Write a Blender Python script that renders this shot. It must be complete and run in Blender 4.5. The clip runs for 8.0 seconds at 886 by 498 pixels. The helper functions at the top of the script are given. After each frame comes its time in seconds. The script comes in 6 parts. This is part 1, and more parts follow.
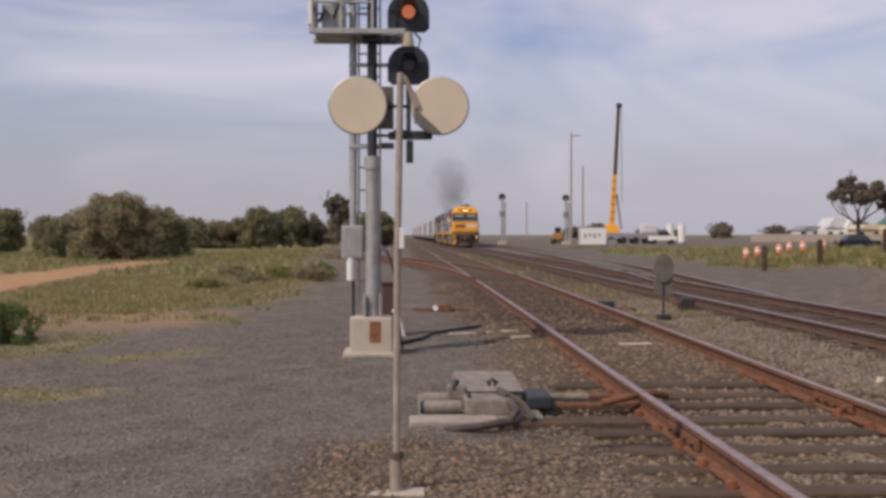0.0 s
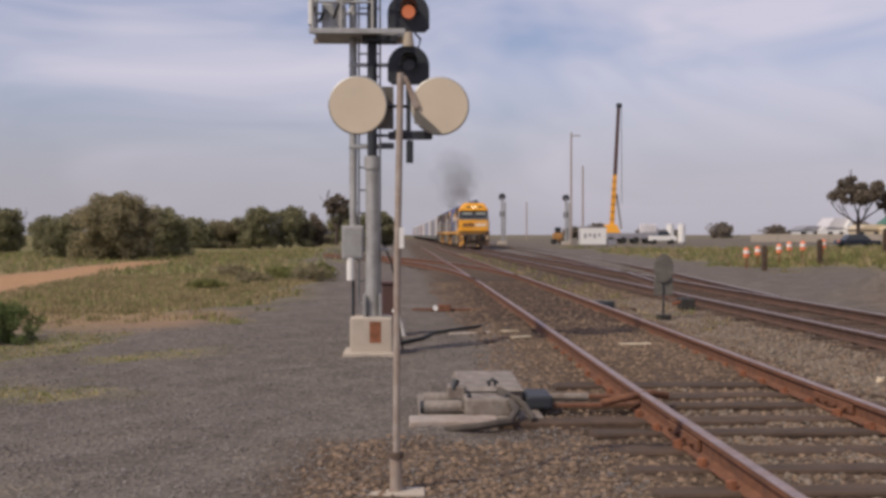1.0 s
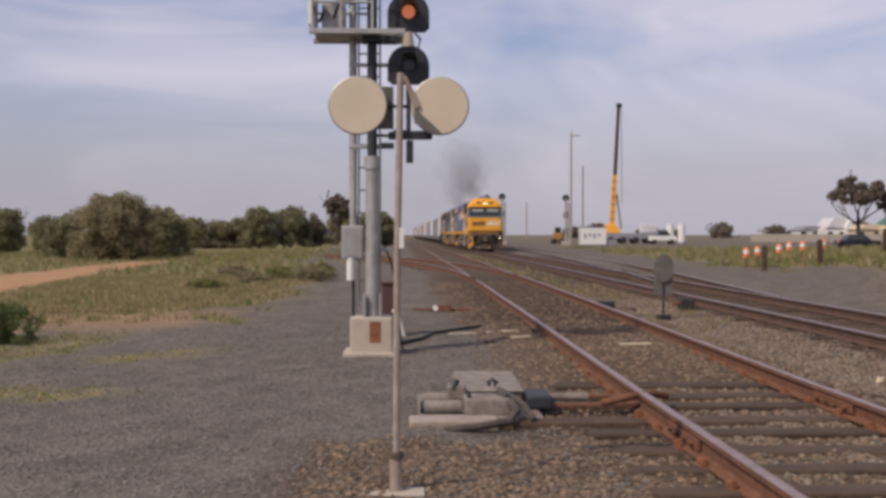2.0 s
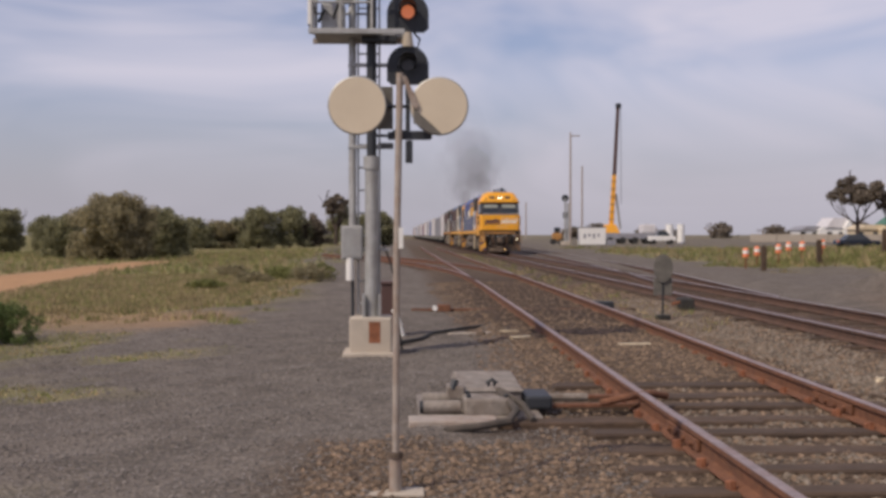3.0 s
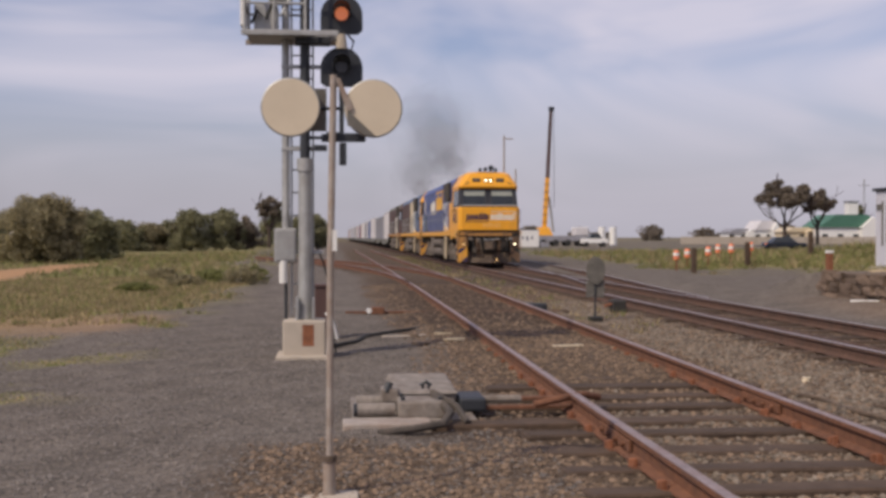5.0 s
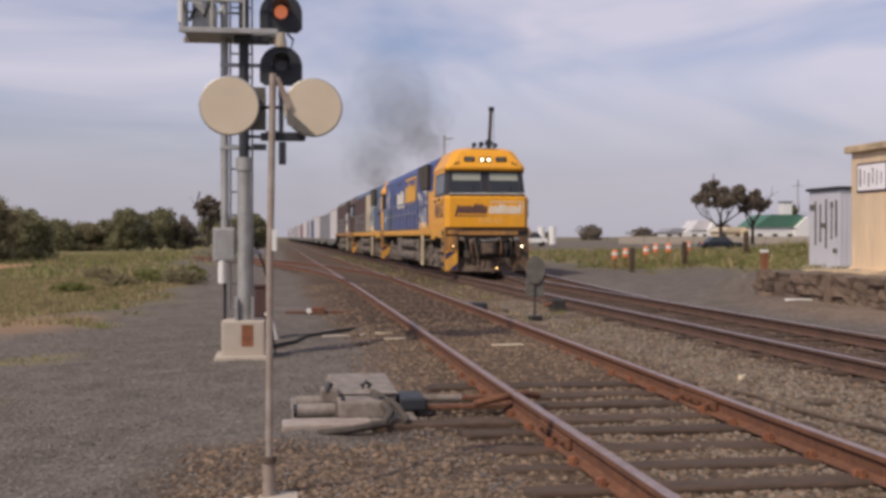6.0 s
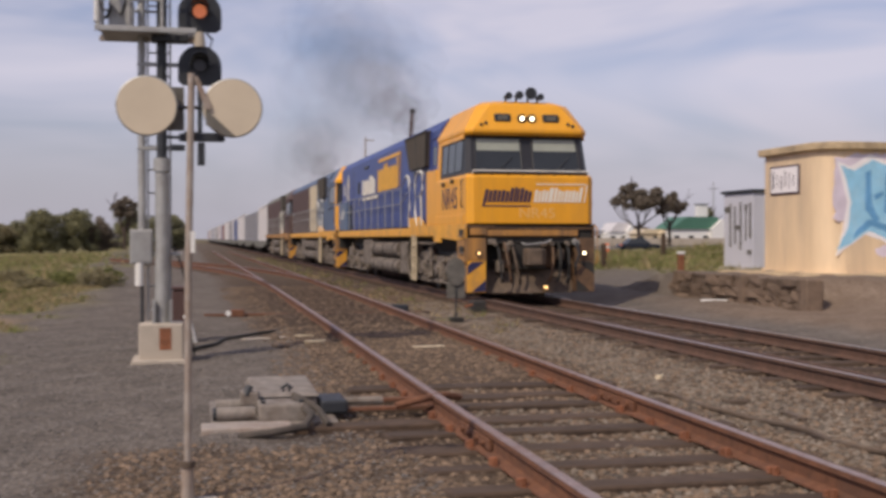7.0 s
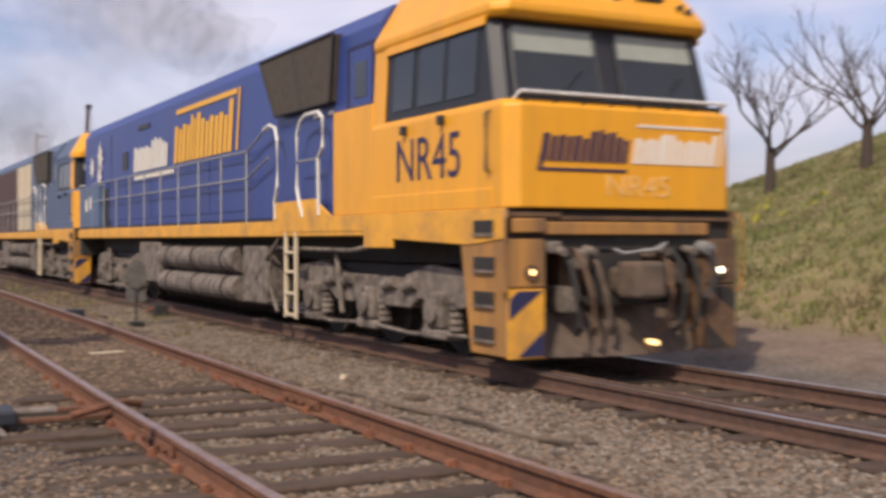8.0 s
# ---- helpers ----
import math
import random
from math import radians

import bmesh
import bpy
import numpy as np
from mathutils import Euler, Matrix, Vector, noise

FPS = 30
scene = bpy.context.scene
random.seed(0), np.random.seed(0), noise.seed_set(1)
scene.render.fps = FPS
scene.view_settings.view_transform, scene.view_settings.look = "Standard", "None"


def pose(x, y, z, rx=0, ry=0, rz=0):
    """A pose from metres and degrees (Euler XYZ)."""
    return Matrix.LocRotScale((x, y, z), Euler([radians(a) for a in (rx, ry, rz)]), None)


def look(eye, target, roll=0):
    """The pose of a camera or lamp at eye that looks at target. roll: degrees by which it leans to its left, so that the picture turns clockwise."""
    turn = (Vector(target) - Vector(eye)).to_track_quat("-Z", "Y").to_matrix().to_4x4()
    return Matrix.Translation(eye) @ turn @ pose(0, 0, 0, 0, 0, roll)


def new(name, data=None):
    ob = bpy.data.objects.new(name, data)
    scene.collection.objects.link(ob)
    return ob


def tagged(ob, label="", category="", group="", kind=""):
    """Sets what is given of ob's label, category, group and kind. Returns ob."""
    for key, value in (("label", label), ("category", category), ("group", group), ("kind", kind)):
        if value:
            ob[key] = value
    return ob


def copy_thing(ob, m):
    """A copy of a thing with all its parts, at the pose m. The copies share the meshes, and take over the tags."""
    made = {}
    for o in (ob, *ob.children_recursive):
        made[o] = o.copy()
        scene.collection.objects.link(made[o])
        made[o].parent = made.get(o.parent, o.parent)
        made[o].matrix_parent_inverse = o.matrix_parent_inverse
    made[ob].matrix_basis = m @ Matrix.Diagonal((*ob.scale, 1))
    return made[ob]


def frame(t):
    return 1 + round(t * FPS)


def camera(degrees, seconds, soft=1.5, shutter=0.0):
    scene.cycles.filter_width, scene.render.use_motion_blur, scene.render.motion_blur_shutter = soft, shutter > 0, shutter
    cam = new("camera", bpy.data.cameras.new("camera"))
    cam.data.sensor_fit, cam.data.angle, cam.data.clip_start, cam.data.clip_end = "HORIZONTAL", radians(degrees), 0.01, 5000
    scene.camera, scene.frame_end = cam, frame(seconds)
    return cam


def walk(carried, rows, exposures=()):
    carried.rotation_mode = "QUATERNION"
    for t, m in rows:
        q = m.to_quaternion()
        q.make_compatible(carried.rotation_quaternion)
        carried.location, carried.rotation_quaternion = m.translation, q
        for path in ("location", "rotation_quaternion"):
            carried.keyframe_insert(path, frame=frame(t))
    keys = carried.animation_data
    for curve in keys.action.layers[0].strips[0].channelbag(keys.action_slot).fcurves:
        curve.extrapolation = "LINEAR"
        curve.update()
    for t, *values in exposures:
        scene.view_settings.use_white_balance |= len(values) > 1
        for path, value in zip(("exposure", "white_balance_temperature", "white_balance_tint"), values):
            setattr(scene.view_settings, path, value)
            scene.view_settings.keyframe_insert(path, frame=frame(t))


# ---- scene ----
# ================= camera =================
EYE = (0.0, 0.0, 1.29)          # z = 0 is the top of the rails
TRACK = -2.17                   # heading of the first view against the line of the tracks
cam = camera(41.67, 8.0, soft=3.35, shutter=0.35)
VIEW = [(0.0, 0.0, -0.717), (1.5, 0.0, -0.717), (2.9, -0.025, -0.712), (3.2, -0.06, -0.711), (3.5, -0.206, -0.71),
        (4.0, -1.074, -0.608), (4.5, -2.143, -0.57), (4.7, -2.525, -0.578), (5.3, -4.15, -0.59), (6.0, -6.212, -0.606),
        (6.5, -8.112, -0.624), (6.8, -9.25, -0.57), (7.0, -10.088, -0.518), (7.1, -11.4, -0.525), (7.2, -13.35, -0.535),
        (7.3, -15.65, -0.55), (7.4, -17.95, -0.57), (7.5, -19.739, -0.589), (7.6, -20.68, -0.56), (7.7, -21.52, -0.52),
        (7.8, -22.6, -0.49), (7.9, -24.08, -0.46), (8.0, -25.505, -0.439)]
walk(cam, [(t, pose(*EYE, 90 + p, 0, y + TRACK)) for t, y, p in VIEW], exposures=[(0.0, 0.26), (7.0, 0.27), (7.4, 0.34), (8.0, 0.60)])

# ================= light =================
SUN_EL = 46.0
SUN_AZ = 232.0                  # from +y turning to +x: behind the camera and to its left
sun_dir = Vector((math.sin(radians(SUN_AZ)) * math.cos(radians(SUN_EL)), math.cos(radians(SUN_AZ)) * math.cos(radians(SUN_EL)), math.sin(radians(SUN_EL))))
sun = new("sun", bpy.data.lights.new("sun", "SUN"))
sun.data.energy, sun.data.angle, sun.data.color = 2.35, radians(0.8), (1.0, 0.86, 0.68)
sun.matrix_world = look((0, 0, 60), Vector((0, 0, 60)) - sun_dir)

world = bpy.data.worlds.new("sky")
scene.world = world
world.use_nodes = True
wn, wl = world.node_tree.nodes, world.node_tree.links
bg = wn["Background"]
sky = wn.new("ShaderNodeTexSky")
sky.sky_type, sky.sun_disc = "NISHITA", False
sky.sun_elevation, sky.sun_rotation = radians(SUN_EL), radians(SUN_AZ)
sky.dust_density, sky.air_density = 2.0, 1.0
wtc = wn.new("ShaderNodeTexCoord")
wmap = wn.new("ShaderNodeMapping")
wmap.inputs["Scale"].default_value = (2.4, 2.4, 8.0)
wmap.inputs["Location"].default_value = (0.35, 0.2, 0.0)
wmap.inputs["Rotation"].default_value = (0.0, radians(9), 0.0)
wl.new(wtc.outputs["Generated"], wmap.inputs["Vector"])
wno = wn.new("ShaderNodeTexNoise")
wno.inputs["Scale"].default_value, wno.inputs["Detail"].default_value = 1.3, 3.5
wno.inputs["Roughness"].default_value, wno.inputs["Distortion"].default_value = 0.56, 0.9
wl.new(wmap.outputs["Vector"], wno.inputs["Vector"])
wra = wn.new("ShaderNodeValToRGB")
wra.color_ramp.elements[0].position, wra.color_ramp.elements[0].color = 0.36, (0.2, 0.2, 0.2, 1)
wra.color_ramp.elements[1].position, wra.color_ramp.elements[1].color = 0.68, (0.8, 0.8, 0.8, 1)
wsx = wn.new("ShaderNodeSeparateXYZ")
wl.new(wtc.outputs["Generated"], wsx.inputs["Vector"])
wgr = wn.new("ShaderNodeMapRange")                        # the cloud veil thickens towards the yard side
wgr.inputs["From Min"].default_value, wgr.inputs["From Max"].default_value = -0.40, 0.30
wgr.inputs["To Min"].default_value, wgr.inputs["To Max"].default_value = -0.09, 0.05
wl.new(wsx.outputs["X"], wgr.inputs["Value"])
wad = wn.new("ShaderNodeMath")
wad.operation = "ADD"
wl.new(wno.outputs["Fac"], wad.inputs[0]), wl.new(wgr.outputs["Result"], wad.inputs[1])
wl.new(wad.outputs[0], wra.inputs["Fac"])
tint = wn.new("ShaderNodeMix")
tint.data_type, tint.blend_type = "RGBA", "MULTIPLY"
tint.inputs["Factor"].default_value = 1.0
wl.new(sky.outputs["Color"], tint.inputs["A"])
tint.inputs["B"].default_value = (0.98, 0.98, 1.22, 1)
wmx = wn.new("ShaderNodeMix")
wmx.data_type = "RGBA"
wl.new(wra.outputs["Color"], wmx.inputs["Factor"])
wl.new(tint.outputs["Result"], wmx.inputs["A"])
wmx.inputs["B"].default_value = (8.0, 7.45, 8.5, 1)      # thin high cloud
whz = wn.new("ShaderNodeMapRange")
whz.inputs["From Min"].default_value, whz.inputs["From Max"].default_value = 0.0, 0.13
whz.inputs["To Min"].default_value, whz.inputs["To Max"].default_value = 0.9, 0.0
wl.new(wsx.outputs["Z"], whz.inputs["Value"])
wha = wn.new("ShaderNodeMix")
wha.data_type = "RGBA"
wl.new(whz.outputs["Result"], wha.inputs["Factor"]), wl.new(wmx.outputs["Result"], wha.inputs["A"])
wha.inputs["B"].default_value = (5.05, 4.8, 5.5, 1)      # haze towards the horizon
wl.new(wha.outputs["Result"], bg.inputs["Color"])
bg.inputs["Strength"].default_value = 0.074


# ================= materials =================
def material(name, color, rough=0.8, metal=0.0, var=0.25, scale=6.0, bump=0.0, bscale=40.0, dirt=None, dscale=1.2, damt=0.5,
             per="", emit=None, estr=0.0, streak=False):
    m = bpy.data.materials.new(name)
    m.use_nodes = True
    n, l = m.node_tree.nodes, m.node_tree.links
    b = n["Principled BSDF"]
    tc = n.new("ShaderNodeTexCoord")
    vec = tc.outputs["Object"]
    if streak:
        mp = n.new("ShaderNodeMapping")
        mp.inputs["Scale"].default_value = (1, 1, 0.16)
        l.new(vec, mp.inputs["Vector"])
        vec = mp.outputs["Vector"]
    no = n.new("ShaderNodeTexNoise")
    no.inputs["Scale"].default_value, no.inputs["Detail"].default_value, no.inputs["Roughness"].default_value = scale, 6.0, 0.65
    l.new(vec, no.inputs["Vector"])
    mr = n.new("ShaderNodeMapRange")
    mr.inputs["From Min"].default_value, mr.inputs["From Max"].default_value = 0.3, 0.7
    mr.inputs["To Min"].default_value, mr.inputs["To Max"].default_value = 1 - var, 1 + var
    l.new(no.outputs["Fac"], mr.inputs["Value"])
    val = mr.outputs["Result"]
    if per:
        src = n.new("ShaderNodeObjectInfo").outputs["Random"] if per == "object" else n.new("ShaderNodeNewGeometry").outputs["Random Per Island"]
        m2 = n.new("ShaderNodeMapRange")
        m2.inputs["To Min"].default_value, m2.inputs["To Max"].default_value = (0.68, 1.32) if per == "object" else (0.5, 1.5)
        l.new(src, m2.inputs["Value"])
        mu = n.new("ShaderNodeMath")
        mu.operation = "MULTIPLY"
        l.new(val, mu.inputs[0]), l.new(m2.outputs["Result"], mu.inputs[1])
        val = mu.outputs[0]
    mix = n.new("ShaderNodeMix")
    mix.data_type, mix.blend_type = "RGBA", "MULTIPLY"
    mix.inputs["Factor"].default_value = 1.0
    mix.inputs["A"].default_value = (*color, 1)
    l.new(val, mix.inputs["B"])
    col = mix.outputs["Result"]
    if dirt:
        d = n.new("ShaderNodeTexNoise")
        d.inputs["Scale"].default_value, d.inputs["Detail"].default_value, d.inputs["Roughness"].default_value = dscale, 8.0, 0.7
        l.new(vec, d.inputs["Vector"])
        r = n.new("ShaderNodeMapRange")
        r.inputs["From Min"].default_value, r.inputs["From Max"].default_value = 0.45, 0.68
        r.inputs["To Min"].default_value, r.inputs["To Max"].default_value = 0.0, damt
        l.new(d.outputs["Fac"], r.inputs["Value"])
        mx = n.new("ShaderNodeMix")
        mx.data_type = "RGBA"
        l.new(r.outputs["Result"], mx.inputs["Factor"]), l.new(col, mx.inputs["A"])
        mx.inputs["B"].default_value = (*dirt, 1)
        col = mx.outputs["Result"]
    l.new(col, b.inputs["Base Color"])
    b.inputs["Roughness"].default_value, b.inputs["Metallic"].default_value = rough, metal
    if bump:
        bn = n.new("ShaderNodeTexNoise")
        bn.inputs["Scale"].default_value, bn.inputs["Detail"].default_value = bscale, 4.0
        l.new(tc.outputs["Object"], bn.inputs["Vector"])
        bp = n.new("ShaderNodeBump")
        bp.inputs["Strength"].default_value, bp.inputs["Distance"].default_value = bump, 0.02
        l.new(bn.outputs["Fac"], bp.inputs["Height"]), l.new(bp.outputs["Normal"], b.inputs["Normal"])
    if emit:
        b.inputs["Emission Color"].default_value, b.inputs["Emission Strength"].default_value = (*emit, 1), estr
    return m


def leafy(name, color, share=0.4, **kw):
    """Foliage: light also passes through the thin blades."""
    m = material(name, color, 0.8, 0, 0.3, 0.8, per="island", **kw)
    n, l = m.node_tree.nodes, m.node_tree.links
    b, out = n["Principled BSDF"], n["Material Output"]
    tl, mx = n.new("ShaderNodeBsdfTranslucent"), n.new("ShaderNodeMixShader")
    mx.inputs["Fac"].default_value = share
    l.new(b.inputs["Base Color"].links[0].from_socket, tl.inputs["Color"])
    l.new(b.outputs[0], mx.inputs[1]), l.new(tl.outputs[0], mx.inputs[2]), l.new(mx.outputs[0], out.inputs["Surface"])
    return m


M = {}
M["rail_side"] = material("rusty rail", (0.165, 0.070, 0.036), 0.85, 0.0, 0.35, 14, 0.4, 60, (0.09, 0.05, 0.035), 3, 0.6)
M["rail_side_main"] = material("dark rusty rail", (0.115, 0.062, 0.042), 0.85, 0.0, 0.35, 14, 0.4, 60, (0.06, 0.04, 0.03), 3, 0.6)
M["target_grey"] = material("weathered dark grey paint", (0.13, 0.12, 0.105), 0.8, 0, 0.3, 9)
M["rail_top"] = material("worn rail head", (0.42, 0.36, 0.34), 0.35, 0.8, 0.25, 9)
M["rail_top_rusty"] = material("lightly rusted rail head", (0.34, 0.26, 0.24), 0.45, 0.5, 0.35, 9, dirt=(0.24, 0.12, 0.07), dscale=4, damt=0.6)
M["timber"] = material("weathered timber", (0.070, 0.045, 0.030), 0.95, 0, 0.4, 5, 0.6, 30, (0.08, 0.055, 0.04), 2, 0.6, per="object")
M["stone"] = material("ballast stone", (0.155, 0.108, 0.073), 0.95, 0, 0.3, 20, per="island")
M["stone_grey"] = material("grey pebble", (0.150, 0.133, 0.121), 0.95, 0, 0.3, 20, per="island")
M["stone_pale"] = material("pale ballast stone", (0.165, 0.135, 0.106), 0.95, 0, 0.3, 20, per="island")
M["steel"] = material("galvanised steel", (0.40, 0.40, 0.39), 0.55, 0.5, 0.2, 5, dirt=(0.25, 0.22, 0.19), dscale=3, damt=0.4)
M["steel_dark"] = material("dark painted steel", (0.024, 0.027, 0.033), 0.55, 0, 0.25, 6)
M["pole_grey"] = material("weathered grey post", (0.36, 0.31, 0.27), 0.7, 0.1, 0.25, 6, dirt=(0.22, 0.13, 0.08), dscale=4, damt=0.7)
M["disc"] = material("cream enamel", (0.62, 0.53, 0.40), 0.6, 0, 0.05, 4, dirt=(0.52, 0.43, 0.32), dscale=3, damt=0.3)
M["concrete"] = material("concrete", (0.46, 0.40, 0.33), 0.9, 0, 0.15, 4, 0.3, 30, (0.30, 0.25, 0.2), 2, 0.5)
M["rust"] = material("rust", (0.23, 0.09, 0.045), 0.9, 0, 0.4, 12, 0.4, 40)
M["rubber"] = material("black rubber", (0.025, 0.024, 0.023), 0.8, 0, 0.3, 8)
M["white"] = material("white paint", (0.78, 0.77, 0.74), 0.5, 0, 0.06, 4, dirt=(0.5, 0.46, 0.4), dscale=3, damt=0.3)
M["orange"] = material("faded orange plastic", (0.72, 0.21, 0.09), 0.5, 0, 0.1, 5)
M["lens_red"] = material("amber signal lens", (0.35, 0.09, 0.03), 0.25, 0, 0.1, 5, emit=(1.0, 0.28, 0.12), estr=0.35)
M["lens_dark"] = material("dark signal lens", (0.05, 0.04, 0.04), 0.2, 0, 0.1, 5)
M["bark"] = material("bark", (0.065, 0.047, 0.038), 0.95, 0, 0.35, 8, 0.5, 30)
M["leaf"] = leafy("dark foliage", (0.25, 0.24, 0.135), 0.5)
M["leaf_olive"] = leafy("olive foliage", (0.31, 0.27, 0.16), 0.5)
M["leaf_grey"] = leafy("grey green foliage", (0.23, 0.19, 0.145), 0.5)
M["grass"] = leafy("green grass", (0.24, 0.245, 0.09), 0.5)
M["grass_dry"] = leafy("dry grass", (0.36, 0.285, 0.155), 0.5)
M["flower"] = material("yellow wildflower", (0.55, 0.48, 0.03), 0.7, 0, 0.2, 2, per="island")
M["leaf_green"] = leafy("fresh green foliage", (0.13, 0.17, 0.055))
M["glass"] = material("dark cab glass", (0.03, 0.035, 0.04), 0.12, 0, 0.1, 2)


# ================= mesh helpers =================
def link(bm, name, mat, parent=None, label="", smooth=False, mats=None):
    me = bpy.data.meshes.new(name)
    if smooth:
        for fc in bm.faces:
            fc.smooth = True
    bm.to_mesh(me)
    bm.free()
    for x in (mats or [mat]):
        me.materials.append(M[x])
    ob = new(name, me)
    if parent:
        ob.parent = parent
    if label:
        ob["label"] = label
    return ob


def part(name, bm, mat, parent, label="", smooth=False, mats=None):
    return link(bm, name, mat, parent, label, smooth, mats)


def thing(name, label, category, at=(0, 0, 0), rz=0.0, group="", kind=""):
    ob = new(name)
    ob.empty_display_size = 0.2
    ob.matrix_basis = pose(*at, 0, 0, rz)
    return tagged(ob, label, category, group, kind)


def box(x0, x1, y0, y1, z0, z1, bev=0.0, bm=None):
    bm = bm or bmesh.new()
    r = bmesh.ops.create_cube(bm, size=1.0, matrix=Matrix.LocRotScale(((x0 + x1) / 2, (y0 + y1) / 2, (z0 + z1) / 2), None, (x1 - x0, y1 - y0, z1 - z0)))
    if bev:
        es = list({e for v in r["verts"] for e in v.link_edges})
        bmesh.ops.bevel(bm, geom=es, offset=bev, segments=2, affect="EDGES", profile=0.5)
    return bm


def rod(a, b, r0, r1=None, seg=10, bm=None, caps=True):
    bm = bm or bmesh.new()
    a, b = Vector(a), Vector(b)
    d = b - a
    m = Matrix.Translation((a + b) / 2) @ d.to_track_quat("Z", "Y").to_matrix().to_4x4()
    bmesh.ops.create_cone(bm, cap_ends=caps, segments=seg, radius1=r0, radius2=r0 if r1 is None else r1, depth=d.length, matrix=m)
    return bm


def tube(pts, r, seg=8, bm=None):
    """A bent pipe through the points."""
    bm = bm or bmesh.new()
    rings = []
    pts = [Vector(p) for p in pts]
    for i, p in enumerate(pts):
        d = (pts[min(i + 1, len(pts) - 1)] - pts[max(i - 1, 0)]).normalized()
        q = d.to_track_quat("Z", "Y")
        rings.append([bm.verts.new(p + q @ Vector((r * math.cos(k * math.tau / seg), r * math.sin(k * math.tau / seg), 0))) for k in range(seg)])
    for a, b in zip(rings, rings[1:]):
        for k in range(seg):
            bm.faces.new((a[k], a[(k + 1) % seg], b[(k + 1) % seg], b[k]))
    bm.faces.new(list(reversed(rings[0]))), bm.faces.new(rings[-1])
    return bm


def extrude_poly(pts, axis, lo, hi, bm=None, bev=0.0):
    """A flat outline swept along an axis: x: pts are (y, z); y: (x, z); z: (x, y)."""
    bm = bm or bmesh.new()

    def at(p, w):
        return {"x": (w, p[0], p[1]), "y": (p[0], w, p[1]), "z": (p[0], p[1], w)}[axis]
    a = [bm.verts.new(at(p, lo)) for p in pts]
    b = [bm.verts.new(at(p, hi)) for p in pts]
    n = len(pts)
    fs = [bm.faces.new(a), bm.faces.new(list(reversed(b)))]
    for i in range(n):
        fs.append(bm.faces.new((a[(i + 1) % n], a[i], b[i], b[(i + 1) % n])))
    bmesh.ops.recalc_face_normals(bm, faces=fs)
    if bev:
        bmesh.ops.bevel(bm, geom=list({e for f_ in fs for e in f_.edges}), offset=bev, segments=2, affect="EDGES", profile=0.5)
    return bm


def from_arrays(name, verts, faces, mat, parent=None, mats=None, idx=None):
    me = bpy.data.meshes.new(name)
    me.from_pydata(verts.tolist() if hasattr(verts, "tolist") else verts, [], faces.tolist() if hasattr(faces, "tolist") else faces)
    for x in (mats or [mat]):
        me.materials.append(M[x])
    if idx is not None:
        me.polygons.foreach_set("material_index", np.asarray(idx, dtype=np.int32))
    ob = new(name, me)
    if parent:
        ob.parent = parent
    return ob


# ================= ground =================
GROUND = -0.19


def smooth01(a, b, x):
    k = np.clip((x - a) / (b - a), 0, 1)
    return k * k * (3 - 2 * k)


def hill(x, y):
    crest = np.interp(y, [-40, 5, 20, 31, 39, 49, 60, 75], [12.0, 11.2, 10.0, 7.9, 4.5, 2.4, 0.9, 0.0])
    rise = np.interp(x, [10.6, 12.5, 16, 21, 28, 36, 60, 140, 200], [0, 0.03, 0.13, 0.34, 0.66, 0.98, 1.0, 0.9, 0.0])
    shore = np.interp(y, [14, 18, 22, 30, 36, 45], [0.0, 2.4, 5.6, 7.0, 5.5, 2.0])      # the cut round the platform
    rise2 = np.interp(x - shore, [10.6, 12.5, 16, 21, 28, 36, 60, 140, 200], [0, 0.03, 0.13, 0.34, 0.66, 0.98, 1.0, 0.9, 0.0])
    return crest * np.minimum(rise, rise2)


def ground_z(x, y):
    x, y = np.asarray(x, float), np.asarray(y, float)
    z = np.full(np.broadcast(x, y).shape, GROUND)
    z = z + 0.17 * smooth01(8.9, 10.6, x) * (1 - smooth01(60, 120, y) * 0.5)     # gravel beside the main line lies higher
    z = z - 0.10 * smooth01(-2.0, -7.0, x) - 0.25 * smooth01(-7, -20, x)         # falls away towards the paddock
    z = z - 0.05 * np.exp(-((x - 4.9) / 0.5) ** 2)                               # dip between the tracks
    z = z + hill(x, y)
    z = z + 0.055 * smooth01(1.75, 1.35, np.abs(x - 2.9)) * smooth01(10.8, 13.0, y)
    plat = smooth01(10.9, 11.15 + 3.0 * smooth01(21.0, 18.0, y), x) * smooth01(14.5, 20.0, y) * (1 - smooth01(25.0, 30.0, y)) * (1 - smooth01(24, 40, x))
    z = z + 0.55 * plat
    bumps = 0.018 * np.sin(x * 3.1 + 1.3 * np.sin(y * 1.7)) * np.sin(y * 2.3 + 0.6 * x) + 0.012 * np.sin(x * 7.3 - y * 5.1)
    near_rail = np.exp(-np.maximum(np.abs(x - 2.9) - 1.3, 0) ** 2 * 4) + np.exp(-np.maximum(np.abs(x - 7.0) - 1.3, 0) ** 2 * 4)
    z = z + bumps * (1 - np.clip(near_rail, 0, 1) * 0.6)
    far = smooth01(250, 900, np.hypot(x, y))
    return z * (1 - far) + far * GROUND


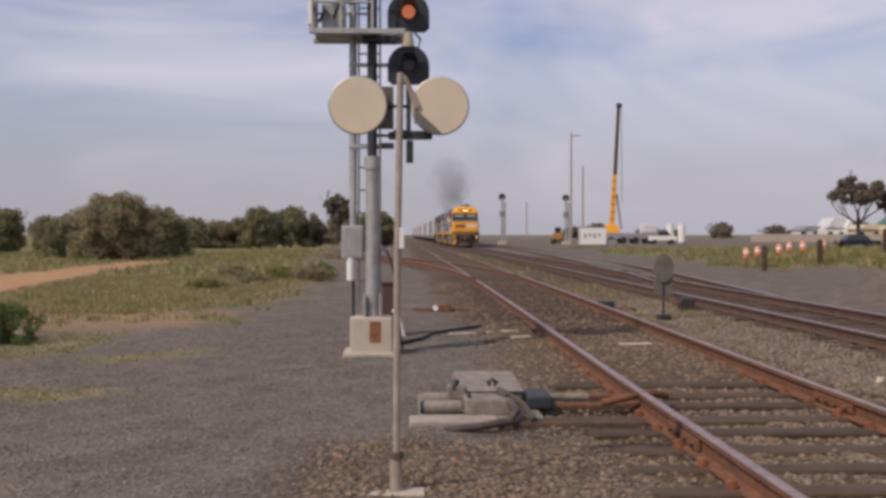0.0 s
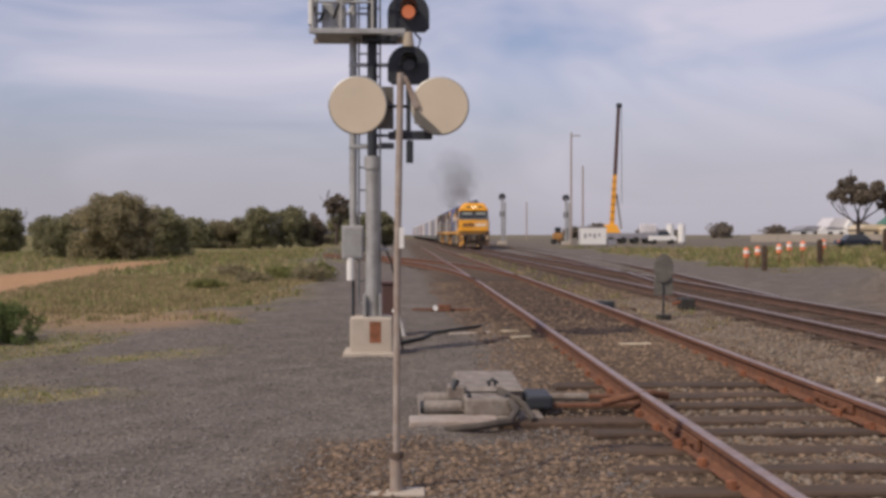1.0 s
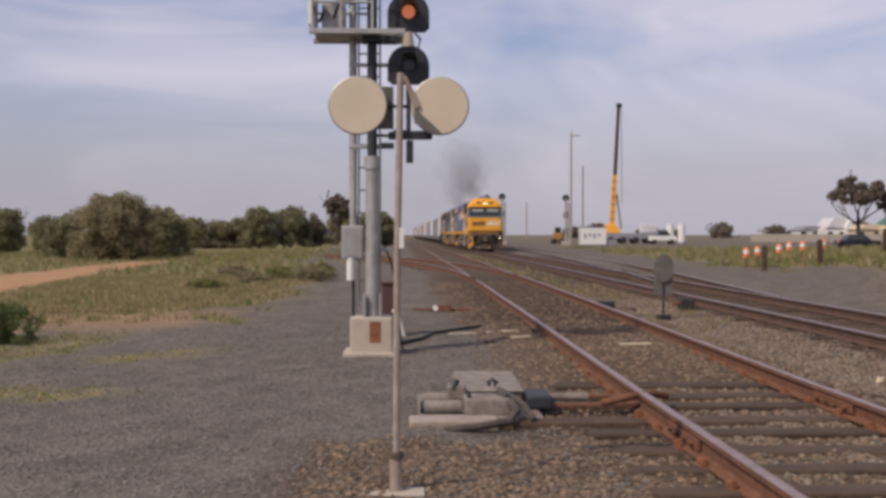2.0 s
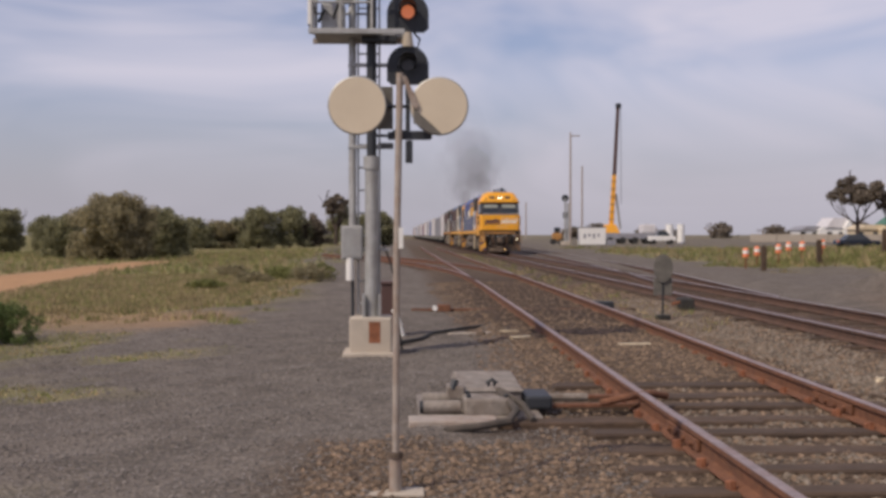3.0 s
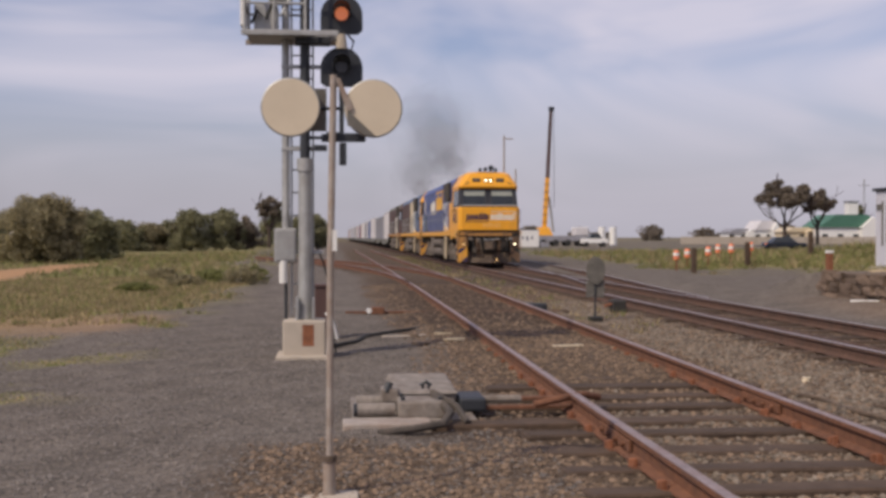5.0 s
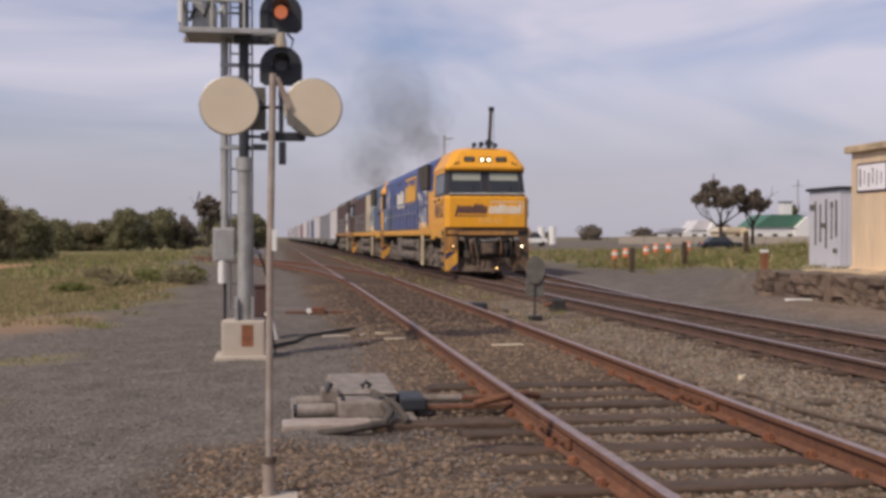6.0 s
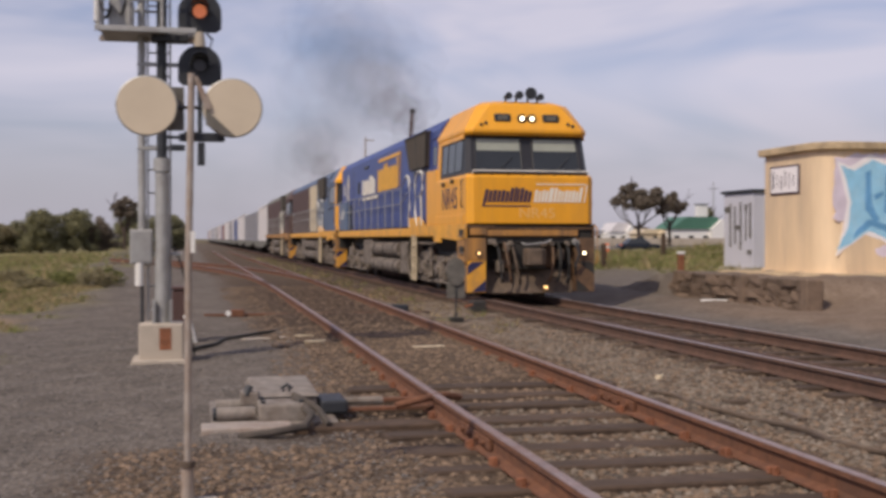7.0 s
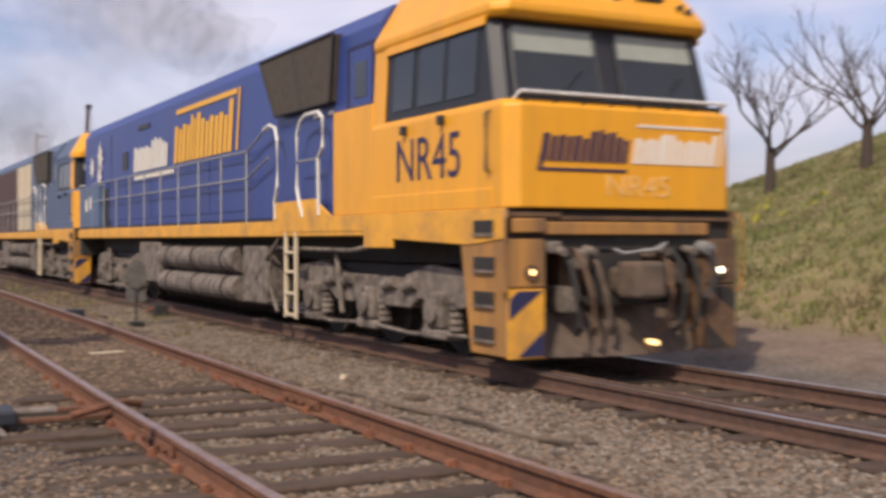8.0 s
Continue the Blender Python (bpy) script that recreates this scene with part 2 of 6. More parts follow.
xs = np.unique(np.concatenate([-np.geomspace(30, 2600, 26), np.arange(-30, -8, 0.7), np.arange(-8, 16, 0.22), np.arange(16, 42, 0.6), np.geomspace(42, 2600, 26)]))
ys = np.unique(np.concatenate([-np.geomspace(12, 1500, 16), np.arange(-12, 4, 1.0), np.arange(4, 32, 0.22), np.arange(32, 90, 0.7), np.geomspace(90, 3200, 34)]))
gx, gy = np.meshgrid(xs, ys)
gz = ground_z(gx, gy)
nx, ny = len(xs), len(ys)
gv = np.stack([gx.ravel(), gy.ravel(), gz.ravel()], 1)
ii = (np.arange(ny - 1)[:, None] * nx + np.arange(nx - 1)[None, :]).ravel()
gf = np.stack([ii, ii + 1, ii + nx + 1, ii + nx], 1)


def patch_noise(x, y, s, seed):
    return np.array([noise.fractal(Vector((a * s, b * s, seed)), 1.0, 2.0, 4) for a, b in zip(x, y)])


def zones(x, y):
    """How much grass, bare earth and coarse ballast cover a place: 0 to 1 each."""
    x, y = np.asarray(x, float), np.asarray(y, float)
    n1 = patch_noise(x, y, 0.22, 3.0)
    n2 = patch_noise(x, y, 0.05, 9.0)
    edge = np.interp(y, [0, 6, 12, 17, 21, 27, 36, 50, 80, 200], [-2.6, -2.8, -3.3, -3.8, -3.0, -2.6, -2.2, -3.4, -5.5, -9])
    grass_l = smooth01(0.4, -2.2, x - edge + 1.3 * n1) * smooth01(15, 27, y + 3.0 * n1 - 0.35 * (x + 4))
    thin = 0.32 * smooth01(0.4, -1.6, x - edge + 2.4 * n1) * smooth01(-0.1, 0.35, n1 + 0.2)
    n3 = patch_noise(x, y, 0.5, 17.0)
    weeds = 0.8 * smooth01(0.08, 0.32, n3) * smooth01(-1.8, -3.4, x + 0.5 * n1) * smooth01(5.5, 8.0, y)
    grass_l = np.maximum.reduce([grass_l, thin, weeds])
    grass_h = smooth01(0.04, 0.22, hill(x, y) + 0.10 * n1 + 0.10 * smooth01(17, 13, y)) * smooth01(10.9, 12.2, x + 0.4 * n1)
    grass_r = smooth01(12.0, 14.5, x - 0.05 * np.maximum(y - 40, 0) + 1.5 * n1) * smooth01(38, 44, y + 2 * n1)
    grass_r = grass_r * np.clip(0.25 + 1.0 * smooth01(-0.15, 0.25, n2 + 0.3 * n1), 0, 1) * (1 - 0.8 * smooth01(95, 150, y))
    grass_m = 0.35 * smooth01(300, 420, y)
    grass = np.clip(np.maximum.reduce([grass_l, grass_h, grass_r, grass_m]), 0, 1)
    path = np.interp(y, [30, 38, 50, 78], [-12.6, -13.8, -15.2, -16.0])
    wid = np.interp(y, [20, 38, 52, 80], [2.4, 3.2, 2.8, 2.3])
    earth = smooth01(1.0, 0.55, np.abs(x - path) / wid + 0.25 * n1) * smooth01(28.0, 31.0, y) * smooth01(80, 74, y)
    earth = np.maximum(earth, 0.42 * smooth01(0.8, 0.1, np.abs(y - 20.0 + 0.25 * x + 1.6 * n1) / 5.0) * smooth01(-2.6, -4.0, x + n1))
    earth = np.maximum(earth, 0.22 * smooth01(9.2, 10.2, x + 0.3 * n1) * smooth01(15.0, 12.5, x + 0.8 * n1) * smooth01(27, 19, y + 2 * n1))
    coarse = np.maximum(smooth01(2.3, 1.5, np.abs(x - 2.9 + 0.25 * n1)), smooth01(2.2, 1.6, np.abs(x - 6.6 + 0.25 * n1)))
    coarse = np.maximum(coarse, smooth01(3.2, 2.2, np.abs(x - 4.8)))
    coarse = np.maximum(coarse, smooth01(8.6, 8.0, y + 0.8 * n1) * smooth01(-1.2, -0.4, x + 0.5 * n1) * smooth01(9, 8, x))
    return grass * (1 - earth), earth, np.clip(coarse, 0, 1) * (1 - smooth01(90, 200, y) * 0.4)


def grease(x, y):
    """Dark oily ballast round the moving rails of the points, and down the middle of the main line."""
    x, y = np.asarray(x, float), np.asarray(y, float)
    n1 = patch_noise(x, y, 0.55, 31.0)
    a = smooth01(1.9, 0.9, np.abs(x - 2.75 + 0.5 * n1)) * smooth01(15.5, 19.5, y + 2.5 * n1) * smooth01(44, 30, y)
    b = 0.8 * smooth01(1.45, 0.9, np.abs(x - 6.95 + 0.3 * n1)) * smooth01(2, 8, y)
    c = 0.8 * smooth01(1.3, 0.5, np.hypot((x - 1.7) / 1.3, y - 9.6) + 0.7 * n1)
    return np.clip(np.maximum.reduce([a, b, c]), 0, 1)


ground_me = bpy.data.meshes.new("ground")
ground_me.from_pydata(gv.tolist(), [], gf.tolist())
zg, ze, zc = zones(gv[:, 0], gv[:, 1])
attr = ground_me.color_attributes.new("cover", "FLOAT_COLOR", "POINT")
attr.data.foreach_set("color", np.stack([zg, ze, zc, grease(gv[:, 0], gv[:, 1])], 1).ravel().astype(np.float32))
ground_me.polygons.foreach_set("use_smooth", np.ones(len(gf), dtype=bool))


def ground_material():
    m = bpy.data.materials.new("gravel earth and grass")
    m.use_nodes = True
    n, l = m.node_tree.nodes, m.node_tree.links
    b = n["Principled BSDF"]
    b.inputs["Roughness"].default_value = 0.95
    b.inputs["Specular IOR Level"].default_value = 0.2
    tc = n.new("ShaderNodeTexCoord")
    at = n.new("ShaderNodeAttribute")
    at.attribute_name = "cover"
    sep = n.new("ShaderNodeSeparateColor")
    l.new(at.outputs["Color"], sep.inputs["Color"])

    def tex(scale, detail=5.0, kind="ShaderNodeTexNoise"):
        t = n.new(kind)
        t.inputs["Scale"].default_value = scale
        if kind == "ShaderNodeTexNoise":
            t.inputs["Detail"].default_value, t.inputs["Roughness"].default_value = detail, 0.7
        l.new(tc.outputs["Object"], t.inputs["Vector"])
        return t

    def ramp(src, stops):
        r = n.new("ShaderNodeValToRGB")
        while len(r.color_ramp.elements) < len(stops):
            r.color_ramp.elements.new(0.5)
        for e, (p, c) in zip(r.color_ramp.elements, stops):
            e.position, e.color = p, (*c, 1)
        l.new(src, r.inputs["Fac"])
        return r.outputs["Color"]

    def mixc(fac, a, c, blend="MIX", f=None):
        x = n.new("ShaderNodeMix")
        x.data_type, x.blend_type = "RGBA", blend
        if fac is None:
            x.inputs["Factor"].default_value = f
        else:
            l.new(fac, x.inputs["Factor"])
        l.new(a, x.inputs["A"]), l.new(c, x.inputs["B"])
        return x.outputs["Result"]

    pebbles = tex(26.0, kind="ShaderNodeTexVoronoi")
    fine, mid, big = tex(14.0, 8.0), tex(1.6, 6.0), tex(0.12, 6.0)
    gravel = ramp(mid.outputs["Fac"], [(0.30, (0.102, 0.088, 0.075)), (0.5, (0.143, 0.123, 0.106)), (0.72, (0.184, 0.160, 0.139))])
    gravel = mixc(None, gravel, ramp(pebbles.outputs["Color"], [(0.1, (0.62, 0.62, 0.63)), (0.9, (1.36, 1.34, 1.31))]), "MULTIPLY", 0.8)
    ballast = ramp(fine.outputs["Fac"], [(0.32, (0.046, 0.031, 0.021)), (0.52, (0.104, 0.075, 0.053)), (0.7, (0.18, 0.138, 0.102))])
    earth = ramp(mid.outputs["Fac"], [(0.3, (0.35, 0.20, 0.105)), (0.7, (0.44, 0.27, 0.145))])
    green = ramp(mid.outputs["Fac"], [(0.34, (0.15, 0.14, 0.06)), (0.52, (0.205, 0.18, 0.085)), (0.68, (0.28, 0.22, 0.125))])
    green = mixc(None, green, ramp(big.outputs["Fac"], [(0.35, (0.75, 0.85, 0.7)), (0.65, (1.3, 1.2, 1.15))]), "MULTIPLY", 0.8)
    col = mixc(sep.outputs["Blue"], gravel, ballast)
    oily = ramp(fine.outputs["Fac"], [(0.3, (0.035, 0.023, 0.016)), (0.7, (0.075, 0.050, 0.034))])
    grim = n.new("ShaderNodeMath")
    grim.operation = "MULTIPLY"
    grim.inputs[1].default_value = 0.95
    l.new(at.outputs["Alpha"], grim.inputs[0])
    col = mixc(grim.outputs[0], col, oily)
    col = mixc(sep.outputs["Red"], col, green)
    col = mixc(sep.outputs["Green"], col, earth)
    col = mixc(None, col, ramp(fine.outputs["Fac"], [(0.3, (0.8, 0.8, 0.8)), (0.7, (1.2, 1.2, 1.2))]), "MULTIPLY", 0.8)
    l.new(col, b.inputs["Base Color"])
    bp = n.new("ShaderNodeBump")
    bp.inputs["Strength"].default_value, bp.inputs["Distance"].default_value = 0.7, 0.03
    l.new(pebbles.outputs["Distance"], bp.inputs["Height"]), l.new(bp.outputs["Normal"], b.inputs["Normal"])
    return m


ground_me.materials.append(ground_material())
ground = tagged(new("ground", ground_me), "grey gravel yard with dry grass, earth track and green bank", "ground", kind="structure")

# ================= tracks =================
HEAD = [(-0.035, 0.0), (0.035, 0.0), (0.036, -0.032), (0.010, -0.045), (0.009, -0.125), (0.065, -0.148), (0.067, -0.160),
        (-0.067, -0.160), (-0.065, -0.148), (-0.009, -0.125), (-0.010, -0.045), (-0.036, -0.032)]


def near_line(y):
    """Centre of the near track, which runs a little askew to the main line."""
    return np.interp(y, [-40, 0, 10, 20, 30, 45, 400], [2.50, 2.74, 2.79, 2.90, 2.98, 3.02, 3.2])


def branch_line(y):
    return near_line(y) - 0.0036 * np.maximum(y - 33, 0) ** 2


def right_line(y):
    return np.interp(y, [18, 23, 28, 38, 50, 72, 110, 160, 260], [7.12, 7.13, 7.5, 8.42, 9.15, 10.3, 11.4, 11.7, 11.8])


def rail(name, line, y0, y1, step, track, top="rail_top", off=0.0):
    n = max(2, int((y1 - y0) / step) + 1)
    yy = np.linspace(y0, y1, n)
    verts, faces, idx = [], [], []
    k = len(HEAD)
    for i, y in enumerate(yy):
        c = float(line(y)) + off if callable(line) else line + off
        verts += [(c + a, y, b) for a, b in HEAD]
        if i:
            o = (i - 1) * k
            for j in range(k):
                faces.append((o + j, o + (j + 1) % k, o + k + (j + 1) % k, o + k + j))
                idx.append(1 if j == 0 else 0)
    faces += [tuple(range(k)), tuple(range((n - 1) * k, n * k))[::-1]]
    idx += [0, 0]
    return from_arrays(name, verts, faces, "", track, ["rail_side" if top == "rail_top_rusty" else "rail_side_main", top], idx)


def sleepers(track, line, y0, y1, step, half0, half1, rng, squeeze=None):
    me_list = []
    for k in range(4):
        bm = box(-half0, half1, -0.128, 0.128, -0.30, -0.153)
        for v in bm.verts:
            v.co += Vector((rng.uniform(-0.04, 0.04), rng.uniform(-0.012, 0.012), rng.uniform(-0.012, 0.006)))
        bmesh.ops.bevel(bm, geom=bm.edges[:], offset=0.014, segments=1, affect="EDGES")
        me = bpy.data.meshes.new("sleeper")
        bm.to_mesh(me)
        bm.free()
        me.materials.append(M["timber"])
        me_list.append(me)
    y = y0
    while y < y1:
        ob = new("sleeper", rng.choice(me_list))
        ob.parent = track
        ob.matrix_basis = pose(float(line(y)) if callable(line) else line, y, rng.uniform(-0.016, 0.006), 0, rng.uniform(-0.3, 0.3), rng.uniform(-1.2, 1.2))
        y += step * rng.uniform(0.94, 1.06)


rng = random.Random(5)
near_track = tagged(thing("railway_track", "rusty broad gauge siding on old timber sleepers", "railway track"), kind="structure")
rail("rail", near_line, -40, 120, 1.0, near_track, "rail_top_rusty", -0.80)
rail("rail", near_line, -40, 120, 1.0, near_track, "rail_top_rusty", 0.80)
sleepers(near_track, near_line, -8.0, 62, 0.66, 1.35, 1.35, rng)
branch = tagged(thing("railway_track", "rusty branch track curving away through points", "railway track"), kind="structure")
rail("rail", branch_line, 33, 78, 1.0, branch, "rail_top_rusty", -0.80)
rail("rail", branch_line, 36, 78, 1.0, branch, "rail_top_rusty", 0.87)
sleepers(branch, branch_line, 48, 76, 0.7, 1.3, 1.3, rng)
main_track = tagged(thing("railway_track", "dual gauge main line with worn steel running rails", "railway track"), kind="structure")
MAIN = 7.09
rail("rail", MAIN, -60, 620, 20, main_track, "rail_top", 0.69)
rail("rail", MAIN, -60, 620, 20, main_track, "rail_side_main", -0.80)
rail("rail", MAIN, -60, 620, 20, main_track, "rail_top", -0.955)
sleepers(main_track, MAIN - 0.08, -8.0, 66, 0.64, 1.20, 1.30, rng)
right_track = tagged(thing("railway_track", "loop track leaving the main line past a lever box", "railway track"), kind="structure")
rail("rail", right_line, 24, 260, 2.0, right_track, "rail_top", 0.752)
rail("rail", right_line, 30, 260, 2.0, right_track, "rail_top", -0.752)
sleepers(right_track, right_line, 44, 90, 0.7, 1.3, 1.3, rng)
for y in np.arange(5.2, 15, 0.66):
    for o in (-0.80, 0.80):
        part("tie_plate", box(float(near_line(y)) + o - 0.10, float(near_line(y)) + o + 0.10, y - 0.08, y + 0.08, -0.172, -0.152, 0.004), "rail_side", near_track)
for y in np.arange(5.2, 15, 0.66):
    for o in (-0.80, 0.80):
        for d in (-0.085, 0.085):
            x = float(near_line(y)) + o + d
            bm = box(x - 0.018, x + 0.018, y - 0.045, y - 0.010, -0.165, -0.098, 0.005)
            box(x - 0.022, x + 0.022, y + 0.010, y + 0.055, -0.165, -0.112, 0.005, bm)
            part("rail_spike", bm, "rust", near_track)
for o, y in ((-0.80, 7.9), (0.80, 9.4)):
    for s_ in (-1, 1):
        x = float(near_line(y)) + o + s_ * 0.030
        fp = part("fishplate", box(x - 0.012, x + 0.012, y - 0.42, y + 0.42, -0.125, -0.048, 0.006), "rail_side", near_track, "rusty bolted joint bar")
        for k in range(4):
            part("bolt", rod((x, y - 0.3 + k * 0.2, -0.088), (x + s_ * 0.04, y - 0.3 + k * 0.2, -0.088), 0.02, seg=8), "rail_side", fp)

# ================= the train =================
M["yellow"] = material("warm yellow locomotive paint", (0.83, 0.375, 0.02), 0.38, 0, 0.06, 2, dirt=(0.46, 0.24, 0.06), dscale=1.6, damt=0.42, streak=True)
M["yellow_mid"] = material("dusty yellow paint", (0.78, 0.38, 0.04), 0.5, 0, 0.1, 3, dirt=(0.34, 0.19, 0.09), dscale=2.2, damt=0.6)
# sooty steel, and the shaded colour of the yellow plates on the right
M["soot_shade"] = material("sooty brown steel and painted shade", (0.15, 0.085, 0.045), 0.7, 0, 0.3, 5, 0.2, 30, (0.05, 0.035, 0.03), 3, 0.7)
M["yellow_dirt_shade"] = material("grimy yellow paint and painted shade", (0.44, 0.215, 0.055), 0.6, 0, 0.15, 3, dirt=(0.13, 0.085, 0.055), dscale=2.6, damt=0.85, streak=True)
M["blue"] = material("deep blue locomotive paint", (0.033, 0.06, 0.235), 0.42, 0, 0.08, 2, dirt=(0.06, 0.075, 0.17), dscale=1.2, damt=0.4, streak=True)
M["teal"] = material("dulled blue paint", (0.075, 0.115, 0.20), 0.5, 0, 0.12, 2, dirt=(0.13, 0.12, 0.13), dscale=1.2, damt=0.5, streak=True)
M["teal_dull"] = material("dull grey blue paint", (0.085, 0.13, 0.22), 0.5, 0, 0.12, 2, dirt=(0.13, 0.13, 0.15), dscale=1.2, damt=0.5, streak=True)
M["cream"] = material("dirty cream paint", (0.62, 0.52, 0.36), 0.6, 0, 0.1, 2, dirt=(0.3, 0.22, 0.15), dscale=1.5, damt=0.5, streak=True)
M["loco_grey"] = material("grimy grey green paint", (0.17, 0.165, 0.14), 0.7, 0, 0.2, 2, dirt=(0.09, 0.07, 0.055), dscale=1.5, damt=0.6, streak=True)
M["brown"] = material("brown red paint", (0.085, 0.045, 0.04), 0.7, 0, 0.2, 3, dirt=(0.06, 0.04, 0.03), dscale=2, damt=0.6, streak=True)
M["grille"] = material("dark brown grille", (0.07, 0.055, 0.04), 0.8, 0, 0.25, 8, 0.3, 90)
M["frame_dark"] = material("dark window surround", (0.02, 0.02, 0.024), 0.45, 0, 0.2, 4)
M["bogie"] = material("dusty grey bogie steel", (0.20, 0.165, 0.135), 0.85, 0, 0.4, 6, 0.5, 25, (0.04, 0.033, 0.027), 4.5, 0.95)
M["bogie_dark"] = material("oily black steel", (0.03, 0.027, 0.024), 0.75, 0, 0.35, 6)
M["plough"] = material("scuffed brown steel", (0.12, 0.085, 0.06), 0.8, 0, 0.3, 5, 0.3, 30, (0.05, 0.04, 0.035), 3, 0.7)
M["tyre"] = material("bright wheel rim", (0.30, 0.28, 0.27), 0.4, 0.8, 0.2, 6)
M["letter_dark"] = material("dark purple lettering", (0.055, 0.03, 0.06), 0.6, 0, 0.1, 4)
M["letter_navy"] = material("navy lettering", (0.025, 0.025, 0.08), 0.6, 0, 0.1, 4)
M["letter_white"] = material("white lettering", (0.80, 0.76, 0.68), 0.6, 0, 0.05, 4, dirt=(0.7, 0.5, 0.25), dscale=4, damt=0.4)
M["letter_faint"] = material("faded white lettering", (0.80, 0.47, 0.15), 0.6, 0, 0.1, 8)
M["letter_gold"] = material("golden yellow lettering", (0.80, 0.42, 0.06), 0.6, 0, 0.06, 4)
M["lamp_on"] = material("lit headlamp glass", (0.9, 0.85, 0.7), 0.2, 0, 0.02, 4, emit=(1.0, 0.86, 0.55), estr=6.0)
M["lamp_glint_amber"] = material("lit amber marker lamp and painted glint", (0.9, 0.6, 0.3), 0.2, 0, 0.02, 4, emit=(1.0, 0.60, 0.22), estr=2.2)
M["sunblind"] = material("grey green sun blind", (0.30, 0.32, 0.28), 0.7, 0, 0.08, 4)
M["rail_white"] = material("white handrail paint", (0.70, 0.68, 0.62), 0.45, 0, 0.08, 5)
M["cont_white"] = material("white container paint", (0.62, 0.60, 0.61), 0.6, 0, 0.1, 2, dirt=(0.4, 0.34, 0.3), dscale=1.2, damt=0.4, streak=True)
M["cont_grey"] = material("grey container paint", (0.26, 0.26, 0.29), 0.6, 0, 0.15, 2, dirt=(0.22, 0.18, 0.16), dscale=1.2, damt=0.4, streak=True)
M["cont_blue"] = material("blue container paint", (0.10, 0.14, 0.30), 0.6, 0, 0.15, 2, dirt=(0.12, 0.10, 0.1), dscale=1.2, damt=0.4, streak=True)
M["cont_red"] = material("dull red container paint", (0.25, 0.09, 0.07), 0.6, 0, 0.15, 2, dirt=(0.12, 0.08, 0.06), dscale=1.2, damt=0.4, streak=True)

LOCO = 22.3                     # pitch of the locomotives along the train


def section(hw, yf, yr, ch, z):
    """Plan outline of the cab at a height, with its front corners cut."""
    return [(-hw, yr, z), (-hw, yf + ch, z), (-hw + ch, yf, z), (hw - ch, yf, z), (hw, yf + ch, z), (hw, yr, z)]


def loft(sections, bm=None, bev=0.0):
    bm = bm or bmesh.new()
    rings = [[bm.verts.new(p) for p in s] for s in sections]
    n = len(rings[0])
    fs = []
    for a, b in zip(rings, rings[1:]):
        for i in range(n):
            fs.append(bm.faces.new((a[i], a[(i + 1) % n], b[(i + 1) % n], b[i])))
    fs += [bm.faces.new(rings[0]), bm.faces.new(rings[-1])]
    bmesh.ops.recalc_face_normals(bm, faces=fs)
    if bev:
        bmesh.ops.bevel(bm, geom=list({e for x in fs for e in x.edges}), offset=bev, segments=2, affect="EDGES", profile=0.5)
    return bm


def slab(quad, depth, bm=None):
    """A thin plate on four points, thickened along its normal."""
    bm = bm or bmesh.new()
    q = [Vector(p) for p in quad]
    nrm = (q[1] - q[0]).cross(q[2] - q[0]).normalized() * depth
    a = [bm.verts.new(p) for p in q]
    b = [bm.verts.new(p + nrm) for p in q]
    k = len(q)
    fs = [bm.faces.new(a), bm.faces.new(list(reversed(b)))] + [bm.faces.new((a[i], b[i], b[(i + 1) % k], a[(i + 1) % k])) for i in range(k)]
    bmesh.ops.recalc_face_normals(bm, faces=fs)
    return bm


def words(text, size, mat, parent, at, name="lettering", thin=0.004):
    cu = bpy.data.curves.new(name, "FONT")
    cu.body, cu.size, cu.extrude, cu.align_x, cu.align_y = text, size, thin, "CENTER", "CENTER"
    tmp = bpy.data.objects.new(name, cu)
    me = bpy.data.meshes.new_from_object(tmp)
    bpy.data.objects.remove(tmp)
    me.materials.clear()
    me.materials.append(M[mat])
    ob = new(name, me)
    ob.parent, ob.matrix_basis = parent, at
    return ob


def letter_bars(widths, h, mat, parent, at, gap=0.35, slant=0.18, name="lettering", depth=0.006):
    """A brand name as plain slanted shapes, in pairs of upright bars; at maps x along the word and z up."""
    bm = bmesh.new()
    x = 0.0

    def bar(u0, u1, z0, z1):
        slab([at @ Vector((u0 + slant * z0, 0, z0)), at @ Vector((u1 + slant * z0, 0, z0)), at @ Vector((u1 + slant * z1, 0, z1)), at @ Vector((u0 + slant * z1, 0, z1))], depth, bm)
    for k, (w, tall) in enumerate(widths):
        hh = h * tall
        if w < h * 0.3 or h < 0.15:
            bar(x, x + w, 0, hh)
        else:
            bar(x, x + w * 0.46, 0, hh)
            bar(x + w * 0.60, x + w, 0, hh * (0.96 if k % 2 else 0.9))
        x += w + gap * h * 0.3
    return part(name, bm, mat, parent)


def wheelset(parent, y, r=0.51):
    ws = new("wheelset", None)
    ws.parent = parent
    ws.matrix_basis = pose(0, y, r)
    part("axle", rod((-0.80, 0, 0), (0.80, 0, 0), 0.085, seg=12), "bogie_dark", ws)
    for s in (-1, 1):
        bm = rod((s * 0.69, 0, 0), (s * 0.83, 0, 0), r, seg=28)
        for k in range(5):
            a = k * math.tau / 5
            rod((s * 0.82, 0.30 * math.cos(a), 0.30 * math.sin(a)), (s * 0.845, 0.30 * math.cos(a), 0.30 * math.sin(a)), 0.055, seg=8, bm=bm)
        rod((s * 0.66, 0, 0), (s * 0.69, 0, 0), r + 0.028, seg=28, bm=bm)
        part("wheel", bm, "bogie_dark", ws)
    return ws


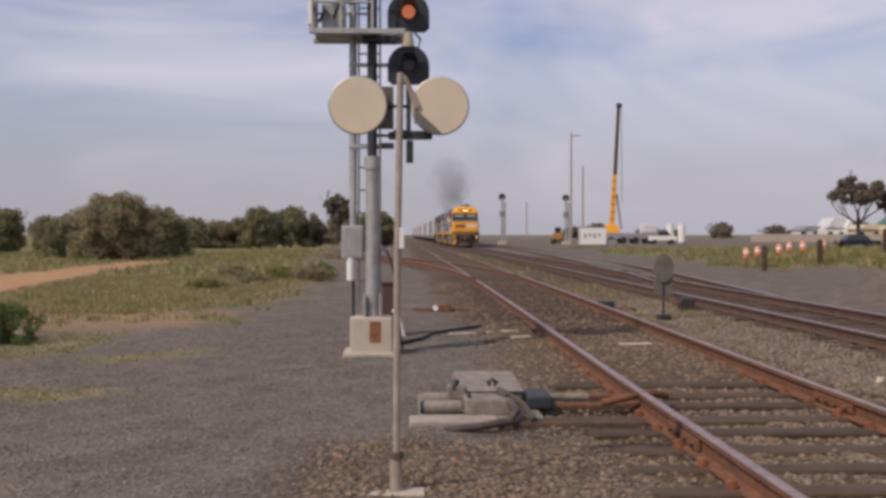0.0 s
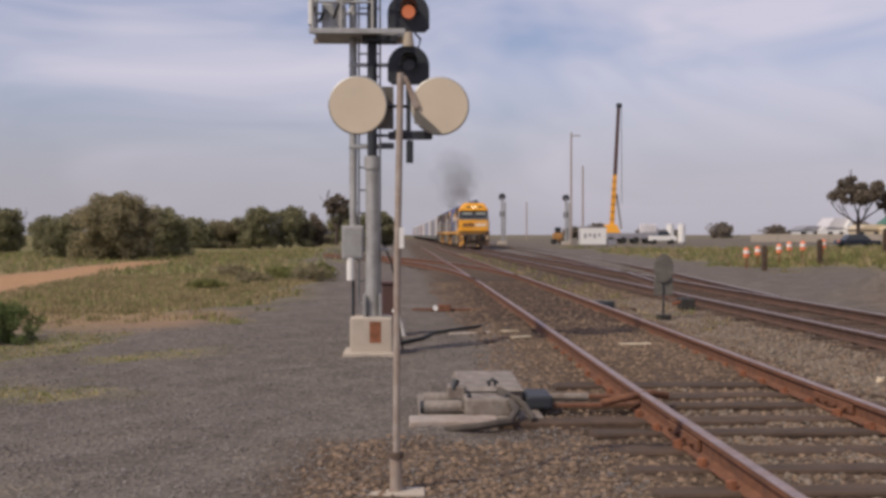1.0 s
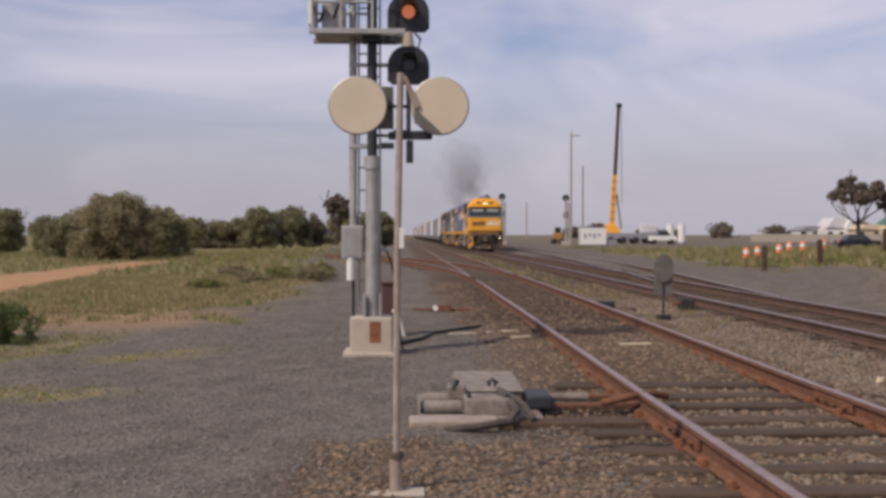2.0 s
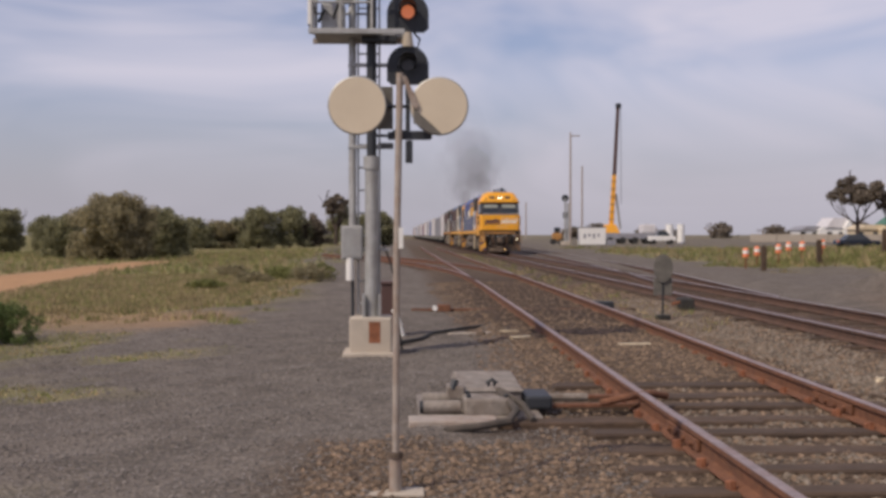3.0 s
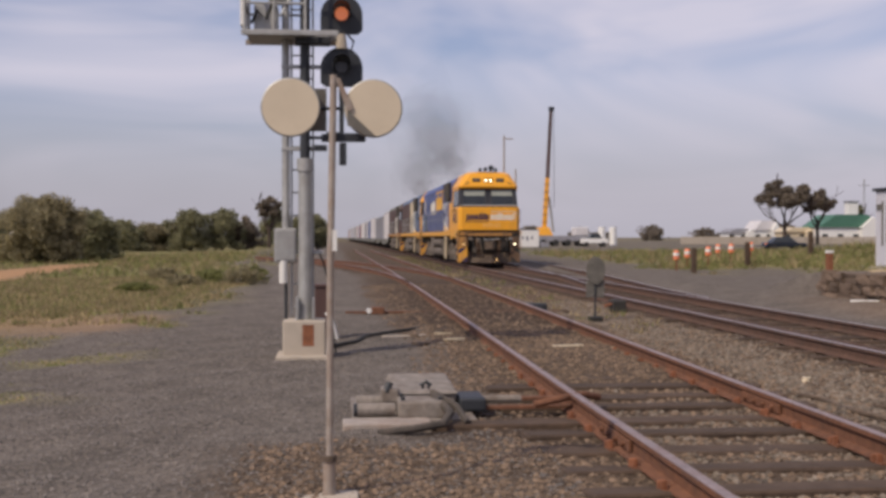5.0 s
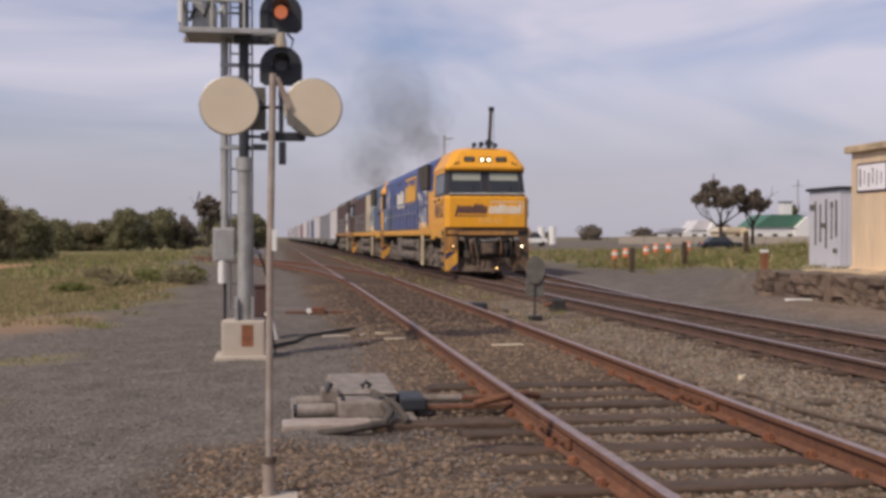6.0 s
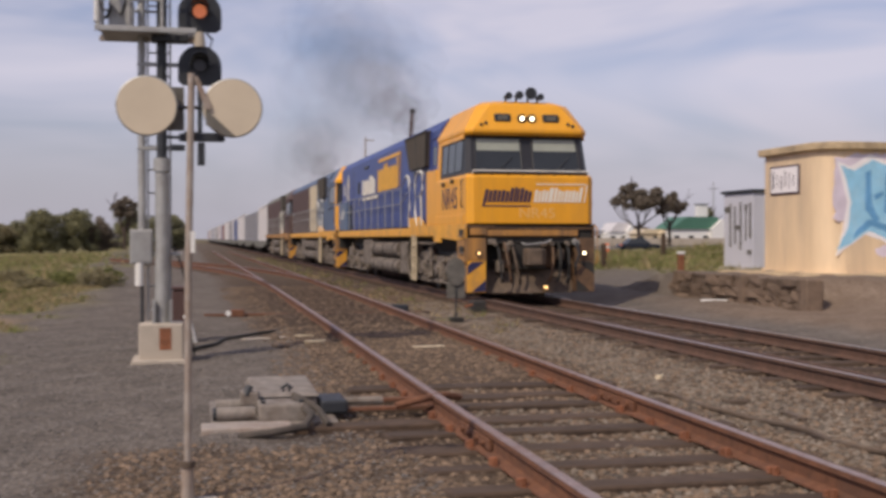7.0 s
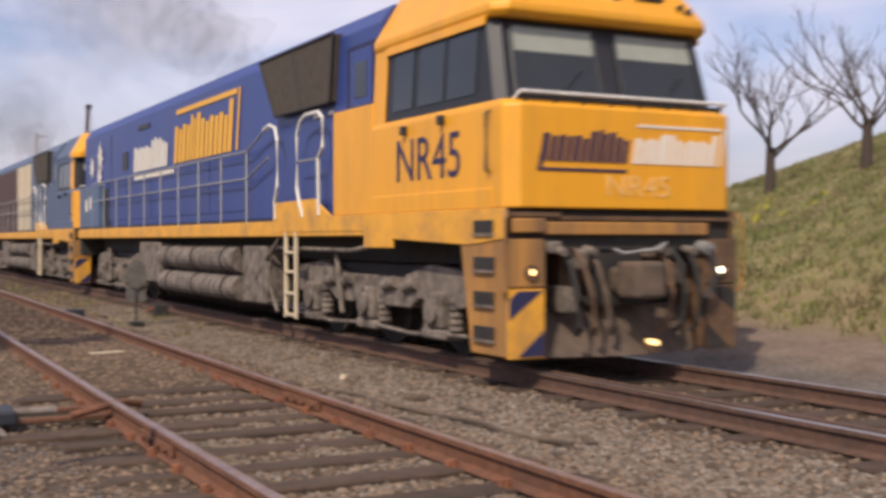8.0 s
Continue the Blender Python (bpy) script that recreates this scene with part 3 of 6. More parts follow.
def bogie(parent, yc, spin):
    bg_ = new("bogie")
    bg_.parent = parent
    bg_.matrix_basis = pose(0, yc, 0)
    for s in (-1, 1):
        out = [(-2.65, 0.62), (-2.45, 0.95), (-1.6, 1.02), (-0.9, 0.86), (0.9, 0.86), (1.6, 1.02), (2.45, 0.95), (2.65, 0.62), (2.35, 0.55), (1.35, 0.62),
               (1.1, 0.50), (-1.1, 0.50), (-1.35, 0.62), (-2.35, 0.55)]
        x0, x1 = sorted((s * 1.02, s * 1.16))
        part("side_frame", extrude_poly(out, "x", x0, x1, bev=0.02), "bogie", bg_, "dusty cast steel side frame")
        for k in (-1, 0, 1):
            a = sorted((s * 0.98, s * 1.24))
            bm = box(a[0], a[1], k * 1.85 - 0.19, k * 1.85 + 0.19, 0.32, 0.72, 0.04)
            rod((s * 1.24, k * 1.85, 0.51), (s * 1.29, k * 1.85, 0.51), 0.14, seg=14, bm=bm)
            box(a[0], a[1], k * 1.85 - 0.30, k * 1.85 + 0.30, 0.20, 0.31, 0.03, bm)
            part("axlebox", bm, "bogie", bg_)
            for d in (-0.31, 0.31):
                bm = bmesh.new()
                for j in range(5):
                    rod((s * 1.10, k * 1.85 + d, 0.31 + j * 0.075), (s * 1.10, k * 1.85 + d, 0.36 + j * 0.075), 0.085, seg=12, bm=bm)
                part("spring", bm, "bogie", bg_)
        for d in (-1.2, -0.65, 0.65, 1.2):
            part("brake_cylinder", rod((s * 1.17, d - 0.12, 0.80), (s * 1.17, d + 0.2, 0.74), 0.075, seg=12), "bogie", bg_)
        part("damper", rod((s * 1.22, 0.75, 0.35), (s * 1.22, 0.95, 1.10), 0.04, seg=8), "bogie", bg_)
        part("brake_rod", tube([(s * 1.2, -2.6, 0.28), (s * 1.2, -1.2, 0.22), (s * 1.2, 0, 0.27), (s * 1.2, 1.2, 0.22), (s * 1.2, 2.6, 0.28)], 0.025, 6), "bogie", bg_)
        part("sand_pipe", tube([(s * 1.15, -2.62, 1.05), (s * 1.2, -2.72, 0.6), (s * 0.9, -2.62, 0.15)], 0.022, 6), "bogie", bg_)
    part("bolster", box(-0.98, 0.98, -1.3, 1.3, 0.55, 1.0, 0.05), "bogie_dark", bg_)
    return [wheelset(parent, yc + k * 1.85) for k in (-1, 0, 1)]


def loco(name, label, y, c, lead=False):
    """A six-axle hood locomotive, cab first. c: colours of the nose, cab side, hood, sill and rear stripe."""
    t = thing(name, label, "locomotive", (MAIN, y, 0), group="locomotives of the freight train")
    nose, side, hood, sill, stripe = c
    # cab
    part("nose", loft([section(1.40, 0.0, 3.2, 0.13, 1.60), section(1.40, 0.0, 3.2, 0.13, 2.60), section(1.37, 0.10, 3.2, 0.12, 2.66)], bev=0.018), nose, t, "warm yellow nose with a faded number" if lead else "")
    part("cab_wall", loft([section(1.36, 0.26, 3.2, 0.10, 2.66), section(1.31, 0.50, 3.2, 0.10, 3.52)]), "frame_dark", t, "black window surround of the cab")
    part("cab_roof", loft([section(1.33, 0.36, 3.2, 0.12, 3.50), section(1.36, 0.30, 3.2, 0.14, 3.56), section(1.36, 0.30, 3.2, 0.15, 3.63),
                           section(1.02, 0.52, 3.2, 0.24, 4.18), section(0.84, 0.72, 3.2, 0.25, 4.27)], bev=0.015), nose, t)
    for s in (-1, 1):
        sd = -1 if s < 0 else 1
        # yellow posts behind and above the side windows
        q = [(s * 1.365, 2.86, 2.64), (s * 1.365, 3.2, 2.64), (s * 1.318, 3.2, 3.54), (s * 1.318, 2.86, 3.54)]
        part("cab_post", slab(q if s < 0 else q[::-1], -0.012), side, t)
        for a, b in ((0.72, 1.34), (1.42, 2.02), (2.16, 2.66)):
            q = [(s * 1.357, a, 2.76), (s * 1.357, b, 2.76), (s * 1.318, b, 3.40), (s * 1.318, a, 3.40)]
            part("side_window", slab(q if s < 0 else q[::-1], -0.010), "glass", t, "dark cab side window")
        q = [(s * 1.34, 0.55, 3.43), (s * 1.34, 2.86, 3.43), (s * 1.335, 2.86, 3.52), (s * 1.335, 0.55, 3.52)]
        part("rain_strip", slab(q if s < 0 else q[::-1], -0.02), nose, t)
        part("door_panel", box(*sorted((s * 1.27, s * 1.385)), 3.2, 4.42, 1.60, 2.92, 0.015), side, t)
        # the right-hand band takes the darker yellow to paint in its shaded side
        part("skirt_band", box(*sorted((s * 1.37, s * 1.418)), 0.3, 3.15, 1.60, 1.80, 0.012), side if s < 0 else "yellow_dirt_shade", t)
        part("grab_rail", tube([(s * 1.42, 0.34, 1.95), (s * 1.46, 0.34, 1.98), (s * 1.46, 0.34, 2.52), (s * 1.42, 0.34, 2.55)], 0.018, 6), "steel_dark", t)
        part("lamp_bracket", box(*sorted((s * 1.40, s * 1.47)), 1.30, 1.38, 2.50, 2.60, 0.01), "steel_dark", t)
        part("lamp_bracket", box(*sorted((s * 1.40, s * 1.47)), 2.20, 2.28, 2.46, 2.56, 0.01), "steel_dark", t)
    # windscreens
    for x0, x1 in ((-1.16, -0.13), (0.13, 1.16)):
        def scr(x, k, d):
            z = 2.74 + k * 0.70
            return (x * (1 - 0.03 * k), 0.26 + (z - 2.66) * 0.279 - d, z)
        part("windscreen", slab([scr(x0, 0, 0.004), scr(x1, 0, 0.004), scr(x1, 1, 0.004), scr(x0, 1, 0.004)], 0.008), "glass", t, "raked dark windscreen")
        part("sun_blind", slab([scr(x0 + 0.03, 0.62, 0.014), scr(x1 - 0.03, 0.62, 0.014), scr(x1 - 0.03, 1.0, 0.014), scr(x0 + 0.03, 1.0, 0.014)], 0.004), "sunblind", t, "pale lowered sun blind")
        bm = bmesh.new()
        for (a, ka), (b, kb) in (((x0, 0), (x1, 0)), ((x1, 0), (x1, 1)), ((x1, 1), (x0, 1)), ((x0, 1), (x0, 0))):
            rod(scr(a, ka, 0.014), scr(b, kb, 0.014), 0.016, seg=6, bm=bm)
        part("screen_frame", bm, "frame_dark", t)
        part("wiper", rod(scr((x0 + x1) / 2, 0.02, 0.03), scr((x0 + x1) / 2 + 0.3, 0.42, 0.03), 0.012, seg=6), "steel_dark", t)
    # nose rail, lamps, horns, number boxes
    pts = [(-1.27, 0.14, 2.64), (-1.27, 0.02, 2.72), (1.27, 0.02, 2.72), (1.27, 0.14, 2.64)]
    part("nose_ledge", box(-1.26, 1.26, 0.08, 0.36, 2.655, 2.69, 0.005), "frame_dark", t)
    rail_ob = part("nose_rail", tube(pts, 0.02, 6), "rail_white", t, "white handrail over the nose")
    for k in range(8):
        x = -1.2 + k * 2.4 / 7
        part("nose_rail_stay", rod((x, 0.05, 2.60), (x, 0.02, 2.72), 0.012, seg=6), "steel_dark", rail_ob)
    for s in (-1, 1):
        part("headlight", rod((s * 0.11, 0.40, 3.87), (s * 0.11, 0.325, 3.865), 0.036, seg=16), "lamp_on" if lead else "glass", t, "lit round headlight")
        part("headlight_rim", rod((s * 0.11, 0.46, 3.87), (s * 0.11, 0.350, 3.867), 0.098, seg=16), "steel_dark", t)
        part("number_box", box(s * 0.54 - 0.18, s * 0.54 + 0.18, 0.345, 0.55, 3.79, 3.97, 0.03), "steel_dark", t, "black illuminated number box")
        part("number_glass", box(s * 0.54 - 0.11, s * 0.54 + 0.11, 0.337, 0.36, 3.83, 3.93), "target_grey", t)
        part("marker_lamp", rod((s * 1.02, 0.30, 3.72), (s * 1.02, 0.40, 3.72), 0.035, seg=10), "steel_dark", t)
        part("marker_lamp", rod((s * 0.92, 0.31, 3.76), (s * 0.92, 0.42, 3.76), 0.035, seg=10), "steel_dark", t)
    horn = new("horn")
    horn.parent = t
    for x, r, z in ((-0.42, 0.075, 4.32), (-0.18, 0.085, 4.34), (0.08, 0.125, 4.38), (0.30, 0.07, 4.31)):
        bm = rod((x + 0.08, 0.92, z + 0.06), (x + 0.08, 0.58, z + 0.06), 0.03, r * 1.1, 14)
        rod((x + 0.08, 0.85, 4.22), (x + 0.08, 0.85, z + 0.06), 0.025, seg=8, bm=bm)
        part("trumpet", bm, "steel_dark", horn)
    part("roof_hatch", box(-0.5, 0.5, 1.1, 1.7, 4.25, 4.31, 0.02), "steel_dark", t)
    # hood
    hoodp = [(-1.28, 1.60), (-1.28, 3.90), (-1.10, 4.13), (-0.6, 4.20), (0.6, 4.20), (1.10, 4.13), (1.28, 3.90), (1.28, 1.60)]
    part("hood", extrude_poly(hoodp, "y", 3.2, 21.5, bev=0.02), hood, t, "deep blue long hood" if lead else "")
    for s in (-1, 1):
        # slanted air intake
        q = [(4.42, 3.95), (7.30, 3.95), (6.62, 3.08), (4.55, 3.08)]
        intake = part("air_intake", extrude_poly(q, "x", *sorted((s * 1.10, s * 1.385)), bev=0.012), "grille", t, "slanted dark brown intake grille")
        for yy, y2 in ((4.42, 4.55), (5.86, 5.58), (7.30, 6.62)):
            part("intake_frame", rod((s * 1.388, yy, 3.95), (s * 1.388, y2, 3.08), 0.022, seg=6), "bogie_dark", intake)
        for zz, ya, yb in ((3.95, 4.42, 7.30), (3.08, 4.55, 6.62)):
            part("intake_frame", rod((s * 1.388, ya, zz), (s * 1.388, yb, zz), 0.022, seg=6), "bogie_dark", intake)
        for yy in (4.62, 5.15):
            part("data_plate", box(*sorted((s * 1.278, s * 1.298)), yy, yy + 0.18, 2.93, 2.99), "letter_white", t)
        # flat navy plate on the hood paints the dark shade of the door recess
        part("door_recess", box(*sorted((s * 1.262, s * 1.284)), 3.22, 4.20, 2.94, 3.72), "letter_navy", t)
        for k in range(6):
            yy = 8.2 + k * 2.1
            part("hood_door", box(*sorted((s * 1.27, s * 1.292)), yy, yy + 1.9, 1.75, 2.72, 0.008), hood, t)
        part("hood_seam", box(*sorted((s * 1.27, s * 1.286)), 18.3, 18.34, 1.65, 3.75), "bogie_dark", t)
        part("cab_door", box(*sorted((s * 1.27, s * 1.296)), 3.42, 4.08, 2.95, 3.66, 0.01), hood, t, "recessed cab door")
        part("door_window", box(*sorted((s * 1.28, s * 1.304)), 3.55, 3.92, 3.05, 3.5, 0.01), "glass", t)
        # walkway rails
        hr = new("walkway_rail")
        hr.parent = t
        for k in range(10):
            yy = 7.9 + k * 1.34
            part("post", rod((s * 1.40, yy, 1.56), (s * 1.40, yy, 2.66), 0.017, seg=6), "steel", hr)
        part("rail_bar", tube([(s * 1.40, 6.9, 2.50), (s * 1.40, 7.9, 2.24), (s * 1.40, 20.0, 2.24)], 0.018, 6), "steel", hr)
        part("rail_bar", tube([(s * 1.43, 6.75, 2.90), (s * 1.42, 7.0, 2.92), (s * 1.40, 7.9, 2.66), (s * 1.40, 20.0, 2.66)], 0.019, 6), "steel", hr)
        part("end_rail", tube([(s * 1.43, 7.0, 2.92), (s * 1.45, 6.7, 2.96), (s * 1.45, 6.45, 2.90), (s * 1.45, 6.36, 2.72), (s * 1.45, 6.36, 2.05), (s * 1.44, 6.5, 1.84), (s * 1.43, 6.5, 1.60)], 0.027, 8),
             "rail_white", hr, "white curved end of the handrail")
        part("loop_rail", tube([(s * 1.42, 5.40, 1.60), (s * 1.45, 5.46, 1.78), (s * 1.45, 5.56, 2.0), (s * 1.45, 5.56, 2.72), (s * 1.45, 5.44, 2.90), (s * 1.45, 5.24, 2.97), (s * 1.45, 4.78, 2.97),
                                (s * 1.45, 4.62, 2.88), (s * 1.45, 4.62, 2.5), (s * 1.45, 4.78, 2.36), (s * 1.43, 4.80, 1.62)], 0.027, 8), "rail_white", hr, "white looped handrail")
        part("loop_bar", rod((s * 1.45, 5.56, 2.36), (s * 1.45, 4.78, 2.36), 0.016, seg=6), "steel", hr)
    part("exhaust", box(-0.25, 0.25, 11.6, 12.5, 4.16, 4.26, 0.03), "steel_dark", t)
    part("radiator_hatch", box(-0.9, 0.9, 17.0, 20.6, 4.14, 4.22, 0.03), "grille", t)
    # frame and sill
    part("sill", box(-1.42, 1.42, 0.35, 21.7, 1.34, 1.56, 0.015), sill, t, "grimy yellow frame sill")
    part("deck", box(-1.40, 1.40, 3.2, 21.7, 1.555, 1.60, 0.01), "bogie_dark", t)
    for s in (-1, 1):
        # the leader's right-hand sill plate is browned to put shade into its colour
        part("sill_plate", extrude_poly([(0.05, 1.60), (0.05, 1.30), (0.75, 1.24), (2.55, 1.30), (2.55, 1.20), (3.35, 1.20), (3.35, 1.40), (6.6, 1.40), (6.6, 1.82), (5.0, 1.84), (4.4, 1.60)], "x",
                                        *sorted((s * 1.395, s * 1.43)), bev=0.008), ("yellow_mid" if s < 0 else "soot_shade") if lead else sill, t)
        # corner steps; the right-hand plates and stripes have shade put into their colour
        leg = extrude_poly([(0.02, 1.30), (0.95, 1.30), (0.72, 0.16), (0.02, 0.16)], "x", *sorted((s * 0.98, s * 1.415)), bev=0.02)
        st = part("step_well", leg, "yellow_dirt_shade" if s < 0 else "soot_shade", t, "grimy yellow corner steps, shade painted on the right one")
        for z in (0.32, 0.66, 1.0, 1.36):
            part("step_opening", box(*sorted((s * 1.40, s * 1.4425)), 0.24, 0.62, z, z + 0.125, 0.0), "bogie_dark", st)
            part("tread", box(*sorted((s * 1.40, s * 1.455)), 0.23, 0.63, z - 0.03, z - 0.005, 0.0), "bogie", st)
        low = "yellow_mid" if s < 0 else "soot_shade"
        part("front_plate", box(*sorted((s * 1.0, s * 1.405)), -0.012, 0.03, 0.84, 1.30, 0.006), "yellow_dirt_shade" if s < 0 else "soot_shade", st)
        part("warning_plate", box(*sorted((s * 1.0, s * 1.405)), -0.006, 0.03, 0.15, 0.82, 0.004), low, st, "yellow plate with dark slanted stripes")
        part("stripe", slab([(s * 1.40, -0.010, 0.52), (s * 1.02, -0.010, 0.80), (s * 1.30, -0.010, 0.80), (s * 1.40, -0.010, 0.72)], 0.004 * s), "letter_navy" if s < 0 else "bogie_dark", st)
        part("stripe", slab([(s * 1.30, -0.010, 0.17), (s * 1.01, -0.010, 0.42), (s * 1.01, -0.010, 0.17), (s * 1.15, -0.010, 0.17)], 0.004 * s), "letter_navy" if s < 0 else "bogie_dark", st)
        part("ditch_lamp", rod((s * 1.16, 0.04, 0.98), (s * 1.16, -0.05, 0.98), 0.028, seg=14), ("lamp_glint_amber" if s < 0 else "lamp_on") if lead else "glass", st, "lit marker lamp")
        part("lamp_ring", rod((s * 1.16, 0.04, 0.98), (s * 1.16, -0.04, 0.98), 0.075, seg=14), "soot_shade", st)
        part("corner_rail", tube([(s * 1.43, 0.02, 0.75), (s * 1.46, -0.03, 0.8), (s * 1.46, -0.03, 1.5), (s * 1.42, 0.02, 1.58)], 0.018, 6), "yellow_dirt_shade", st)
    part("headstock", box(-1.38, 1.38, 0.10, 0.4, 1.18, 1.60, 0.02), "bogie_dark", t)
    part("headstock_beam", box(-1.0, 1.05, 0.03, 0.12, 1.34, 1.47, 0.015), "yellow_dirt_shade", t, "yellow beam below the nose")
    for x, z, w, hgt in ((-0.86, 1.22, 0.16, 0.12), (-0.52, 1.10, 0.12, 0.2), (0.30, 1.16, 0.14, 0.1), (0.66, 0.95, 0.18, 0.22), (-0.66, 0.70, 0.14, 0.26)):
        part("valve_block", box(x - w / 2, x + w / 2, 0.02, 0.5, z - hgt / 2, z + hgt / 2, 0.02), "bogie" if x < 0 else "plough", t)
    for x in (-0.80, -0.45, 0.45, 0.80):
        part("hose_cock", rod((x, 0.12, 1.20), (x, -0.06, 1.17), 0.045, seg=10), "bogie", t)
    part("beam_channel", box(-1.36, -0.80, 0.02, 0.14, 1.52, 1.56), "soot_shade", t)
    part("beam_upper", box(-1.36, 1.36, 0.05, 0.14, 1.49, 1.53), "soot_shade", t)
    part("draw_gear_housing", box(-0.62, 0.62, 0.30, 0.55, 0.66, 1.16, 0.03), "soot_shade", t)
    part("headstock_beam", box(-1.34, -0.98, 0.0, 0.12, 1.36, 1.50, 0.015), "yellow_dirt_shade", t)
    part("headstock_backing", box(-1.0, 1.0, 0.55, 0.65, 0.25, 1.25), "bogie_dark", t)
    part("plough", loft([[(-1.0, 0.50, 0.62), (-1.0, 0.42, 0.62), (0.0, 0.30, 0.62), (1.0, 0.42, 0.62), (1.0, 0.5, 0.62)],
                         [(-1.02, 0.35, 0.13), (-1.02, 0.16, 0.13), (0.0, -0.06, 0.13), (1.02, 0.16, 0.13), (1.02, 0.35, 0.13)]], bev=0.012), "plough", t, "scuffed steel plough blade")
    # coupler and hoses
    cp = part("coupler", box(-0.14, 0.14, -0.30, 0.55, 0.76, 1.02, 0.05), "plough", t, "worn steel knuckle coupler")
    part("knuckle", loft([[(-0.24, -0.12, 0.72), (-0.2, -0.42, 0.72), (0.10, -0.46, 0.72), (0.24, -0.30, 0.72), (0.20, -0.05, 0.72)],
                          [(-0.24, -0.12, 1.08), (-0.2, -0.42, 1.08), (0.10, -0.46, 1.08), (0.24, -0.30, 1.08), (0.20, -0.05, 1.08)]], bev=0.04), "plough", cp)
    part("uncoupling_bar", tube([(-0.25, -0.10, 1.20), (-0.16, -0.14, 1.16), (0.25, -0.14, 1.20), (0.42, -0.06, 1.26)], 0.018, 6), "steel", cp)
    part("draft_pocket", box(-0.36, 0.36, 0.12, 0.6, 0.62, 1.2, 0.03), "bogie_dark", cp)
    for x, dx, mat in ((-0.74, 0.05, "rubber"), (-0.58, 0.08, "soot_shade"), (-0.42, 0.1, "plough"), (0.46, -0.08, "soot_shade"), (0.62, -0.06, "rubber"), (0.80, -0.03, "rubber")):
        part("air_hose", tube([(x, 0.10, 1.20), (x, -0.06, 1.05), (x + dx * 0.4, -0.16, 0.75), (x + dx, -0.15, 0.45), (x + dx * 1.6, -0.06, 0.36)], 0.028, 7), mat, t)
    part("jumper_socket", rod((0.98, 0.1, 1.22), (0.98, -0.08, 1.20), 0.07, seg=10), "steel", t)
    part("jumper_cable", tube([(0.98, -0.08, 1.20), (1.02, -0.14, 0.95), (0.94, -0.1, 0.7), (1.0, 0.05, 0.5)], 0.03, 7), "steel_dark", t)
    if lead:
        # no lamp here: a small glowing disc imitates a reflected glint
        part("painted_glint", rod((0.33, 0.1, 0.25), (0.33, -0.04, 0.25), 0.026, seg=12), "lamp_glint_amber", t, "small glowing disc imitating a warm glint under the coupler")
    # under the frame
    part("fuel_tank", extrude_poly([(-1.02, 1.12), (-1.05, 0.95), (-1.02, 0.40), (-0.9, 0.26), (0.9, 0.26), (1.02, 0.40), (1.05, 0.95), (1.02, 1.12)], "y", 8.6, 14.2, bev=0.03), "bogie", t, "dusty grey fuel tank")
    for s in (-1, 1):
        for zz, rr in ((0.98, 0.22), (0.50, 0.21)):
            tank = part("air_reservoir", rod((s * 1.18, 8.7, zz), (s * 1.18, 13.6, zz), rr, seg=18), "bogie", t, "long dusty air reservoir")
            for yy in (9.3, 11.1, 12.9):
                part("strap", rod((s * 1.18, yy, zz), (s * 1.18, yy + 0.08, zz), rr + 0.012, seg=18), "bogie_dark", tank)
        part("filter_box", box(*sorted((s * 0.9, s * 1.34)), 7.2, 8.3, 0.32, 1.2, 0.04), "bogie", t)
        part("battery_box", box(*sorted((s * 0.9, s * 1.36)), 13.5, 15.2, 0.45, 1.25, 0.03), "bogie", t)
        ld = new("ladder")
        ld.parent = t
        for yy in (5.72, 6.12):
            part("stile", box(*sorted((s * 1.38, s * 1.43)), yy - 0.03, yy + 0.03, 0.2, 1.4, 0.008), "cream", ld, "cream painted ladder side")
        for z in (0.25, 0.55, 0.85, 1.12):
            part("rung", box(*sorted((s * 1.37, s * 1.44)), 5.74, 6.10, z - 0.018, z + 0.018), "cream", ld)
        part("pipe_run", tube([(s * 1.36, 3.0, 1.25), (s * 1.3, 4.0, 1.16), (s * 1.3, 7.0, 1.18), (s * 1.34, 7.6, 0.7)], 0.03, 6), "bogie", t)
        part("guard_hoop", tube([(s * 1.36, 6.5, 1.35), (s * 1.40, 6.75, 1.1), (s * 1.40, 6.8, 0.6), (s * 1.36, 6.6, 0.25)], 0.03, 6), "bogie", t)
    part("underframe", box(-0.85, 0.85, 0.6, 21.3, 1.02, 1.34), "bogie_dark", t)
    wheels = bogie(t, 3.75, lead) + bogie(t, 17.9, lead)
    part("rear_headstock", box(-1.38, 1.38, 21.55, 21.8, 0.9, 1.60, 0.02), "bogie_dark", t)
    part("rear_coupler", box(-0.14, 0.14, 21.6, 22.1, 0.76, 1.02, 0.03), "plough", t)
    if stripe == "cream":
        part("front_band", loft([section(1.405, -0.006, 0.55, 0.13, 1.62), section(1.405, -0.006, 0.55, 0.13, 2.6)]), "yellow", t, "golden band round the nose")
        part("brow_band", loft([section(1.365, 0.29, 1.0, 0.14, 3.52), section(1.365, 0.28, 1.0, 0.15, 3.64), section(1.03, 0.50, 1.2, 0.24, 4.19)]), "yellow", t, "golden brow over the windscreens")
        for s in (-1, 1):
            q = [(s * 1.37, 0.30, 2.66), (s * 1.37, 0.80, 2.66), (s * 1.325, 0.90, 3.52), (s * 1.325, 0.50, 3.52)]
            part("corner_band", slab(q if s < 0 else q[::-1], -0.014), "yellow", t)
    if stripe:
        for s in (-1, 1):
            part("side_stripe", box(*sorted((s * 1.27, s * 1.305)), 8.4, 11.6, 1.62, 3.8, 0.01), stripe, t, "cream panel on the hood side")
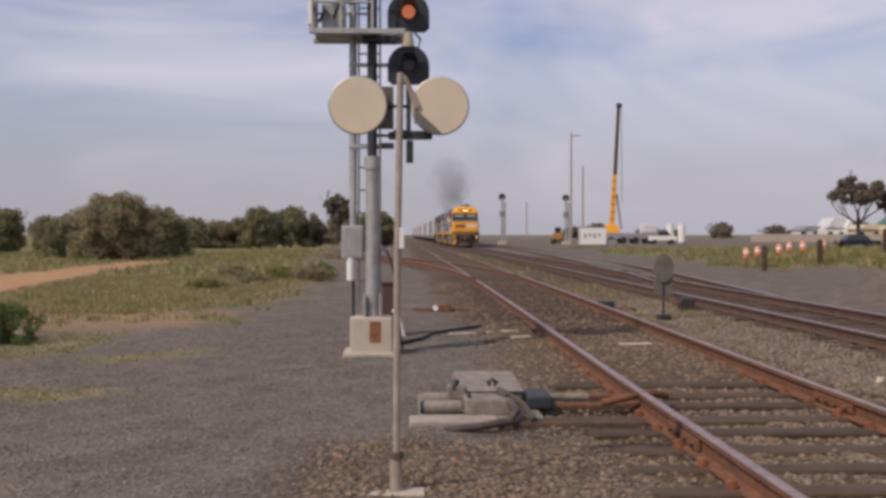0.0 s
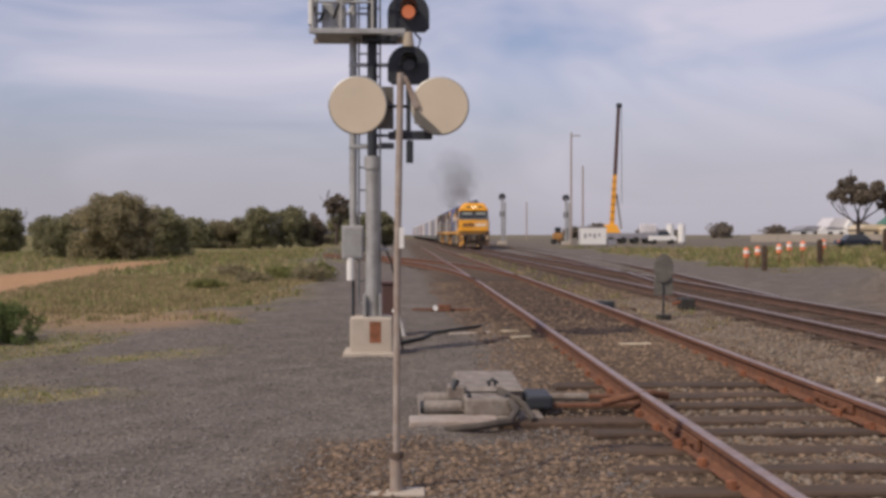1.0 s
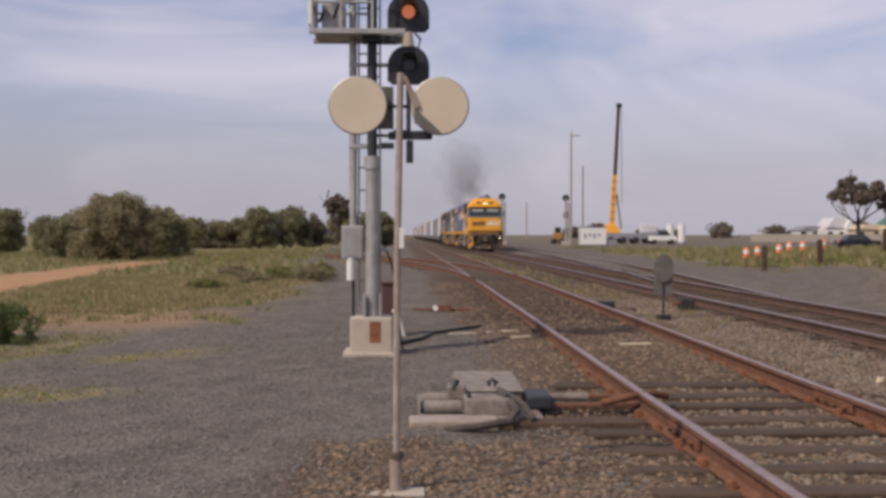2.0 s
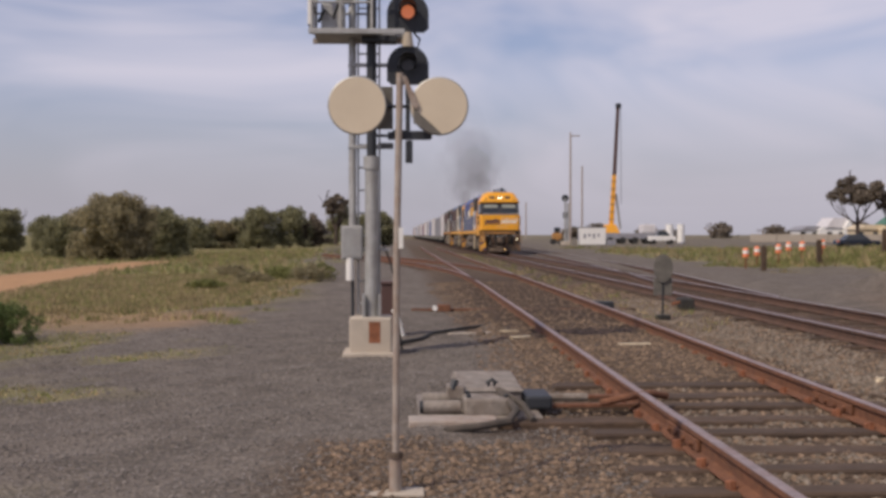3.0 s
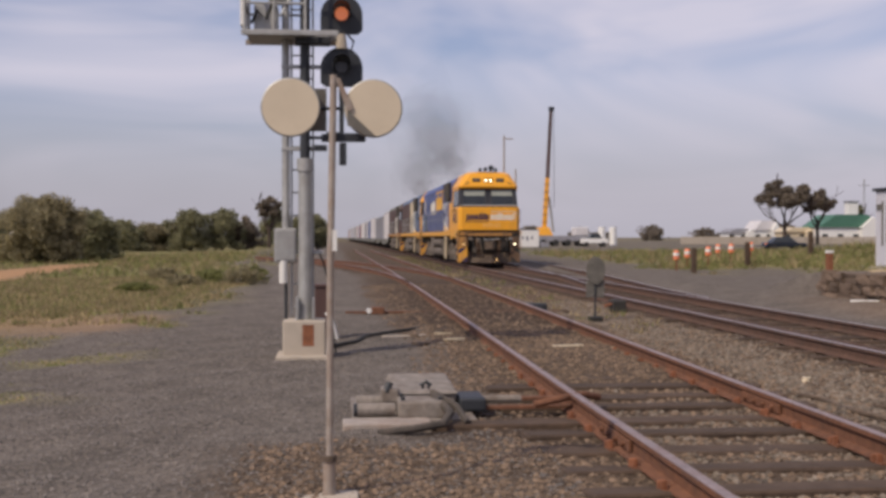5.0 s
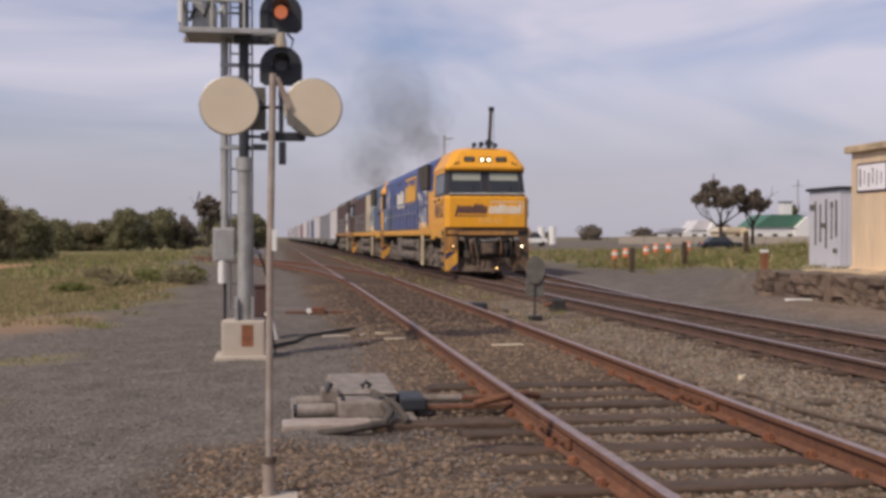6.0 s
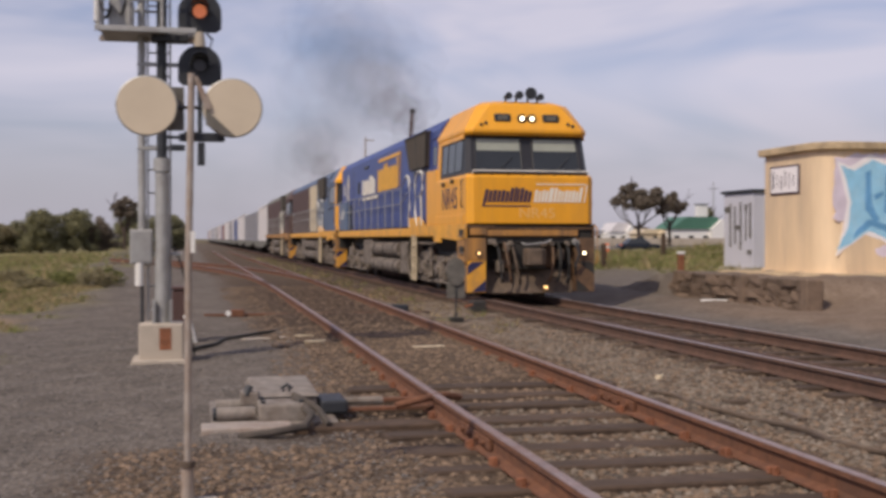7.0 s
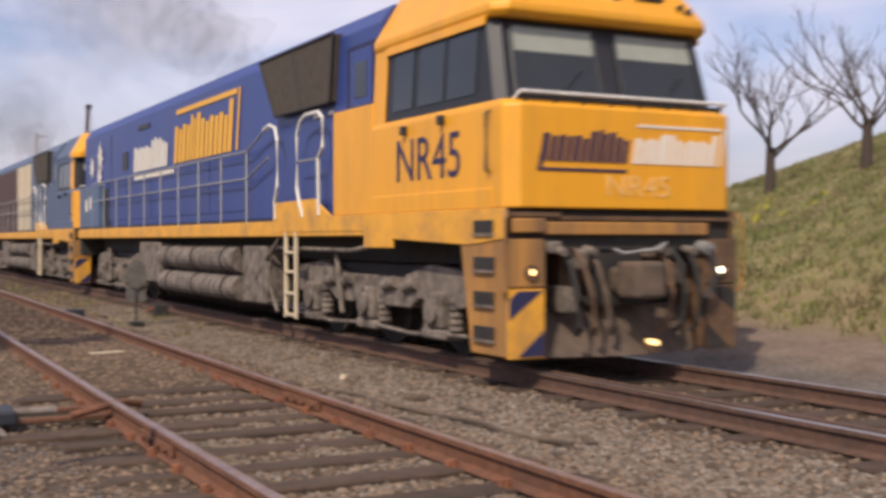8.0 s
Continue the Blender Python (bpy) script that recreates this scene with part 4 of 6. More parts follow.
            part("rear_panel", box(*sorted((s * 1.27, s * 1.303)), 11.7, 21.4, 1.62, 3.8, 0.01), "brown", t, "purple brown rear side panel")
    return t, wheels


COL_LEAD = ("yellow", "yellow", "blue", "yellow_mid", "")
lead, wheels = loco("locomotive", "yellow and deep blue diesel locomotive hauling a freight train", 0, COL_LEAD, True)
# lettering on the nose: dark slanted blocks, then white ones
WORD_A = [(0.14, 0.84), (0.135, 0.8), (0.135, 0.8), (0.06, 0.95), (0.09, 1.0), (0.06, 0.95), (0.13, 0.8)]
WORD_B = [(0.135, 0.8), (0.13, 0.8), (0.09, 0.95), (0.06, 0.95), (0.13, 0.8), (0.135, 0.8), (0.13, 0.8), (0.06, 1.0)]
letter_bars([(w * 1.2, h) for w, h in WORD_A], 0.32, "letter_dark", lead, Matrix.Translation((-1.06, -0.004, 2.06)), gap=0.22)
letter_bars([(0.13 * 0.36, 1.0)], 0.16, "letter_dark", lead, Matrix.Translation((-1.085, -0.004, 1.97)), gap=0)
letter_bars([(1.06, 1.0)], 0.03, "letter_dark", lead, Matrix.Translation((-1.09, -0.004, 1.965)), gap=0, name="underline")
letter_bars([(w * 1.04, h) for w, h in WORD_B], 0.32, "letter_white", lead, Matrix.Translation((0.04, -0.004, 2.06)), gap=0.22)
letter_bars([(1.10, 1.0)], 0.025, "letter_white", lead, Matrix.Translation((0.10, -0.004, 2.43)), gap=0, name="underline")
letter_bars([(0.03, 1.0)], 0.38, "letter_white", lead, Matrix.Translation((1.155, -0.004, 2.06)), gap=0, name="underline")
words("NR45", 0.30, "letter_faint", lead, Matrix.Translation((0.12, -0.004, 1.82)) @ Matrix(((1, 0, 0, 0), (0, 0, -1, 0), (0, 1, 0, 0), (0, 0, 0, 1))) @ Matrix.Diagonal((1.15, 1, 1, 1)))


def side_word(x, y, z):
    return Matrix.Translation((x, y, z)) @ Matrix(((0, 1, 0, 0), (-1, 0, 0, 0), (0, 0, 1, 0), (0, 0, 0, 1)))


words("NR45", 0.68, "letter_navy", lead, Matrix.Translation((-1.404, 1.72, 2.15)) @ Matrix(((0, 0, -1, 0), (-1, 0, 0, 0), (0, 1, 0, 0), (0, 0, 0, 1))) @ Matrix.Diagonal((0.98, 1, 1, 1)))
big = [(w * 3.3, h) for w, h in WORD_A]
letter_bars(big, 0.62, "letter_white", lead, side_word(-1.299, 16.0, 2.75), gap=0.3, name="lettering", depth=-0.006)
letter_bars([(3.3, 1.0)], 0.08, "letter_white", lead, side_word(-1.299, 15.95, 2.58), gap=0, name="underline", depth=-0.006)
big = [(w * 3.75, h) for w, h in WORD_B]
letter_bars(big, 0.86, "letter_gold", lead, side_word(-1.299, 12.65, 2.75), gap=0.2, depth=-0.006)
letter_bars([(3.75, 1.0)], 0.09, "letter_gold", lead, side_word(-1.299, 12.45, 3.66), gap=0, name="underline", depth=-0.006)
letter_bars([(0.09, 1.0)], 1.0, "letter_gold", lead, side_word(-1.299, 8.78, 2.75), gap=0, name="underline", depth=-0.006)
for yy, zz, r in ((20.5, 3.1, 0.30), (19.5, 3.3, 0.40), (19.6, 2.85, 0.30)):
    bm = bmesh.new()
    for k in range(4):
        a = k * math.pi / 4 + 0.2
        slab([(-1.306, yy + r * math.cos(a), zz + r * math.sin(a)), (-1.306, yy + 0.08 * math.cos(a + 1.57), zz + 0.08 * math.sin(a + 1.57)),
              (-1.306, yy - r * math.cos(a), zz - r * math.sin(a)), (-1.306, yy - 0.08 * math.cos(a + 1.57), zz - 0.08 * math.sin(a + 1.57))], -0.004 - 0.001 * k, bm)
    part("star_emblem", bm, "letter_white", lead, "white star emblem")

for s_ in (-1, 1):
    cabinet = part("equipment_cabinet", box(*sorted((s_ * 1.27, s_ * 1.41)), 19.2, 21.6, 1.60, 2.62, 0.015), "teal_dull", lead, "dull blue rear equipment cabinet")
    part("cabinet_mark", box(*sorted((s_ * 1.408, s_ * 1.415)), 20.1, 20.3, 2.05, 2.35), "letter_white", cabinet)
    part("cabinet_mark", box(*sorted((s_ * 1.408, s_ * 1.415)), 20.6, 20.8, 2.0, 2.3), "letter_white", cabinet)
    part("rear_door", box(*sorted((s_ * 1.27, s_ * 1.296)), 18.5, 19.15, 1.62, 2.5), "frame_dark", lead, "dark open rear doorway")
    part("vent", box(*sorted((s_ * 1.27, s_ * 1.298)), 16.6, 17.1, 2.85, 3.25), "frame_dark", lead)
    part("vent", box(*sorted((s_ * 1.27, s_ * 1.298)), 14.6, 15.6, 3.62, 3.72), "frame_dark", lead)

second, wheels_b = loco("locomotive", "grubby blue and cream diesel locomotive coupled behind the leader", 0, ("teal", "teal", "teal", "yellow_mid", "cream"))
third, wheels_c = loco("locomotive", "grey green and brown diesel locomotive, third in the train", 0, ("brown", "brown", "loco_grey", "yellow_dirt_shade", "brown"))

TRAIN = [(lead, 0.0), (second, LOCO), (third, 2 * LOCO)]


def wagon(y):
    w = thing("container_wagon", "low dark flat wagon loaded with a container", "wagon", (MAIN, y, 0), group="wagons of the freight train")
    part("deck", box(-1.3, 1.3, 0.2, 18.9, 0.86, 1.08, 0.02), "bogie_dark", w)
    part("centre_sill", box(-0.3, 0.3, 0.2, 18.9, 0.45, 0.86), "bogie_dark", w)
    for s in (-1, 1):
        part("side_sill", extrude_poly([(0.2, 1.1), (18.9, 1.1), (18.9, 0.85), (14, 0.55), (5, 0.55), (0.2, 0.85)], "x", *sorted((s * 1.28, s * 1.36))), "loco_grey", w)
    for yc in (2.2, 16.9):
        for d in (-0.9, 0.9):
            part("wheelset", rod((-0.83, yc + d, 0.43), (0.83, yc + d, 0.43), 0.43, seg=16), "bogie_dark", w)
        for s in (-1, 1):
            part("bogie_frame", box(*sorted((s * 0.95, s * 1.1)), yc - 1.3, yc + 1.3, 0.4, 0.7, 0.05), "bogie", w)
    return w


def container(y, length, high, mat, label, deck=1.08):
    c = thing("shipping_container", label, "container", (MAIN, y, deck), group="containers on the train")
    part("shell", box(-1.21, 1.21, 0.02, length - 0.02, 0.03, high, 0.01), mat, c)
    for s in (-1, 1):
        bm = bmesh.new()
        for k in range(int(length / 0.55)):
            box(*sorted((s * 1.205, s * 1.232)), 0.2 + k * 0.55, 0.44 + k * 0.55, 0.18, high - 0.14, bm=bm)
        part("corrugation", bm, mat, c)
        for z0 in (0.0, high - 0.1):
            part("side_rail", box(*sorted((s * 1.19, s * 1.245)), 0, length, z0, z0 + 0.12), mat, c)
        for yy in (0.0, length - 0.12):
            part("corner_post", box(*sorted((s * 1.12, s * 1.25)), yy, yy + 0.12, 0, high), mat, c)
    for x in (-0.6, 0.6):
        part("door", box(x - 0.55, x + 0.55, -0.01, 0.03, 0.15, high - 0.15, 0.01), mat, c)
    return c


LOADS = [("cont_white", "tall white shipping container with streaked sides"), ("cont_grey", "plain grey shipping container on a wagon"), ("cont_white", "tall white shipping container with streaked sides"),
         ("cont_blue", "blue shipping container on a wagon"), ("cont_grey", "plain grey shipping container on a wagon"), ("cont_white", "tall white shipping container with streaked sides"),
         ("cont_red", "dull red shipping container on a wagon"), ("cont_white", "tall white shipping container with streaked sides")]
wagon_a = wagon(0)
kinds = {}
yoff = 3 * LOCO
for k in range(16):
    w = wagon_a if k == 0 else copy_thing(wagon_a, pose(MAIN, 0, 0))
    TRAIN.append((w, yoff))
    mat, lab = LOADS[k % len(LOADS)]
    mat2, lab2 = LOADS[(k * 3 + 1) % len(LOADS)]
    for (mm, ll), length, dy in (((mat, lab), 12.19, 0.25), ((mat2, lab2), 6.06, 12.75)):
        key = (mm, length)
        if key in kinds:
            c = copy_thing(kinds[key], pose(MAIN, 0, 1.08))
        else:
            c = kinds[key] = container(0, length, 2.85 if mm == "cont_white" else 2.6, mm, ll)
        TRAIN.append((c, yoff + dy))
    yoff += 19.4

# ================= signals and yard things on the near side =================
G0 = GROUND
M["hose"] = material("dusty rubber hose", (0.065, 0.055, 0.047), 0.85, 0, 0.3, 8, dirt=(0.14, 0.11, 0.085), dscale=5, damt=0.6)
M["machine"] = material("dusty grey machine paint", (0.235, 0.205, 0.178), 0.75, 0, 0.3, 9, 0.3, 30, (0.12, 0.085, 0.06), 5, 0.75)


def disc_post():
    t = thing("disc_signal_post", "thin weathered post carrying two round cream discs", "signal post", (-0.01, 6.72, 0))
    part("post", tube([(-0.005, 0, -0.02), (0.0, 0, 1.1), (0.02, 0.0, 2.22)], 0.021, 10), "pole_grey", t)
    part("sleeve", rod((-0.008, 0, G0 - 0.02), (-0.006, 0, 0.02), 0.036, seg=14), "pole_grey", t)
    part("collar", rod((-0.006, 0, 0.0), (-0.006, 0, 0.035), 0.045, seg=14), "plough", t)
    part("foot", box(-0.21, 0.16, -0.10, 0.10, G0 - 0.06, G0 + 0.0, 0.01), "concrete", t, "pale concrete foot")
    part("foot_timber", box(0.165, 0.66, -0.13, 0.06, G0 - 0.06, G0 - 0.01, 0.01), "timber", t)
    part("backplate", extrude_poly([(-0.115, 1.90), (-0.115, 2.145), (-0.02, 2.145), (-0.02, 1.90)], "y", 0.03, 0.045), "target_grey", t, "dark plate between the discs")
    # added plate in front of the right disc, shaped as its diagonal shadow
    part("gusset_and_shade", extrude_poly([(0.098, 1.93), (0.098, 2.02), (0.135, 1.985), (0.265, 1.865), (0.20, 1.875)], "y", -0.030, -0.018), "target_grey", t, "grey brown plate imitating the diagonal shadow on the disc")
    part("clamp_strap", extrude_poly([(0.03, 2.20), (0.055, 2.20), (0.13, 2.03), (0.10, 2.0)], "y", -0.03, -0.02), "pole_grey", t)
    for x, yy in ((-0.225, -0.02), (0.247, -0.002)):
        bm = rod((x, yy - 0.012, 2.03), (x, yy + 0.012, 2.03), 0.161, seg=48)
        part("disc", bm, "disc", t, "round cream disc")
        part("disc_rim", tube([(x + 0.162 * math.cos(a * math.tau / 40), yy, 2.03 + 0.162 * math.sin(a * math.tau / 40)) for a in range(41)], 0.008, 6), "steel", t)
    part("arm", rod((-0.2, 0.022, 2.03), (0.23, 0.022, 2.03), 0.010, seg=8), "steel_dark", t)
    part("reflector", box(0.012, 0.038, -0.026, -0.020, 1.21, 1.33), "white", t, "small white reflector strip")
    part("lower_bracket", box(-0.05, 0.20, 0.03, 0.06, 1.84, 1.885, 0.004), "steel_dark", t)
    return t


disc_post()


def signal_mast():
    t = thing("signal_mast", "grey steel signal mast with two black heads and a service platform", "railway signal", (0, 14.5, 0))
    part("footing", box(-0.60, -0.08, -0.22, 0.30, G0 - 0.05, 0.27, 0.02), "concrete", t, "pale concrete footing block")
    part("slab", box(-0.68, -0.02, -0.36, 0.42, G0 - 0.06, G0 + 0.035, 0.012), "concrete", t)
    part("rust_stain", box(-0.36, -0.22, -0.2235, -0.2205, -0.04, 0.22), "rust", t, "rusty hand-sized plate")
    part("mast", rod((-0.33, 0, 0.27), (-0.33, 0, 2.2), 0.088, 0.082, 18), "steel", t)
    part("upper_mast", rod((-0.33, 0, 2.2), (-0.33, 0, 6.0), 0.062, seg=16), "steel_dark", t, "darker narrow upper mast")
    part("mast_collar", rod((-0.33, 0, 2.1), (-0.33, 0, 2.26), 0.10, seg=16), "steel", t)
    for a in range(4):
        x, y = -0.33 + 0.14 * math.cos(a * 1.571 + 0.785), 0.14 * math.sin(a * 1.571 + 0.785)
        part("gusset_and_shade", box(x - 0.015, x + 0.015, y - 0.05, y + 0.05, 0.27, 0.55), "steel", t)
    part("conduit_post", rod((-0.57, 0.1, 1.35), (-0.57, 0.1, 5.5), 0.048, seg=14), "steel", t)
    part("conduit_foot", rod((-0.60, 0.02, 0.72), (-0.60, 0.02, 1.0), 0.05, seg=14), "white", t, "white conduit end")
    part("conduit_stub", rod((-0.57, 0.1, G0), (-0.57, 0.1, 0.75), 0.02, seg=8), "steel_dark", t)
    cab = part("cabinet", box(-0.71, -0.44, -0.02, 0.22, 0.98, 1.40, 0.015), "steel", t, "grey equipment cabinet on the mast")
    part("cabinet_door", box(-0.69, -0.46, -0.028, -0.018, 1.01, 1.37, 0.004), "steel", cab)
    part("cabinet_lid", box(-0.60, -0.54, 0.07, 0.13, 1.40, 1.46, 0.01), "white", cab)
    lad = new("ladder")
    lad.parent = t
    for x in (-0.50, -0.235):
        part("stile", box(x - 0.012, x + 0.012, 0.14, 0.18, 0.3, 5.2), "steel", lad)
    for k in range(17):
        part("rung", rod((-0.5, 0.16, 0.42 + k * 0.285), (-0.235, 0.16, 0.42 + k * 0.285), 0.011, seg=6), "steel", lad)
    for z in (1.1, 2.38, 3.4):
        part("mast_clamp", box(-0.62, -0.10, 0.05, 0.11, z - 0.02, z + 0.025, 0.005), "steel", t)
    part("side_box", box(-0.22, -0.06, -0.02, 0.1, 2.36, 2.43, 0.008), "steel_dark", t)
    # platform
    pf = part("platform", box(-1.02, -0.28, -0.25, 0.5, 3.74, 3.80, 0.008), "steel", t, "steel service platform")
    part("platform_edge", box(-1.09, 0.08, -0.28, -0.24, 3.735, 3.80, 0.006), "steel", pf)
    part("platform_edge", box(-1.09, 0.08, 0.48, 0.52, 3.735, 3.80, 0.006), "pole_grey", pf)
    part("platform_beam", box(-0.45, -0.02, -0.12, 0.1, 3.66, 3.75, 0.01), "steel_dark", pf)
    for x, y in ((-1.05, -0.26), (-0.7, -0.26), (-0.32, -0.26), (-1.05, 0.5), (-0.32, 0.5)):
        part("rail_post", rod((x, y, 3.8), (x, y, 4.8), 0.018, seg=8), "steel", pf)
    for z in (4.12, 4.45, 4.8):
        part("guard_rail", rod((-1.05, -0.26, z), (-0.32, -0.26, z), 0.016, seg=8), "steel", pf)
        part("guard_rail", rod((-1.05, 0.5, z), (-0.32, 0.5, z), 0.016, seg=8), "steel", pf)
        part("guard_rail", rod((-1.05, -0.26, z), (-1.05, 0.5, z), 0.016, seg=8), "steel", pf)
    part("kick_plate", box(-1.10, -1.06, -0.26, 0.5, 3.85, 4.3, 0.004), "white", pf, "white end panel")
    part("equipment_case", box(-0.95, -0.66, -0.05, 0.3, 3.82, 4.15, 0.02), "steel", pf)
    part("equipment_case", box(-0.78, -0.56, 0.0, 0.3, 4.2, 4.6, 0.02), "steel", pf)
    part("cable_coil", tube([(-0.98, -0.1, 3.9), (-0.9, -0.14, 4.05), (-0.8, -0.12, 3.95), (-0.7, -0.15, 4.2)], 0.02, 6), "rubber", pf)
    part("strut", rod((-0.3, -0.1, 4.6), (-0.6, -0.26, 4.0), 0.014, seg=6), "steel", pf)
    # heads
    for zc, lens in ((4.05, "lens_red"), (3.40, "lens_dark")):
        out = [(0.26 * math.cos(a), 0.26 * math.sin(a) + 0.0) for a in np.linspace(0, math.pi, 18)]
        out = [(0.12 + x, zc + z - 0.02) for x, z in out] + [(0.12 - 0.26, zc - 0.20), (0.12 - 0.2, zc - 0.25), (0.12 + 0.2, zc - 0.25), (0.12 + 0.26, zc - 0.20)]
        hd = part("signal_head", extrude_poly(out, "y", -0.02, 0.02), "steel_dark", t, "black rounded signal background")
        part("lamp_case", box(0.0, 0.24, 0.02, 0.34, zc - 0.14, zc + 0.14, 0.03), "steel_dark", hd)
        part("lens", rod((0.12, -0.02, zc), (0.12, -0.045, zc), 0.082, seg=24), lens, hd, "dull amber lens" if lens == "lens_red" else "unlit lens")
        bm = bmesh.new()
        n = 20
        prev = None
        for k in range(n + 1):
            a = -0.35 + (math.pi + 0.7) * k / n
            row = [bm.verts.new((0.12 + r * math.cos(a), y, zc + r * math.sin(a))) for r, y in ((0.115, -0.03), (0.105, -0.36 + 0.08 * (1 - math.sin(max(0, min(math.pi, a)))))
                                                                                              , (0.112, -0.36 + 0.08 * (1 - math.sin(max(0, min(math.pi, a))))), (0.122, -0.03))]
            if prev:
                for i in range(4):
                    bm.faces.new((prev[i], prev[(i + 1) % 4], row[(i + 1) % 4], row[i]))
            prev = row
        part("hood", bm, "steel_dark", hd)
    part("head_pole", rod((0.12, 0.08, 3.0), (0.12, 0.08, 4.4), 0.035, seg=12), "steel", t)
    part("head_joint", rod((0.12, 0.0, 3.62), (0.12, 0.0, 3.80), 0.075, 0.05, 14), "concrete", t, "pale joint between the heads")
    part("head_bracket", tube([(-0.3, 0.02, 3.78), (-0.1, 0.02, 3.76), (0.12, 0.04, 3.76)], 0.04, 8), "steel", t)
    part("head_cable", tube([(0.2, 0.05, 3.8), (0.27, 0.02, 3.72), (0.24, 0.02, 3.6), (0.15, 0.05, 3.56)], 0.014, 6), "rubber", t)
    part("lower_sign", box(-0.07, 0.12, -0.02, 0.04, 2.47, 2.59, 0.01), "steel_dark", t)
    part("lower_sign", box(0.15, 0.42, -0.02, 0.04, 2.48, 2.58, 0.01), "steel_dark", t)
    part("lower_stem", box(0.09, 0.18, -0.02, 0.05, 2.18, 2.46, 0.01), "steel_dark", t)
    part("stay", rod((0.12, 0.05, 2.5), (0.12, 0.06, 3.1), 0.03, seg=8), "steel_dark", t)
    part("stay_arm", rod((-0.33, 0, 2.52), (0.12, 0.05, 2.52), 0.02, seg=8), "steel_dark", t)
    part("ground_wire", tube([(-0.2, 0.1, 1.2), (-0.1, 0.15, 0.95), (-0.02, 0.3, 0.6), (0.0, 0.4, 0.2), (0.05, 0.5, G0)], 0.012, 6), "rubber", t)
    return t


signal_mast()


def relay_box():
    t = thing("cable_pit_cover", "battered brown box with pale fittings beside the signal mast", "junction box", (-0.13, 17.0, G0))
    part("case", box(-0.12, 0.14, 0, 0.4, 0, 0.75, 0.02), "brown", t)
    part("lid", box(-0.14, 0.16, -0.02, 0.42, 0.75, 0.79, 0.01), "brown", t)
    part("pipe", tube([(0.05, -0.05, 0.38), (0.12, -0.1, 0.3), (0.16, -0.1, 0.16), (0.2, -0.08, 0.0)], 0.03, 8), "white", t, "pale bent pipe")


relay_box()


def point_machine(x, y):
    t = thing("point_machine", "grey electric point machine on timbers beside the siding", "point machine", (x, y, 0))
    part("bearer", box(-0.05, 2.7, -0.62, -0.38, G0 - 0.1, G0 + 0.035, 0.015), "timber", t, "long dark timber bearer")
    part("bearer_end", box(-0.06, 0.62, -0.66, -0.36, G0 - 0.02, G0 + 0.06, 0.012), "pole_grey", t, "pale weathered bearer end")
    part("bearer", box(0.1, 2.7, 0.75, 0.98, G0 - 0.1, G0 + 0.03, 0.015), "timber", t)
    part("base_plate", box(0.02, 1.0, -0.4, 0.95, G0 + 0.02, G0 + 0.045, 0.006), "machine", t)
    g = part("gear_case", box(0.36, 0.88, 0.05, 0.92, -0.15, 0.0, 0.03), "machine", t, "pale grey sloping gear case")
    lid = part("lid", loft([[(0.33, 0.02, 0.0), (0.90, 0.02, 0.0), (0.90, 0.95, 0.0), (0.33, 0.95, 0.0)], [(0.36, 0.10, 0.025), (0.87, 0.10, 0.025), (0.87, 0.9, 0.07), (0.36, 0.9, 0.07)]], bev=0.012), "machine", t, "pale sheet lid")
    part("front_case", box(0.38, 0.76, -0.32, 0.03, -0.15, -0.01, 0.02), "machine", t)
    part("motor", rod((0.06, -0.2, -0.09), (0.36, -0.2, -0.09), 0.055, seg=18), "machine", t, "round motor housing")
    part("motor", rod((0.06, 0.25, -0.09), (0.36, 0.25, -0.09), 0.055, seg=18), "machine", t)
    part("terminal_box", box(0.26, 0.40, -0.02, 0.20, -0.06, 0.05, 0.012), "machine", t)
    for by in (-0.26, -0.05):
        part("case_bolt", rod((0.42, by, -0.01), (0.42, by, 0.015), 0.018, seg=8), "steel_dark", t)
        part("case_bolt", rod((0.72, by, -0.01), (0.72, by, 0.015), 0.018, seg=8), "steel_dark", t)
    part("motor_cap", rod((0.03, -0.2, -0.09), (0.07, -0.2, -0.09), 0.05, seg=14), "steel_dark", t)
    part("hand_crank", rod((0.30, 0.0, 0.02), (0.33, 0.02, 0.10), 0.03, seg=8), "steel_dark", t)
    part("padlock", tube([(0.60, -0.03, 0.06), (0.58, -0.04, 0.08), (0.62, -0.04, 0.11), (0.66, -0.04, 0.08), (0.64, -0.03, 0.06)], 0.018, 6), "steel_dark", t)
    part("cable", tube([(0.68, -0.1, 0.0), (0.74, -0.30, -0.04), (0.78, -0.48, -0.08), (0.70, -0.70, -0.13), (0.45, -0.82, -0.15), (0.2, -0.86, -0.17)], 0.032, 8), "hose", t, "thick dusty cable hose")
    part("cable", tube([(0.68, -0.02, 0.02), (0.74, -0.2, 0.0), (0.84, -0.35, -0.05), (0.9, -0.6, -0.14)], 0.026, 8), "hose", t)
    part("throw_rod", box(0.88, 2.0, -0.02, 0.05, -0.13, -0.10, 0.006), "rail_side", t, "rusty throw rod")
    part("throw_rod", box(0.88, 2.05, 0.42, 0.50, -0.12, -0.09, 0.006), "rail_side", t)
    part("lock_rod", rod((0.9, 0.24, -0.08), (1.45, 0.24, -0.08), 0.035, seg=8), "machine", t)
    part("crank_arm", tube([(1.5, -0.12, -0.08), (1.75, -0.1, -0.03), (1.95, 0.02, -0.02), (2.1, 0.15, -0.06)], 0.03, 8), "rail_side", t)
    part("cover_plate", box(0.90, 1.12, -0.05, 0.42, -0.14, -0.03, 0.02), "steel_dark", t)


point_machine(0.14, 9.5)


